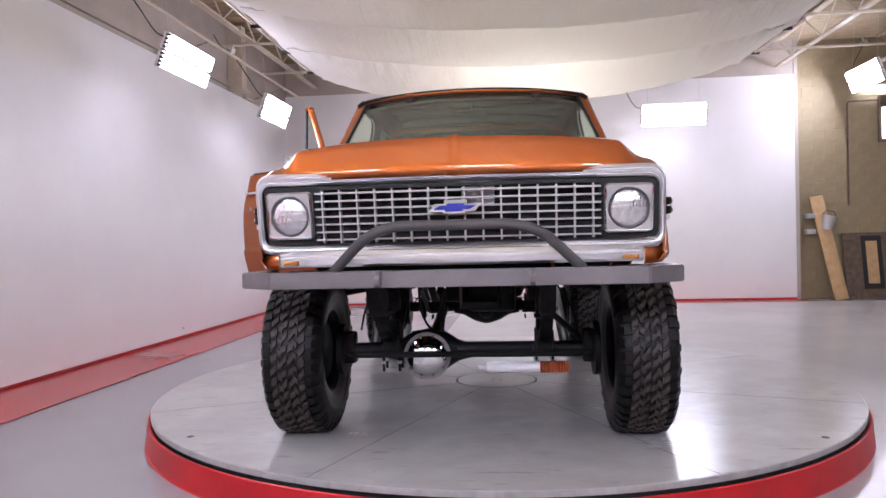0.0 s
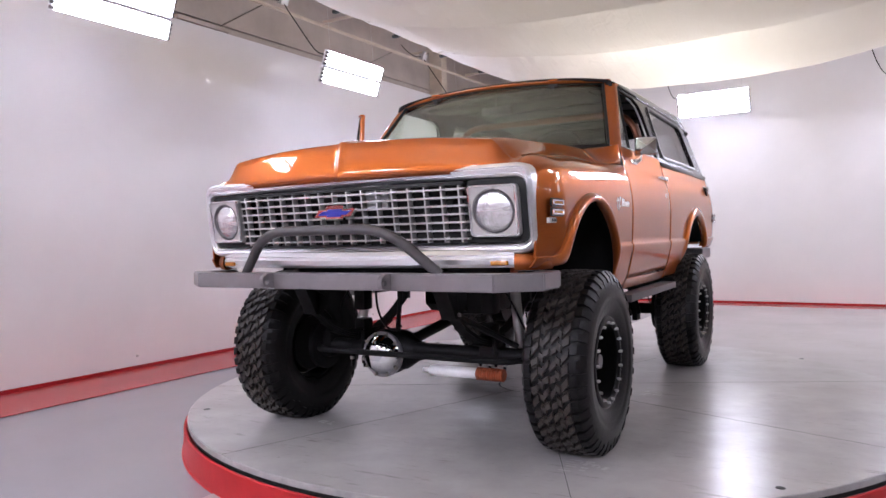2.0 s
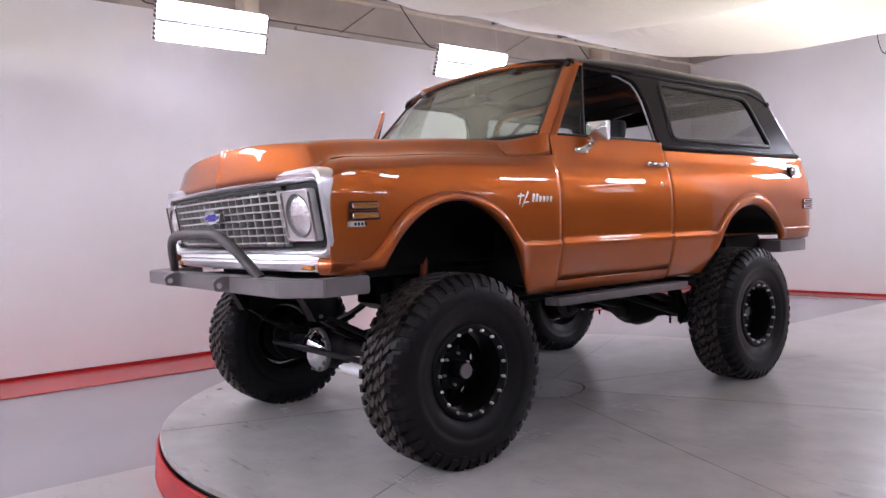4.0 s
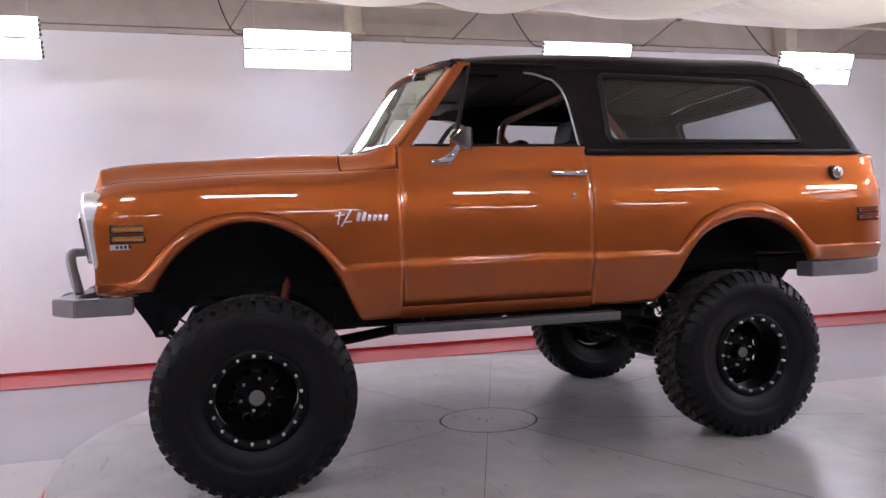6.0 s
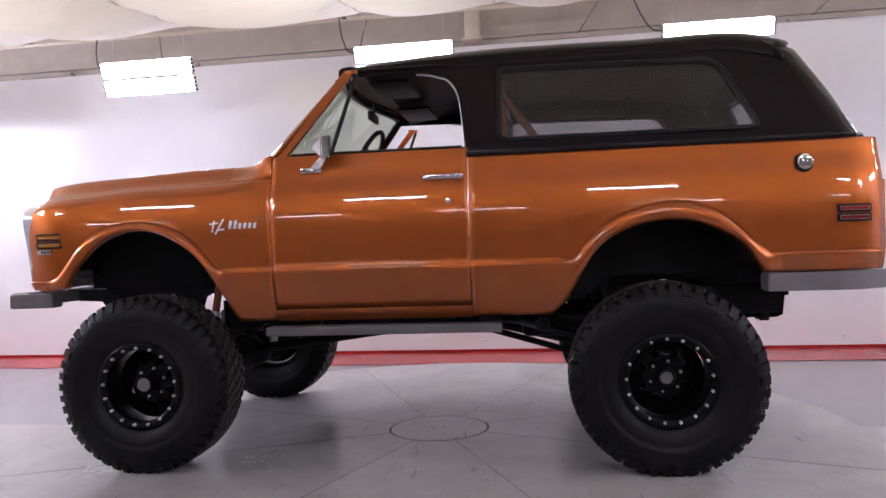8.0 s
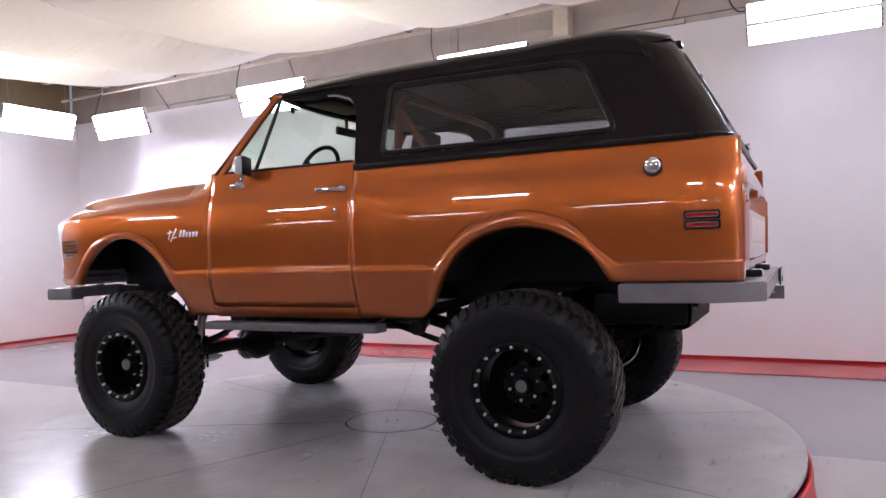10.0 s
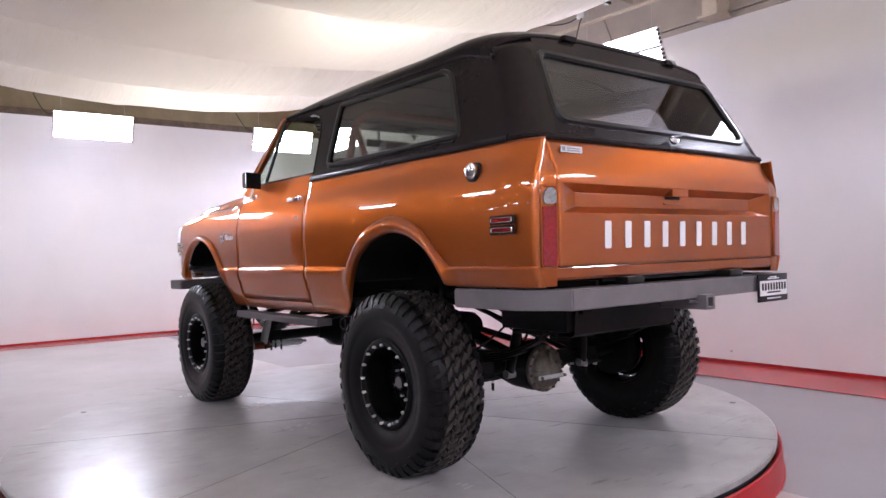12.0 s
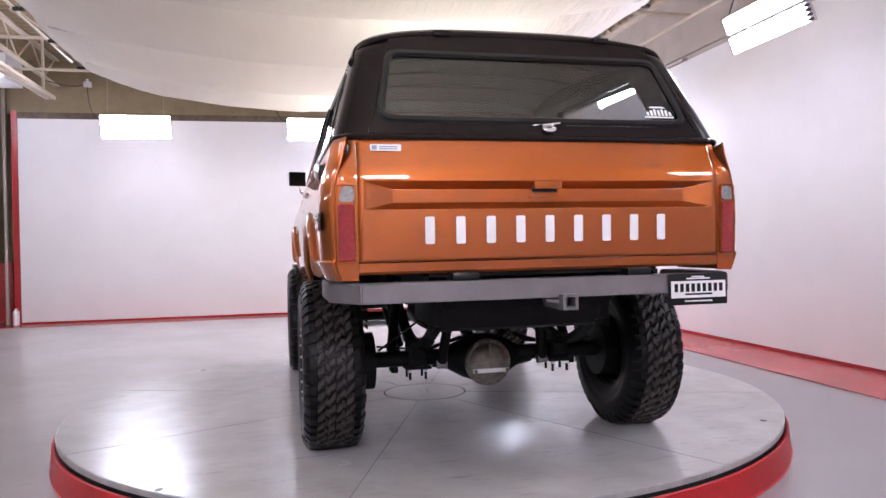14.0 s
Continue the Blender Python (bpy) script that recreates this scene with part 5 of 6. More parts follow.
for s in (1, -1):
    marker(s, -1.912, -1.765, 1.213, AMBER_LENS)
    marker(s, 2.098, 2.245, 1.208, RED_LENS)
    badge = part("side_badge", boxes(((s * 0.988, -1.914, 1.145), (s * 1.006, -1.766, 1.168))), SILVER, truck, "small silver badge with plain bars")
    for k in range(7):
        y = -1.89 + k * 0.017
        part("badge_bar", boxes(((s * 1.0065, y, 1.150), (s * 1.0075, y + 0.010, 1.163))), SEAL, badge)
    # script nameplate as slanting chrome bars
    xs_ = s * 1.016
    script = part("nameplate", boxes(((-0.003, -0.034, -0.004), (0.003, 0.012, 0.004), pose(xs_, -0.902, 1.274, 6, 0, 0)), ((-0.003, -0.016, -0.004), (0.003, 0.026, 0.004), pose(xs_, -0.884, 1.240, 6, 0, 0)), ((-0.003, -0.004, -0.030), (0.003, 0.004, 0.030), pose(xs_, -0.918, 1.258, -14, 0, 0)), ((-0.003, -0.004, -0.045), (0.003, 0.004, 0.045), pose(xs_ + s * 0.001, -0.884, 1.257, -32, 0, 0)), bevel=0.0015), ALUMINIUM, truck)
    for k in range(6):
        y = -0.838 + k * 0.0265
        h = (0.044, 0.044, 0.030, 0.030, 0.030, 0.030)[k]
        part("nameplate_bar", boxes(((-0.003, 0, 0), (0.003, 0.0155, h), pose(xs_, y, 1.244, -14, 0, 0)), bevel=0.0015), ALUMINIUM, script)
cap = part("fuel_cap", spin([(0.026, 0.031), (0.028, 0.036), (0.040, 0.036), (0.046, 0.031), (0.049, 0.018), (0.050, 0.001)], "x", 28, at=(0.972, 1.972, 1.452)), CHROME, truck, "round chrome fuel cap")
part("cap_seat", spin([(0.0, 0.050), (0.006, 0.048), (0.010, 0.041), (0.034, 0.040)], "x", 28, at=(0.970, 1.970, 1.444)), SEAL, cap)

# ------------------------------------------------------------------ glasshouse
def top_x(z):
    return 0.945 - (z - 1.565) * 0.285


ROOF_Z = spline([-0.30, -0.22, 0.15, 0.78, 1.40, 1.72, 1.90, 2.03], [2.108, 2.134, 2.206, 2.234, 2.222, 2.205, 2.176, 2.122])
CORNER = 0.135        # radius of the upright rear corners of the top


def shoulder_z(y):
    """Where the side of the hardtop turns into its roof."""
    return 2.060 - 0.075 * ease((y - 1.66) / 0.36)


def hatch_y(z):
    t = (z - 1.568) / (2.083 - 1.568)
    return 2.302 - 0.278 * t + 0.012 * math.sin(min(max(t, 0), 1) * math.pi)


def corner_y(x, z):
    """How far the rear face of the top has turned forward at x, round the upright corner."""
    e = min(max(abs(x) - (top_x(z) - CORNER), 0.0), CORNER)
    return CORNER - math.sqrt(max(0.0, CORNER**2 - e * e))


def arch(y, zc, inset=0.0, n=49):
    """Across the roof from shoulder to shoulder, flat on top with round corners."""
    low = shoulder_z(y)
    half = top_x(low) + 0.002 - inset
    p = 2 / (2.15 + 0.75 * ease((y - 1.2) / 0.7))
    out = []
    for u in np.linspace(-1, 1, n):
        q = (1 - abs(u)) * math.pi / 2
        out.append((math.copysign(half * max(0.0, math.cos(q)) ** p, u), low + (zc - inset - low) * math.sin(q) ** p))
    return out


def roof():
    rows = []
    for y in list(np.linspace(-0.285, 1.90, 46)) + [1.95, 1.99, 2.02, 2.045, 2.065, 2.09]:
        zc = ROOF_Z(y) if y < 2.0 else ROOF_Z(2.0) - 0.25 * (y - 2.0)
        row = []
        for x, z in arch(y, zc):
            u = x / top_x(shoulder_z(y))
            bow = 0.118 * (1 - u * u) * ease((0.25 - y) / 0.52)
            row.append((x, min(y - bow, hatch_y(z) + 0.004 - 0.02 * x * x - corner_y(x, z)), z))
        for k, at in ((-1, 0), (1, len(row))):      # a lip that laps the side
            z = shoulder_z(y) - 0.022
            x = k * (top_x(z) + 0.002)
            row.insert(at if k < 0 else len(row), (x, min(y, hatch_y(z) + 0.004 - 0.02 * x * x - CORNER), z))
        rows.append(row)
    return loft(rows)


hard = thicken(part("hardtop_roof", roof(), BLACK_TOP, truck, "black fibreglass hardtop", angle=50), 0.02, -1)
part("drip_rail", tube([(s * 0.812, y, 2.056) for s, y in ((1, -0.26), (1, 0.30))], 0.010, 8), BLACK_TOP, hard)
part("drip_rail", tube([(s * 0.812, y, 2.056) for s, y in ((-1, -0.26), (-1, 0.30))], 0.010, 8), BLACK_TOP, hard)
WIN = rounded([(0.545, 1.622), (1.822, 1.622), (1.640, 2.012), (0.545, 2.030)], [0.07, 0.07, 0.10, 0.06], 8)
CUT = [Vector(p) for p in ((-0.285, 2.045), (0.342, 2.036), (0.393, 1.562))]
TURN = [CUT[1] + (CUT[0] - CUT[1]).normalized() * 0.20, CUT[1] + (CUT[2] - CUT[1]).normalized() * 0.20]
DOOR_CUT = [tuple(CUT[0])] + [tuple(TURN[0].lerp(CUT[1], t).lerp(CUT[1].lerp(TURN[1], t), t)) for t in np.linspace(0, 1, 10)] + [tuple(CUT[2])]
for s in (1, -1):
    outline = [Vector(p) for p in DOOR_CUT] + [Vector((hatch_y(z) - 0.02 * top_x(z) ** 2 - CORNER + 0.004, z)) for z in np.linspace(1.562, 1.972, 9)] + [Vector((y, shoulder_z(y) + 0.003)) for y in np.linspace(1.92, 1.4, 12)] + [Vector((-0.285, 2.064))]
    side = part("hardtop_side", plate(outline, [WIN], lambda u, v: (s * top_x(v), u, v), (-s * 0.035, 0, 0)), BLACK_TOP, truck)
    part("window_frame", ring_frame(WIN, lambda u, v: (s * (top_x(v) + 0.001), u, v), (s, 0, 0.28), 0.030, 0.010), SEAL, side)
    inn = rounded([(0.565, 1.642), (1.792, 1.642), (1.620, 1.992), (0.565, 2.010)], [0.06, 0.06, 0.09, 0.05], 8)
    g = part("side_glass", plate(inn, [], lambda u, v: (s * (top_x(v) - 0.006), u, v), (-s * 0.004, 0, 0)), TINT, side, "smoked side window")
    g.visible_shadow = False
    part("belt_rail", boxes(((s * 0.945 - 0.016, 0.395, 1.560), (s * 0.945 + 0.016, 2.15, 1.592)), bevel=0.007), BLACK_TOP, side)
    # bright trim along the open door window
    tr = [Vector((s * (top_x(z) - 0.004), y + (0.012 if z < 2.0 else 0), z - (0.006 if z >= 2.0 else 0))) for y, z in DOOR_CUT]
    part("door_window_trim", tube(tr, 0.008, 8), BLACK_TOP, side)
    part("door_window_seal", tube([p - Vector((s * 0.015, 0.012, 0.012)) for p in tr[1:]], 0.006, 8), SILVER, side)
    # rounded rear corner of the top
    rows = []
    for z in [*np.linspace(1.562, 2.036, 14), 2.05, 2.065, 2.075]:
        tuck = max(0.0, z - 2.036)
        half = top_x(z) + 0.001 - 1.5 * tuck
        row = []
        for q in np.linspace(0, math.pi / 2, 11):
            x = half - CORNER + CORNER * math.sin(q)
            row.append((s * x, hatch_y(z) - 0.02 * x * x - CORNER + CORNER * math.cos(q) + 0.002 - 0.08 * tuck, z))
        rows.append(row)
    part("rear_pillar", loft(rows), BLACK_TOP, side, angle=60)


def hatch_p(u, v):
    """The hatch plane: u across, v up along the slope."""
    t = (v - 1.568) / (2.083 - 1.568)
    return Vector((u, 2.302 - 0.278 * t + 0.012 * math.sin(min(max(t, 0), 1) * math.pi) - 0.02 * u * u, v))


hn = Vector((0, 0.88, 0.475))
rim_line = [Vector((k * (0.945 - CORNER + CORNER * math.sin(q)), 2.302 - CORNER - 0.016 + CORNER * math.cos(q), 1.574)) for k, turn in ((1, np.linspace(math.pi / 2, 0, 9)), (-1, np.linspace(0, math.pi / 2, 9))) for q in turn]
part("rear_rail", tube(rim_line, 0.014, 8), BLACK_TOP, hard)
hout = [Vector((-top_x(1.572) + CORNER, 1.572)), Vector((top_x(1.572) - CORNER, 1.572)), Vector((top_x(1.99) - CORNER, 1.99))] + [Vector(p) for p in arch(2.065, ROOF_Z(2.0) - 0.016, 0.012, 61)[::-1] if abs(p[0]) < top_x(1.99) - CORNER - 0.004] + [Vector((-top_x(1.99) + CORNER, 1.99))]
hwin = rounded([(-0.772, 1.640), (0.772, 1.640), (0.690, 2.018), (-0.690, 2.018)], [0.10, 0.10, 0.07, 0.07], 8)
hatch = part("rear_hatch", plate(hout, [hwin], hatch_p, -hn * 0.03), BLACK_TOP, truck, "black rear hatch with a large window")
part("hatch_frame", ring_frame(hwin, lambda u, v: hatch_p(u, v) + hn * 0.001, hn, 0.035, 0.012), SEAL, hatch)
gin = rounded([(-0.748, 1.663), (0.748, 1.663), (0.668, 1.996), (-0.668, 1.996)], [0.085, 0.085, 0.055, 0.055], 8)
g = part("hatch_glass", plate(gin, [], lambda u, v: hatch_p(u, v) - hn * 0.004, -hn * 0.004), TINT, hatch, "smoked rear window")
g.visible_shadow = False
part("glass_decal", plate([Vector(p) for p in ((-0.70, 1.690), (-0.545, 1.690), (-0.545, 1.698), (-0.70, 1.698))], [], lambda u, v: hatch_p(u, v) - hn * 0.001, -hn * 0.001), WHITE_PAINT, hatch, "white decal of thin bars in the window's corner")
for k in range(7):
    x, h = -0.692 + 0.020 * k, (0.022, 0.030, 0.034, 0.030, 0.034, 0.028, 0.020)[k]
    part("decal_bar", plate([Vector(p) for p in ((x, 1.702), (x + 0.013, 1.702), (x + 0.013, 1.702 + h), (x, 1.702 + h))], [], lambda u, v: hatch_p(u, v) - hn * 0.001, -hn * 0.001), WHITE_PAINT, hatch)
part("decal_bar", plate([Vector(p) for p in ((-0.67, 1.742), (-0.575, 1.742), (-0.59, 1.750), (-0.655, 1.750))], [], lambda u, v: hatch_p(u, v) - hn * 0.001, -hn * 0.001), WHITE_PAINT, hatch)
bm = spin([(-0.010, 0.030), (0.004, 0.034), (0.010, 0.030), (0.012, 0.020), (0.008, 0.017), (0.008, 0.001)], "y", 28)
bmesh.ops.transform(bm, matrix=Matrix.Translation(hatch_p(-0.03, 1.612) + hn * 0.012) @ pose(0, 0, 0, 28, 0, 0) @ Matrix.Diagonal((1.0, 0.8, 0.6, 1)), verts=bm.verts[:])
part("hatch_handle", bm, CHROME, hatch, "oval chrome hatch handle")
part("handle_bar", boxes(((-0.050, -0.005, -0.005), (0.040, 0.008, 0.005), Matrix.Translation(hatch_p(-0.03, 1.622) + hn * 0.026) @ pose(0, 0, 0, 28, 8, 0)), bevel=0.005), CHROME, hatch)
for x in (0.40, -0.42):
    part("hatch_hinge", boxes(((x - 0.045, 1.965, 2.100), (x + 0.045, 2.030, 2.128)), bevel=0.008), BLACK_TOP, hatch)

# windscreen, pillars, header
def screen(u, v):
    """u from -1 to 1 across, v from 0 at the cowl to 1 at the header."""
    w = 0.892 + (0.748 - 0.892) * v
    y = -0.640 + (-0.258 + 0.640) * v - 0.165 * (1 - u * u) * (1 - 0.08 * v)
    return Vector((u * w, y, 1.612 + (2.066 - 1.612) * v + 0.022 * (1 - u * u) * v))


ws = thicken(part("windscreen", loft([[screen(u, v) for u in np.linspace(-1, 1, 33)] for v in np.linspace(0, 1, 13)]), SCREEN, truck, "raked clear windscreen", angle=80), 0.004)
ws.visible_shadow = False
edge = [screen(u, 0) for u in np.linspace(-1, 1, 17)] + [screen(1, v) for v in np.linspace(0.08, 0.92, 8)] + [screen(u, 1) for u in np.linspace(1, -1, 17)] + [screen(-1, v) for v in np.linspace(0.92, 0.08, 8)]
part("screen_seal", tube(edge + [edge[0]], 0.011, 8), SEAL, ws)
for s in (1, -1):
    rows = []
    for t in np.linspace(0, 1, 8):
        a = screen(s, t)
        o = Vector((s * (0.944 + (0.815 - 0.944) * t), -0.605 + (-0.240 + 0.605) * t, 1.61 + (2.062 - 1.61) * t))
        rows.append([a + Vector((s * 0.002, 0.004, 0.0)), a + Vector((s * 0.010, -0.006, 0.002)), a.lerp(o, 0.55) + Vector((s * 0.004, -0.008, 0.002)), o + Vector((-s * 0.004, -0.012, 0)), o + Vector((0, -0.004, 0)), o + Vector((-s * 0.004, 0.004, -0.002)), o + Vector((-s * 0.05, 0.012, -0.01))])
    part("windscreen_pillar", loft(rows), PAINT, truck, angle=40)
rows = []
for u in np.linspace(-1.06, 1.06, 33):
    p = screen(max(-1, min(1, u)), 1.0)
    p.x = u * 0.742
    z1 = p.z + 0.017
    rows.append([p + Vector((0, 0.0, -0.006)), p + Vector((0, -0.020, -0.002)), p + Vector((0, -0.028, 0.004)), Vector((p.x, p.y - 0.028, z1 - 0.010)), Vector((p.x, p.y - 0.016, z1)), Vector((p.x, p.y + 0.03, z1 + 0.006)), Vector((p.x, p.y + 0.06, z1 + 0.0))])
part("header_rail", loft(rows), PAINT, truck, "copper-orange header rail above the windscreen", angle=40)
for x in (0.455, -0.42):
    c = screen(x / 0.748, 1.0)
    part("header_tab", boxes(((-0.032, -0.012, -0.006), (0.032, 0.02, 0.006), Matrix.Translation(c + Vector((0, -0.030, 0.014)))), bevel=0.005), PAINT, truck)
    part("header_clip", boxes(((-0.032, -0.010, -0.014), (0.032, 0.006, 0.002), Matrix.Translation(c + Vector((0, -0.030, -0.012)))), ((-0.013, -0.010, -0.036), (0.013, 0.004, -0.008), Matrix.Translation(c + Vector((0, -0.034, -0.014)))), bevel=0.005), SEAL, truck)
for x in (0.36, -0.30):
    part("wiper", boxes(((-0.30, -0.006, 0), (0.06, 0.006, 0.012), pose(x, -0.735, 1.632, 0, 6, 6)), ((-0.01, -0.02, -0.012), (0.03, 0.02, 0.012), pose(x + 0.05, -0.75, 1.622, 0, 0, 0))), SEAL, truck)

# ------------------------------------------------------------------ inside the cab
part("cab_floor", boxes(((-0.90, -0.62, 0.80), (0.90, 0.78, 0.835))), CHASSIS, truck)
part("firewall", boxes(((-0.90, -0.64, 0.82), (0.90, -0.62, 1.56))), CHASSIS, truck)
part("dashboard", boxes(((-0.88, -0.62, 1.36), (0.88, -0.40, 1.575)), bevel=0.03), INTERIOR, truck)
part("bed_floor", boxes(((-0.55, 0.75, 0.955), (0.55, 2.30, 0.975))), CHASSIS, truck)
wheel_c = Matrix.Translation((0.40, -0.24, 1.63)) @ pose(0, 0, 0, 62, 0, 0)
bm = bmesh.new()
ring = [(0.185 * math.cos(q), 0.185 * math.sin(q), 0) for q in np.linspace(0, 2 * math.pi, 33)]
tube(ring, 0.014, 8, bm)
for q in (0.4, math.pi - 0.4, -math.pi / 2):
    tube([(0, 0, -0.02), (0.18 * math.cos(q), 0.18 * math.sin(q), 0)], 0.010, 6, bm)
spin([(-0.04, 0.05), (0.0, 0.05), (0.01, 0.03)], "z", 16, bm)
bmesh.ops.transform(bm, matrix=wheel_c, verts=bm.verts[:])
part("steering_wheel", bm, INTERIOR, truck)
part("steering_column", tube([(0.40, -0.25, 1.615), (0.40, -0.50, 1.47)], 0.03, 10), INTERIOR, truck)


def seat(x, y, wide):
    back = pose(x, y + 0.25, 1.16, -14, 0, 0)
    st = part("seat", boxes(((x - wide, y - 0.26, 1.0), (x + wide, y + 0.26, 1.18)), bevel=0.05), INTERIOR, truck)
    part("backrest", boxes(((-wide, -0.06, 0), (wide, 0.07, 0.50), back), bevel=0.045), INTERIOR, st)
    if wide < 0.3:
        part("headrest", boxes(((-0.12, -0.04, 0.53), (0.12, 0.05, 0.68), back), bevel=0.04), INTERIOR, st)
        part("headrest_stem", boxes(((-0.05, -0.005, 0.48), (-0.04, 0.005, 0.55), back), ((0.04, -0.005, 0.48), (0.05, 0.005, 0.55), back)), BOLT, st)
    part("seat_base", boxes(((x - wide * 0.8, y - 0.2, 0.835), (x + wide * 0.8, y + 0.2, 1.0))), CHASSIS, st)


seat(0.42, 0.16, 0.25)
seat(-0.42, 0.16, 0.25)
seat(0.0, 1.05, 0.52)
hoop = [(-0.80, 0.58, 0.95), (-0.80, 0.58, 1.60), (-0.70, 0.55, 1.99), (0.70, 0.55, 1.99), (0.80, 0.58, 1.60), (0.80, 0.58, 0.95)]
rollbar = part("roll_bar", tube(hoop, 0.024, 12, smooth=0.16), ROLLBAR, truck, "copper painted roll bar behind the front seats")
for s in (1, -1):
    part("roll_brace", tube([(s * 0.735, 0.57, 1.90), (s * 0.78, 0.86, 1.50), (s * 0.78, 0.90, 1.05)], 0.020, 10, smooth=0.08), ROLLBAR, rollbar)
    part("sun_visor", boxes(((s * 0.40 - 0.22, -0.17, 2.03), (s * 0.40 + 0.22, 0.05, 2.05)), bevel=0.008), INTERIOR, truck)
part("rear_view_mirror", boxes(((-0.11, -0.30, 1.93), (0.11, -0.275, 1.985)), ((-0.01, -0.29, 1.98), (0.01, -0.27, 2.06)), bevel=0.008), INTERIOR, truck)
part("headliner", loft([[(x, y, ROOF_Z(y) - 0.055 - 0.06 * (abs(x) / 0.76) ** 3) for x in np.linspace(-0.77, 0.77, 15)] for y in np.linspace(-0.18, 1.95, 12)]), INTERIOR, truck)
for k in range(5):
    y = 0.25 + 0.38 * k
    part("headliner_rib", tube([(x, y, ROOF_Z(y) - 0.062 - 0.06 * (abs(x) / 0.76) ** 3) for x in np.linspace(-0.72, 0.72, 11)], 0.008, 6), INTERIOR, truck)

# ------------------------------------------------------------------ under the body
for s in (1, -1):
    part("inner_fender", loft([[(s * x, y, z) for x, z in ((0.50, 0.935), (0.52, 1.20), (0.60, 1.36), (0.88, 1.39))] for y in (-1.93, -1.4, -0.9, -0.64)]), CHASSIS, truck)
    rows = [[(s * 0.56, y, max(ARCH_R(y) + 0.03, 0.95)), (s * 0.985, y, max(ARCH_R(y) + 0.03, 0.95))] for y in np.linspace(0.82, 1.76, 20)]
    part("rear_wheel_tub", loft(rows), CHASSIS, truck)
    part("tub_wall", loft([[(s * 0.56, y, 0.82 + 0.11 * ease((y - 0.95) / 0.2)), (s * 0.56, y, max(ARCH_R(y) + 0.03, 0.95))] for y in np.linspace(0.82, 1.76, 20)]), CHASSIS, truck)
    part("rear_liner", boxes(((s * 0.56 - 0.01, 1.76, 0.87), (s * 0.56 + 0.01, 2.28, 0.96))), CHASSIS, truck)
    rail = [(s * 0.42, -2.06, 0.895), (s * 0.42, -1.86, 0.885), (s * 0.42, -1.72, 0.855), (s * 0.42, -1.52, 0.955), (s * 0.42, -1.12, 0.955), (s * 0.42, -0.88, 0.83), (s * 0.42, 0.6, 0.80), (s * 0.42, 1.02, 0.93), (s * 0.42, 1.18, 0.965), (s * 0.42, 1.55, 0.965), (s * 0.42, 1.80, 0.90), (s * 0.42, 2.05, 0.88), (s * 0.42, 2.10, 0.905), (s * 0.42, 2.36, 0.905)]
    rows = []
    for x, y, z in rail:
        h = 0.035 if y > 2.08 or y < -1.8 else 0.07
        rows.append([(x - 0.035, y, z - h), (x + 0.035, y, z - h), (x + 0.035, y, z + h), (x - 0.035, y, z + h)])
    part("frame_rail", loft(rows, close=True), CHASSIS, truck)
    # step bar with two brackets
    step = part("step_bar", boxes(((s * 0.985 - 0.075, -0.655, 0.688), (s * 0.985 + 0.03, 0.545, 0.732)), bevel=0.006), STEP, truck, "flat dark steel step bar under the door")
    for y in (-0.45, 0.0, 0.40):
        part("step_bracket", tube([(s * 0.93, y, 0.71), (s * 0.44, y, 0.79)], 0.018, 8), CHASSIS, step)
    # springs, shocks, bolts
    for y0, nm in ((-AXLE, "front"), (AXLE, "rear")):
        L = 0.62 if y0 > 0 else 0.46
        up = 0.20 if y0 > 0 else 0.17
        for k in range(4):
            ll = L * (1 - 0.2 * k)
            pts = [(s * 0.43, y0 + ll * t, 0.545 - 0.012 * k + up * (t * L / L * ll / L) ** 2) for t in np.linspace(-1, 1, 13)]
            rows = [[(x - 0.032, y, z), (x + 0.032, y, z), (x + 0.032, y, z - 0.010), (x - 0.032, y, z - 0.010)] for x, y, z in pts]
            part("leaf_spring", loft(rows, close=True), CHASSIS, truck)
        part("spring_block", boxes(((s * 0.43 - 0.045, y0 - 0.07, 0.44), (s * 0.43 + 0.045, y0 + 0.07, 0.56)), bevel=0.008), CHASSIS, truck)
        for dy in (-0.055, 0.055):
            for dx in (-0.045, 0.045):
                pin = part("u_bolt", tube([(s * 0.43 + dx, y0 + dy, 0.56), (s * 0.43 + dx, y0 + dy, 0.335)], 0.008, 6), CHASSIS, truck)
                part("nut", spin([(0.378, 0.013), (0.394, 0.013)], "z", 6, at=(s * 0.43 + dx, y0 + dy, 0)), BOLT, pin)
        part("shock", tube([(s * 0.56, y0 + (0.10 if y0 < 0 else -0.12), 0.42), (s * 0.50, y0 + (0.16 if y0 < 0 else -0.22), 0.78)], 0.03, 12), SILVER if y0 < 0 else CHASSIS, truck)
        part("shock_rod", tube([(s * 0.50, y0 + (0.16 if y0 < 0 else -0.22), 0.78), (s * 0.48, y0 + (0.19 if y0 < 0 else -0.26), 0.98)], 0.022, 10), BOOT if y0 < 0 else CHASSIS, truck)
        for yy in (y0 - L, y0 + L):
            part("shackle", boxes(((s * 0.43 - 0.04, yy - 0.02, 0.70), (s * 0.43 + 0.04, yy + 0.02, 0.86)), bevel=0.006), CHASSIS, truck)
    part("traction_bar", tube([(s * 0.50, AXLE - 0.1, 0.42), (s * 0.46, 0.25, 0.70)], 0.018, 8), CHASSIS, truck)
    part("traction_bar", tube([(s * 0.50, AXLE - 0.1, 0.52), (s * 0.46, 0.55, 0.70)], 0.018, 8), CHASSIS, truck)
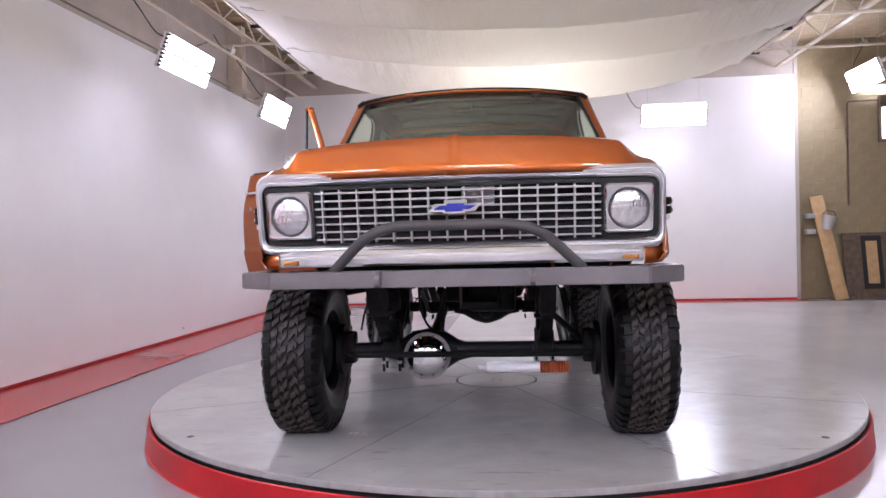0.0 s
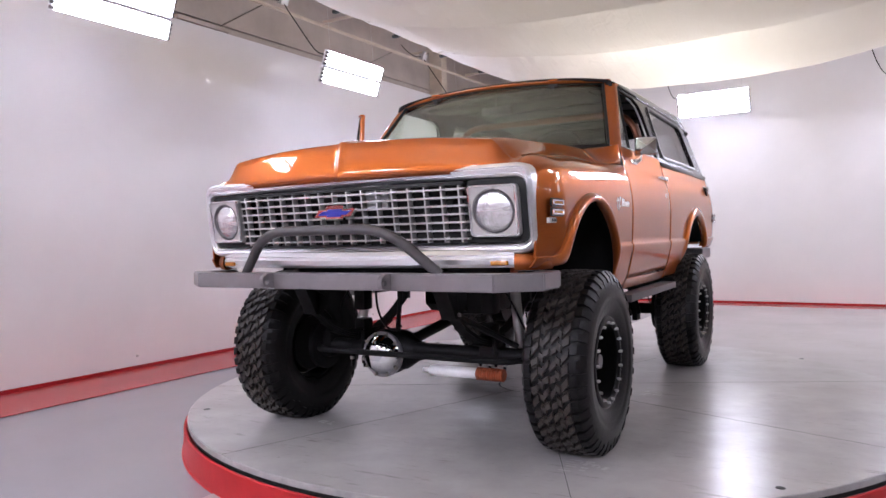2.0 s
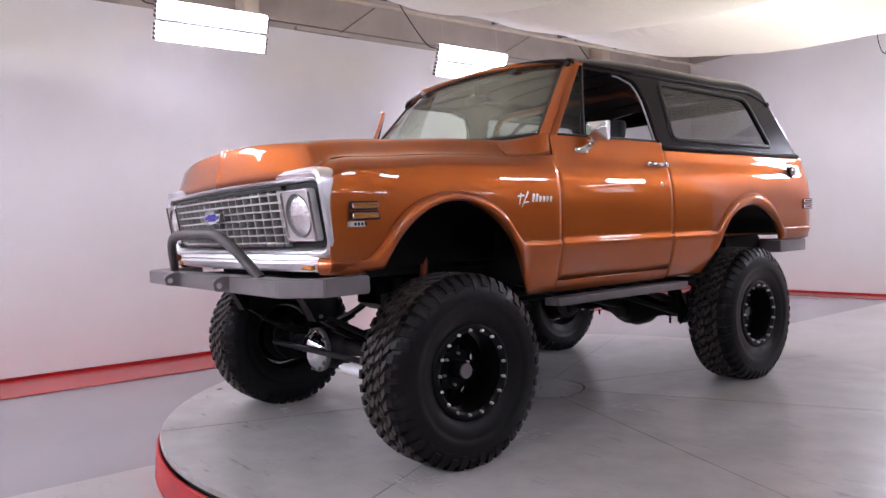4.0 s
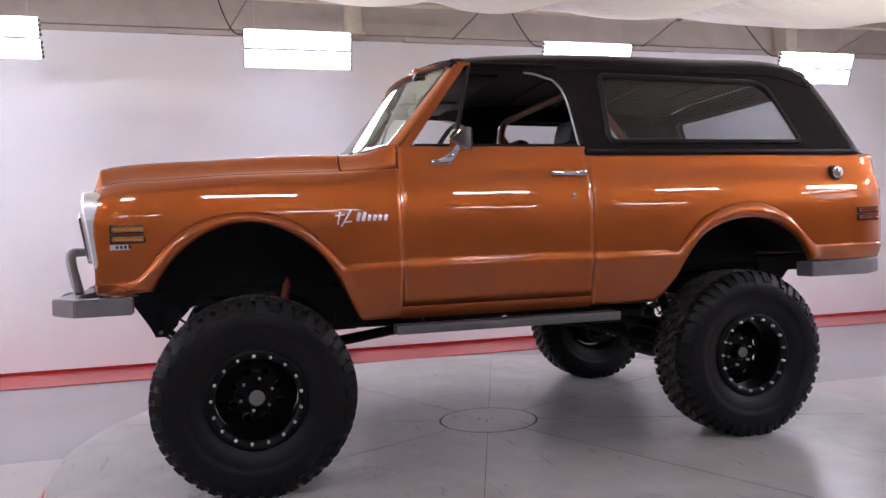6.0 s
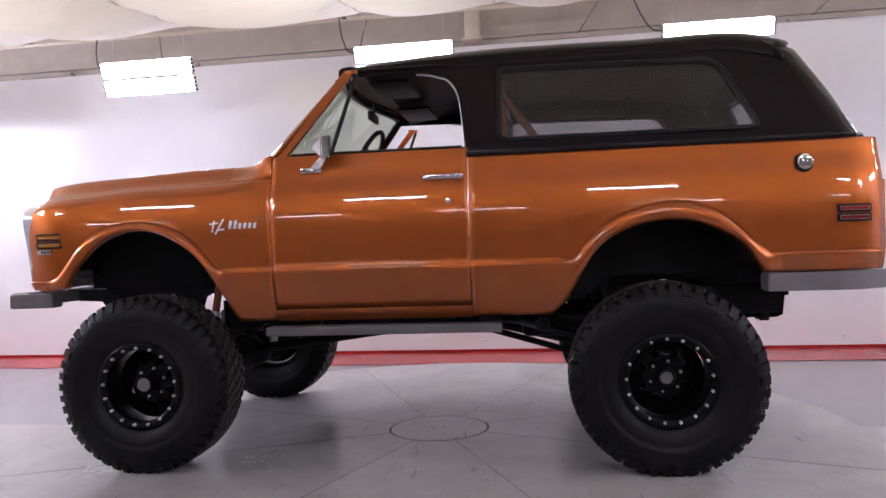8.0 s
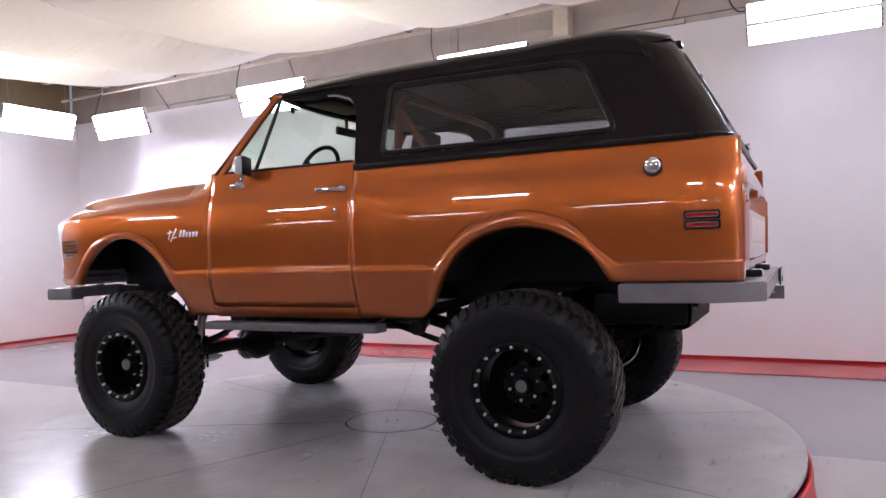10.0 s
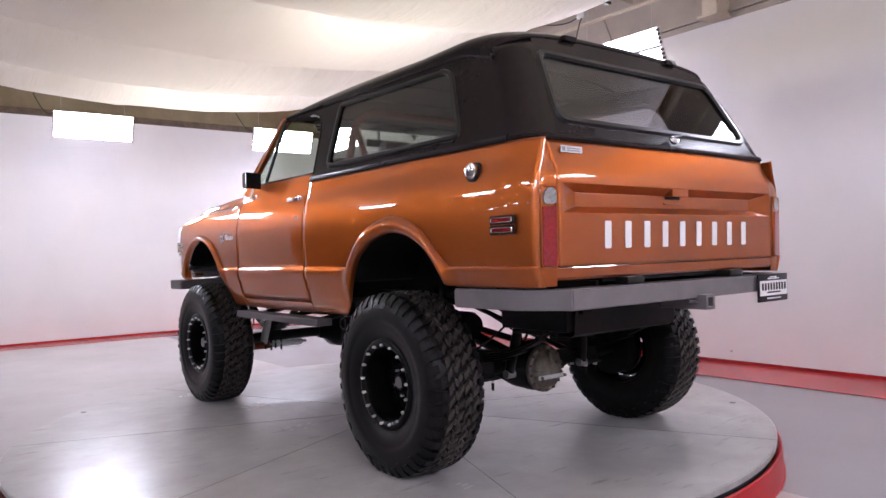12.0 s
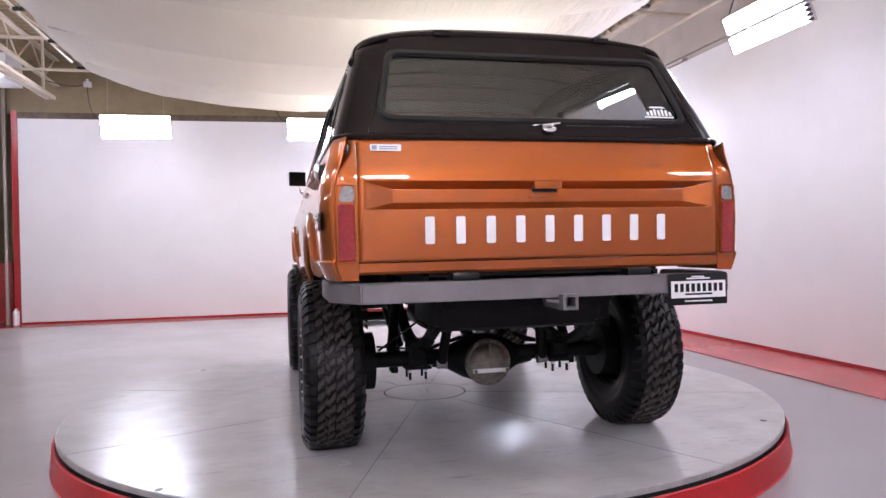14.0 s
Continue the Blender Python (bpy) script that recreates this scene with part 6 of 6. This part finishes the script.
    part("steering_knuckle", boxes(((s * 0.675 - 0.035, -AXLE - 0.05, 0.375), (s * 0.675 + 0.035, -AXLE + 0.05, 0.56)), bevel=0.022), CHASSIS, truck)
    part("brake_drum", spin([(s * 0.68, 0.02), (s * 0.68, 0.16), (s * 0.76, 0.16), (s * 0.76, 0.02)], "x", 28, at=(0, AXLE, HUBZ)), CHASSIS, truck)
    part("brake_disc", spin([(s * 0.70, 0.02), (s * 0.70, 0.15), (s * 0.73, 0.15), (s * 0.73, 0.02)], "x", 28, at=(0, -AXLE, HUBZ)), CHASSIS, truck)
    part("brake_hose", tube([(s * 0.62, -AXLE + 0.04, 0.56), (s * 0.58, -AXLE - 0.02, 0.70), (s * 0.50, -AXLE, 0.82)], 0.006, 6, smooth=0.06), CHASSIS, truck)
    # front spring perches, bump stops and hangers
    part("spring_perch", boxes(((s * 0.421 - 0.036, -AXLE - 0.045, 0.44), (s * 0.421 + 0.034, -AXLE + 0.045, 0.62)), ((s * 0.421 - 0.058, -AXLE - 0.06, 0.42), (s * 0.421 + 0.058, -AXLE + 0.06, 0.455)), bevel=0.010), CHASSIS, truck)
    part("bump_stop", boxes(((s * 0.424 - 0.040, -AXLE - 0.045, 0.67), (s * 0.424 + 0.040, -AXLE + 0.045, 0.79)), bevel=0.016), CHASSIS, truck)
    part("spring_hanger", plate([Vector(p) for p in ((-1.90, 0.86), (-1.66, 0.86), (-1.70, 0.74), (-1.75, 0.69), (-1.80, 0.69), (-1.83, 0.75))], [], lambda u, v: (s * 0.43 - 0.04, u, v), (0.08, 0, 0)), CHASSIS, truck)
    part("hanger_bolt", spin([(s * 0.47, 0.010), (s * 0.482, 0.010), (s * 0.484, 0.002)], "x", 8, at=(0, -1.775, 0.715)), STEEL, truck)
    # rear spring plates, shackle brackets and lines
    part("spring_plate", boxes(((s * 0.43 - 0.075, AXLE - 0.085, 0.395), (s * 0.43 + 0.075, AXLE + 0.085, 0.412)), ((s * 0.43 - 0.052, AXLE - 0.06, 0.41), (s * 0.43 + 0.052, AXLE + 0.06, 0.47)), bevel=0.005), CHASSIS, truck)
    part("shock_bracket", boxes(((s * 0.545 - 0.02, AXLE - 0.16, 0.36), (s * 0.545 + 0.02, AXLE - 0.04, 0.47)), bevel=0.008), CHASSIS, truck)
    part("rear_shackle", boxes(((s * 0.43 - 0.046, 1.90, 0.66), (s * 0.43 - 0.034, 1.95, 0.86)), ((s * 0.43 + 0.034, 1.90, 0.66), (s * 0.43 + 0.046, 1.95, 0.86)), ((s * 0.43 - 0.05, 1.91, 0.675), (s * 0.43 + 0.05, 1.94, 0.705)), bevel=0.004), CHASSIS, truck)
    part("brake_line", tube([(s * 0.66, AXLE + 0.03, 0.53), (s * 0.50, AXLE + 0.055, 0.515), (s * 0.22, AXLE + 0.055, 0.52), (s * 0.10, AXLE + 0.02, 0.60), (s * 0.30, AXLE - 0.2, 0.80)], 0.005, 6, smooth=0.05), CHASSIS, truck)
    part("upper_link", tube([(s * 0.10, AXLE - 0.02, 0.575), (s * 0.30, AXLE - 0.45, 0.70), (s * 0.38, AXLE - 0.62, 0.76)], 0.020, 8), CHASSIS, truck)
for s in (1, -1):
    lower = part("rear_damper", tube([(s * 0.30, AXLE + 0.10, 0.43), (s * 0.26, AXLE + 0.16, 0.74)], 0.028, 12), CHASSIS, truck)
    part("damper_eye", spin([(s * 0.30 - 0.03, 0.012), (s * 0.30 - 0.03, 0.024), (s * 0.30 + 0.03, 0.024), (s * 0.30 + 0.03, 0.012)], "x", 14, at=(0, AXLE + 0.10, 0.42)), STEEL, lower)
    part("brake_cable", tube([(s * 0.64, AXLE - 0.02, 0.50), (s * 0.56, AXLE + 0.16, 0.60), (s * 0.40, AXLE + 0.22, 0.72), (s * 0.30, AXLE + 0.20, 0.84)], 0.006, 6, smooth=0.06), CHASSIS, truck)
    part("truss_brace", tube([(s * 0.16, AXLE + 0.01, 0.56), (s * 0.36, AXLE + 0.01, 0.50)], 0.012, 8), CHASSIS, truck)
part("vent_hose", tube([(0.10, AXLE + 0.02, 0.58), (0.13, AXLE + 0.10, 0.66), (0.24, AXLE + 0.12, 0.70), (0.34, AXLE + 0.04, 0.80)], 0.008, 6, smooth=0.06), CHASSIS, truck)
part("muffler", spin([(0.62, 0.02), (0.63, 0.075), (0.66, 0.088), (1.06, 0.088), (1.09, 0.075), (1.10, 0.02)], "y", 24, at=(0.27, 0, 0.66)), CHASSIS, truck)
part("brake_hose", tube([(-0.262, -1.42, 0.83), (-0.257, -1.42, 0.685), (-0.209, -1.40, 0.575), (-0.150, -1.37, 0.56), (-0.135, -1.35, 0.59)], 0.007, 6, smooth=0.07), CHASSIS, truck)
part("breather_link", tube([(-0.142, -1.38, 0.555), (-0.118, -1.38, 0.80)], 0.014, 8), CHASSIS, truck)
part("front_cross_member", boxes(((-0.42, -2.05, 0.865), (0.42, -1.95, 0.925))), CHASSIS, truck)
for y, nm in ((-0.75, 0), (0.30, 0), (0.95, 0), (2.02, 0)):
    part("cross_member", boxes(((-0.42, y - 0.05, 0.79), (0.42, y + 0.05, 0.86))), CHASSIS, truck)
fa = part("front_axle", tube([(-0.70, -AXLE, HUBZ), (0.70, -AXLE, HUBZ)], 0.042, 14), CHASSIS, truck)
cx = -0.222
part("axle_flare", spin([(-0.24, 0.042), (-0.17, 0.060), (-0.09, 0.112), (0.0, 0.126), (0.09, 0.112), (0.17, 0.060), (0.24, 0.042)], "x", 24, at=(cx, -AXLE + 0.02, HUBZ - 0.01)), CHASSIS, fa)
part("differential", spin([(-0.16, 0.05), (-0.10, 0.11), (0.0, 0.128), (0.08, 0.10), (0.20, 0.05)], "y", 24, at=(cx, -AXLE, HUBZ - 0.02)), CHASSIS, fa)
dc = part("diff_cover", spin([(-0.135, 0.118), (-0.155, 0.110), (-0.185, 0.085), (-0.200, 0.045), (-0.203, 0.002)], "y", 32, at=(cx, -AXLE + 0.03, HUBZ - 0.022)), CHROME, truck, "chrome differential cover", angle=60)
part("cover_flange", spin([(-0.115, 0.122), (-0.115, 0.131), (-0.140, 0.131), (-0.142, 0.115)], "y", 32, at=(cx, -AXLE + 0.03, HUBZ - 0.022)), STEEL, dc)
for k in range(10):
    q = 2 * math.pi * k / 10
    part("cover_bolt", spin([(-0.158, 0.002), (-0.156, 0.009), (-0.140, 0.009)], "y", 8, at=(cx + 0.122 * math.cos(q), -AXLE + 0.03, HUBZ - 0.022 + 0.122 * math.sin(q))), DIFF, dc)
part("tie_rod", tube([(-0.66, -AXLE - 0.12, 0.452), (-0.60, -AXLE - 0.205, 0.452), (0.60, -AXLE - 0.205, 0.452), (0.66, -AXLE - 0.12, 0.452)], 0.017, 10, smooth=0.04), CHASSIS, fa)
stab = part("steering_damper", spin([(0.06, 0.004), (0.062, 0.010), (0.10, 0.012), (0.11, 0.026), (0.135, 0.029), (0.40, 0.029), (0.405, 0.01)], "x", 18, at=(0, -AXLE - 0.12, 0.365)), WHITE_PAINT, truck, "white steering damper")
prof = []
for k in range(12):
    prof += [(0.40 + k * 0.0135, 0.035), (0.406 + k * 0.0135, 0.029)]
part("damper_boot", spin(prof, "x", 18, at=(0, -AXLE - 0.12, 0.365)), BOOT, stab, "rust-orange rubber boot")
part("drag_link", tube([(0.62, -AXLE - 0.10, 0.52), (0.42, -1.75, 0.72)], 0.016, 8), CHASSIS, fa)
part("front_driveshaft", tube([(cx, -AXLE + 0.15, 0.46), (-0.23, -0.25, 0.58)], 0.034, 12), CHASSIS, truck)
ra = part("rear_axle", tube([(-0.70, AXLE, HUBZ), (0.70, AXLE, HUBZ)], 0.046, 14), CHASSIS, truck)
cx = 0.03
part("axle_flare", spin([(-0.30, 0.046), (-0.21, 0.064), (-0.12, 0.115), (-0.05, 0.138), (0.05, 0.138), (0.12, 0.115), (0.21, 0.064), (0.30, 0.046)], "x", 28, at=(cx, AXLE - 0.02, HUBZ - 0.015)), CHASSIS, ra)
part("differential", spin([(-0.20, 0.05), (-0.08, 0.10), (0.0, 0.135), (0.10, 0.13)], "y", 24, at=(cx, AXLE, HUBZ - 0.03)), CHASSIS, ra)
rz = HUBZ - 0.03
rc = part("diff_cover", spin([(0.09, 0.134), (0.112, 0.134), (0.118, 0.128), (0.119, 0.112), (0.138, 0.100), (0.152, 0.075), (0.158, 0.04), (0.159, 0.002)], "y", 40, at=(cx, AXLE, rz)), DIFF, truck, "bare cast differential cover", angle=30)
for k in range(3):
    part("cover_rib", boxes(((-0.004, 0.120, 0.0), (0.004, 0.163, 0.105), pose(cx, AXLE, rz, 0, 0, 0) @ pose(0, 0, 0, 0, (90, 0, -90)[k], 0))), DIFF, rc)
part("fill_plug", spin([(0.13, 0.014), (0.164, 0.014), (0.166, 0.011), (0.160, 0.010), (0.160, 0.001)], "y", 12, at=(cx - 0.058, AXLE, rz + 0.030)), DIFF, rc)
part("cover_brace", boxes(((cx - 0.105, AXLE + 0.158, rz - 0.052), (cx + 0.105, AXLE + 0.176, rz - 0.028)), bevel=0.006), BOLT, rc)
for dx in (-0.092, 0.092):
    part("brace_bolt", spin([(0.12, 0.010), (0.184, 0.010), (0.187, 0.006), (0.187, 0.001)], "y", 8, at=(cx + dx, AXLE, rz - 0.040)), DIFF, rc)
for k in range(14):
    q = 2 * math.pi * (k + 0.5) / 14
    part("cover_bolt", spin([(0.112, 0.009), (0.129, 0.009), (0.131, 0.002)], "y", 8, at=(cx + 0.122 * math.cos(q), AXLE, rz + 0.122 * math.sin(q))), BROWN, rc)
part("rear_driveshaft", tube([(cx, AXLE - 0.2, 0.48), (-0.05, 0.15, 0.70)], 0.038, 12), CHASSIS, truck)
part("gearbox", loft([[(0.07 + x * w, y, 0.76 + z * h) for x, z in ((-1, -1), (1, -1), (1, 1), (-1, 1))] for y, w, h in ((-1.25, 0.10, 0.05), (-1.15, 0.12, 0.10), (-0.9, 0.14, 0.12), (-0.5, 0.14, 0.12), (0.05, 0.15, 0.12), (0.15, 0.05, 0.04))], close=True), CHASSIS, truck)
part("engine_block", boxes(((-0.26, -1.75, 0.925), (0.26, -0.72, 1.30)), bevel=0.03), CHASSIS, truck)
part("radiator", boxes(((-0.42, -1.90, 0.90), (0.42, -1.84, 1.36))), CHASSIS, truck)
part("air_cleaner_box", boxes(((0.02, -1.93, 1.24), (0.18, -1.86, 1.33)), bevel=0.01), HOUSING, truck)
part("transfer_case", boxes(((-0.24, 0.0, 0.60), (0.12, 0.22, 0.82)), bevel=0.04), CHASSIS, truck)
part("oil_pan", boxes(((0.0, -1.15, 0.64), (0.28, -0.72, 0.86)), bevel=0.03), CHASSIS, truck)
part("fuel_tank", boxes(((-0.40, 1.56, 0.70), (0.48, 2.02, 0.86)), bevel=0.02), CHASSIS, truck)
part("skid_plate", loft([[(x, y, z) for x in (-0.36, 0.44)] for y, z in ((2.05, 0.865), (2.03, 0.69), (2.00, 0.675), (1.58, 0.675))]), CHASSIS, truck)
ex = part("exhaust_pipe", tube([(0.30, -0.4, 0.70), (0.34, 0.35, 0.70), (0.60, 0.62, 0.715), (0.925, 0.74, 0.715)], 0.032, 12, smooth=0.12), CHASSIS, truck)
part("exhaust_tip", spin([(0.905, 0.026), (0.905, 0.036), (0.955, 0.037), (0.955, 0.030), (0.91, 0.028)], "x", 18, at=(0, 0.745, 0.715)), CHASSIS, ex)


# ------------------------------------------------------------------ wheels
def tyre_mesh():
    """A mud tyre turned round x, outer side towards +x, with lugs on tread and shoulders and a flat where it stands."""
    side = [(0.105, 0.222), (0.122, 0.226), (0.131, 0.232), (0.134, 0.243), (0.142, 0.254), (0.1545, 0.300), (0.1555, 0.318), (0.1585, 0.322), (0.160, 0.345), (0.156, 0.388), (0.144, 0.424), (0.124, 0.440), (0.075, 0.4435)]
    prof = [(-x, r) for x, r in side] + [(0.0, 0.4440)] + side[::-1]
    return spin(prof, "x", 72, close=True)


def lug_mesh(which):
    bm = bmesh.new()
    rnd = random.Random(5)
    R, n = TYRE_R, 46

    def block(a0, a1, x0, x1, r0, r1, skew=0.0, taper=0.86):
        vs = []
        for r, sh in ((r0, 1.0), (r1, taper)):
            am, xm = (a0 + a1) / 2, (x0 + x1) / 2
            for a, x in ((a0, x0), (a1, x0), (a1, x1), (a0, x1)):
                aa = am + (a - am) * sh + skew * (x - xm)
                xx = xm + (x - xm) * (1 - (1 - sh) * 0.5)
                vs.append(bm.verts.new((xx, r * math.sin(aa), r * math.cos(aa))))
        for f in ((0, 1, 2, 3), (7, 6, 5, 4), (0, 4, 5, 1), (1, 5, 6, 2), (2, 6, 7, 3), (3, 7, 4, 0)):
            bm.faces.new([vs[i] for i in f])

    def shoulder(a0, a1, s, long):
        prof = [(0.094, R - 0.002), (0.126, R - 0.008), (0.148, 0.428), (0.1585, 0.384 if long else 0.405)]
        under = [(0.094, 0.440), (0.116, 0.440), (0.136, 0.418), (0.150, 0.378 if long else 0.400)]
        rows = []
        for a, k in ((a0, 0.0), (a1, 0.0)):
            rows.append([bm.verts.new((s * x, r * math.sin(a + 0.25 * (x - 0.1) * s), r * math.cos(a + 0.25 * (x - 0.1) * s))) for x, r in prof])
            rows.append([bm.verts.new((s * x, r * math.sin(a + 0.25 * (x - 0.1) * s), r * math.cos(a + 0.25 * (x - 0.1) * s))) for x, r in under])
        p0, u0, p1, u1 = rows
        for i in range(3):
            bm.faces.new((p0[i], p0[i + 1], p1[i + 1], p1[i]))
            bm.faces.new((u0[i], p0[i], p0[i + 1], u0[i + 1])[::-1])
            bm.faces.new((u1[i], p1[i], p1[i + 1], u1[i + 1]))
        bm.faces.new((p0[0], p1[0], u1[0], u0[0]))
        bm.faces.new((p0[3], u0[3], u1[3], p1[3]))

    step = 2 * math.pi / n
    for k in range(n):
        a = k * step
        for s in (1, -1):
            o = a + (0 if s > 0 else step * 0.5)
            if which == "shoulder":
                shoulder(o + step * 0.12, o + step * rnd.uniform(0.68, 0.80), s, k % 2 == 0)
                continue
            # hooked blocks that look the same when the tread is turned end for end
            w = rnd.uniform(-0.05, 0.05)
            span = lambda a, b: (a, b) if s > 0 else (-b, -a)
            turn = lambda a, b: (o + step * a, o + step * b) if s > 0 else (o - step * b, o - step * a)
            lean = 2.4 if k % 2 else 1.2
            block(*turn(0.06 + w, 0.60), *span(0.003, 0.034), 0.440, R, skew=lean, taper=0.88)
            block(*turn(0.34, 0.92 + w), *span(0.030, 0.052), 0.440, R - 0.001, skew=-1.6, taper=0.90)
            block(*turn(0.70 + w, 1.30), *span(0.056, 0.090), 0.440, R - 0.002, skew=lean, taper=0.88)
            if k % 2:
                block(*turn(0.30, 0.48), *span(0.060, 0.086), 0.440, R - 0.009, skew=1.0, taper=0.8)
    return bm


def squash(bm):
    for v in bm.verts:
        low = -HUBZ + 0.001
        if v.co.z < low + 0.05:
            v.co.x *= 1 + 0.05 * max(0.0, (low + 0.05 - v.co.z) / 0.05)
        v.co.z = max(v.co.z, low)
    return bm


def wheel_rim():
    prof = [(-0.105, 0.226), (-0.11, 0.218), (-0.09, 0.205), (0.0, 0.198), (0.09, 0.186), (0.112, 0.183), (0.128, 0.186), (0.136, 0.196), (0.140, 0.207), (0.139, 0.222), (0.133, 0.230), (0.125, 0.232), (0.105, 0.226)]
    return spin(prof, "x", 64, close=True)


def rim_centre():
    """The drilled disc of the wheel, deep in the barrel, each hole with a rolled lip."""
    outer = [Vector((0.190 * math.cos(q), 0.190 * math.sin(q))) for q in np.linspace(0, 2 * math.pi, 49)[:-1]]
    holes = []
    for k in range(8):
        a = 2 * math.pi * (k + 0.5) / 8
        holes.append([Vector((0.114 * math.cos(a) + 0.020 * math.cos(q), 0.114 * math.sin(a) + 0.020 * math.sin(q))) for q in np.linspace(0, 2 * math.pi, 17)[:-1]])
    place = lambda u, v: (-0.010 + 0.022 * ease((0.16 - math.hypot(u, v)) / 0.06), u, v)
    bm = plate(outer, holes, place, (-0.012, 0, 0))
    for h in holes:
        pts = [Vector(place(p.x, p.y)) + Vector((0.002, 0, 0)) for p in h]
        tube(pts + [pts[0]], 0.0045, 6, bm)
    return bm


def shared(name, bm, mat):
    me = bpy.data.meshes.new(name)
    bm.to_mesh(me)
    bm.free()
    me.materials.append(mat)
    return me


def make_wheel():
    rim = finish("wheel", wheel_rim(), RIM, truck, "satin black bead-lock wheel with a mud tyre", 40)
    part("tyre", squash(tyre_mesh()), RUBBER, rim, "black mud-terrain tyre", angle=40)
    tagged(part("tread", squash(lug_mesh("tread")), TREAD, rim, angle=25), kind="stuff")
    tagged(part("shoulder_tread", squash(lug_mesh("shoulder")), RUBBER, rim, angle=25), kind="stuff")
    part("wheel_centre", rim_centre(), RIM, rim, angle=30)
    part("backing_disc", spin([(-0.07, 0.02), (-0.07, 0.165), (-0.09, 0.165), (-0.09, 0.02)], "x", 32), CHASSIS, rim)
    part("hub_cap", spin([(0.0, 0.048), (0.036, 0.046), (0.048, 0.040), (0.050, 0.001)], "x", 24), RIM, rim)
    part("hub_emblem", spin([(0.0502, 0.030), (0.053, 0.029), (0.0535, 0.001)], "x", 20), STEEL, rim)
    me = shared("bead_bolt", spin([(0.130, 0.0076), (0.148, 0.0076), (0.152, 0.0056), (0.154, 0.001)], "x", 10), BOLT)
    mn = shared("lug_nut", spin([(0.008, 0.0075), (0.024, 0.0075), (0.029, 0.005), (0.030, 0.001)], "x", 6), BOLT)
    for k in range(17):
        q = 2 * math.pi * (k + 0.35) / 17
        ob = new("bead_bolt", me)
        ob.parent, ob.location = rim, (0, 0.198 * math.cos(q), 0.198 * math.sin(q))
    for k in range(6):
        q = 2 * math.pi * (k + 0.3) / 6
        ob = new("lug_nut", mn)
        ob.parent, ob.location = rim, (0, 0.075 * math.cos(q), 0.075 * math.sin(q))
    return rim


def turned(x, y, z, rz=0):
    return Matrix.Translation((x, y, z)) @ pose(0, 0, 0, 0, 0, rz)


wheel = make_wheel()
wheel.matrix_basis = turned(0.934, -AXLE, HUBZ)
for x, y, rz in ((0.924, AXLE, 0), (-0.912, -AXLE, 180), (-0.878, AXLE, 180)):
    copy_thing(wheel, turned(x, y, HUBZ, rz))
for s in (1, -1):
    hub = part("locking_hub", spin([(s * 0.90, 0.046), (s * 1.010, 0.044), (s * 1.022, 0.038), (s * 1.026, 0.030), (s * 1.026, 0.001)], "x", 24, at=(0, -AXLE, HUBZ)), CHASSIS, truck)
    part("hub_dial", spin([(s * 1.024, 0.036), (s * 1.031, 0.034), (s * 1.033, 0.001)], "x", 20, at=(0, -AXLE, HUBZ)), STEEL, hub)
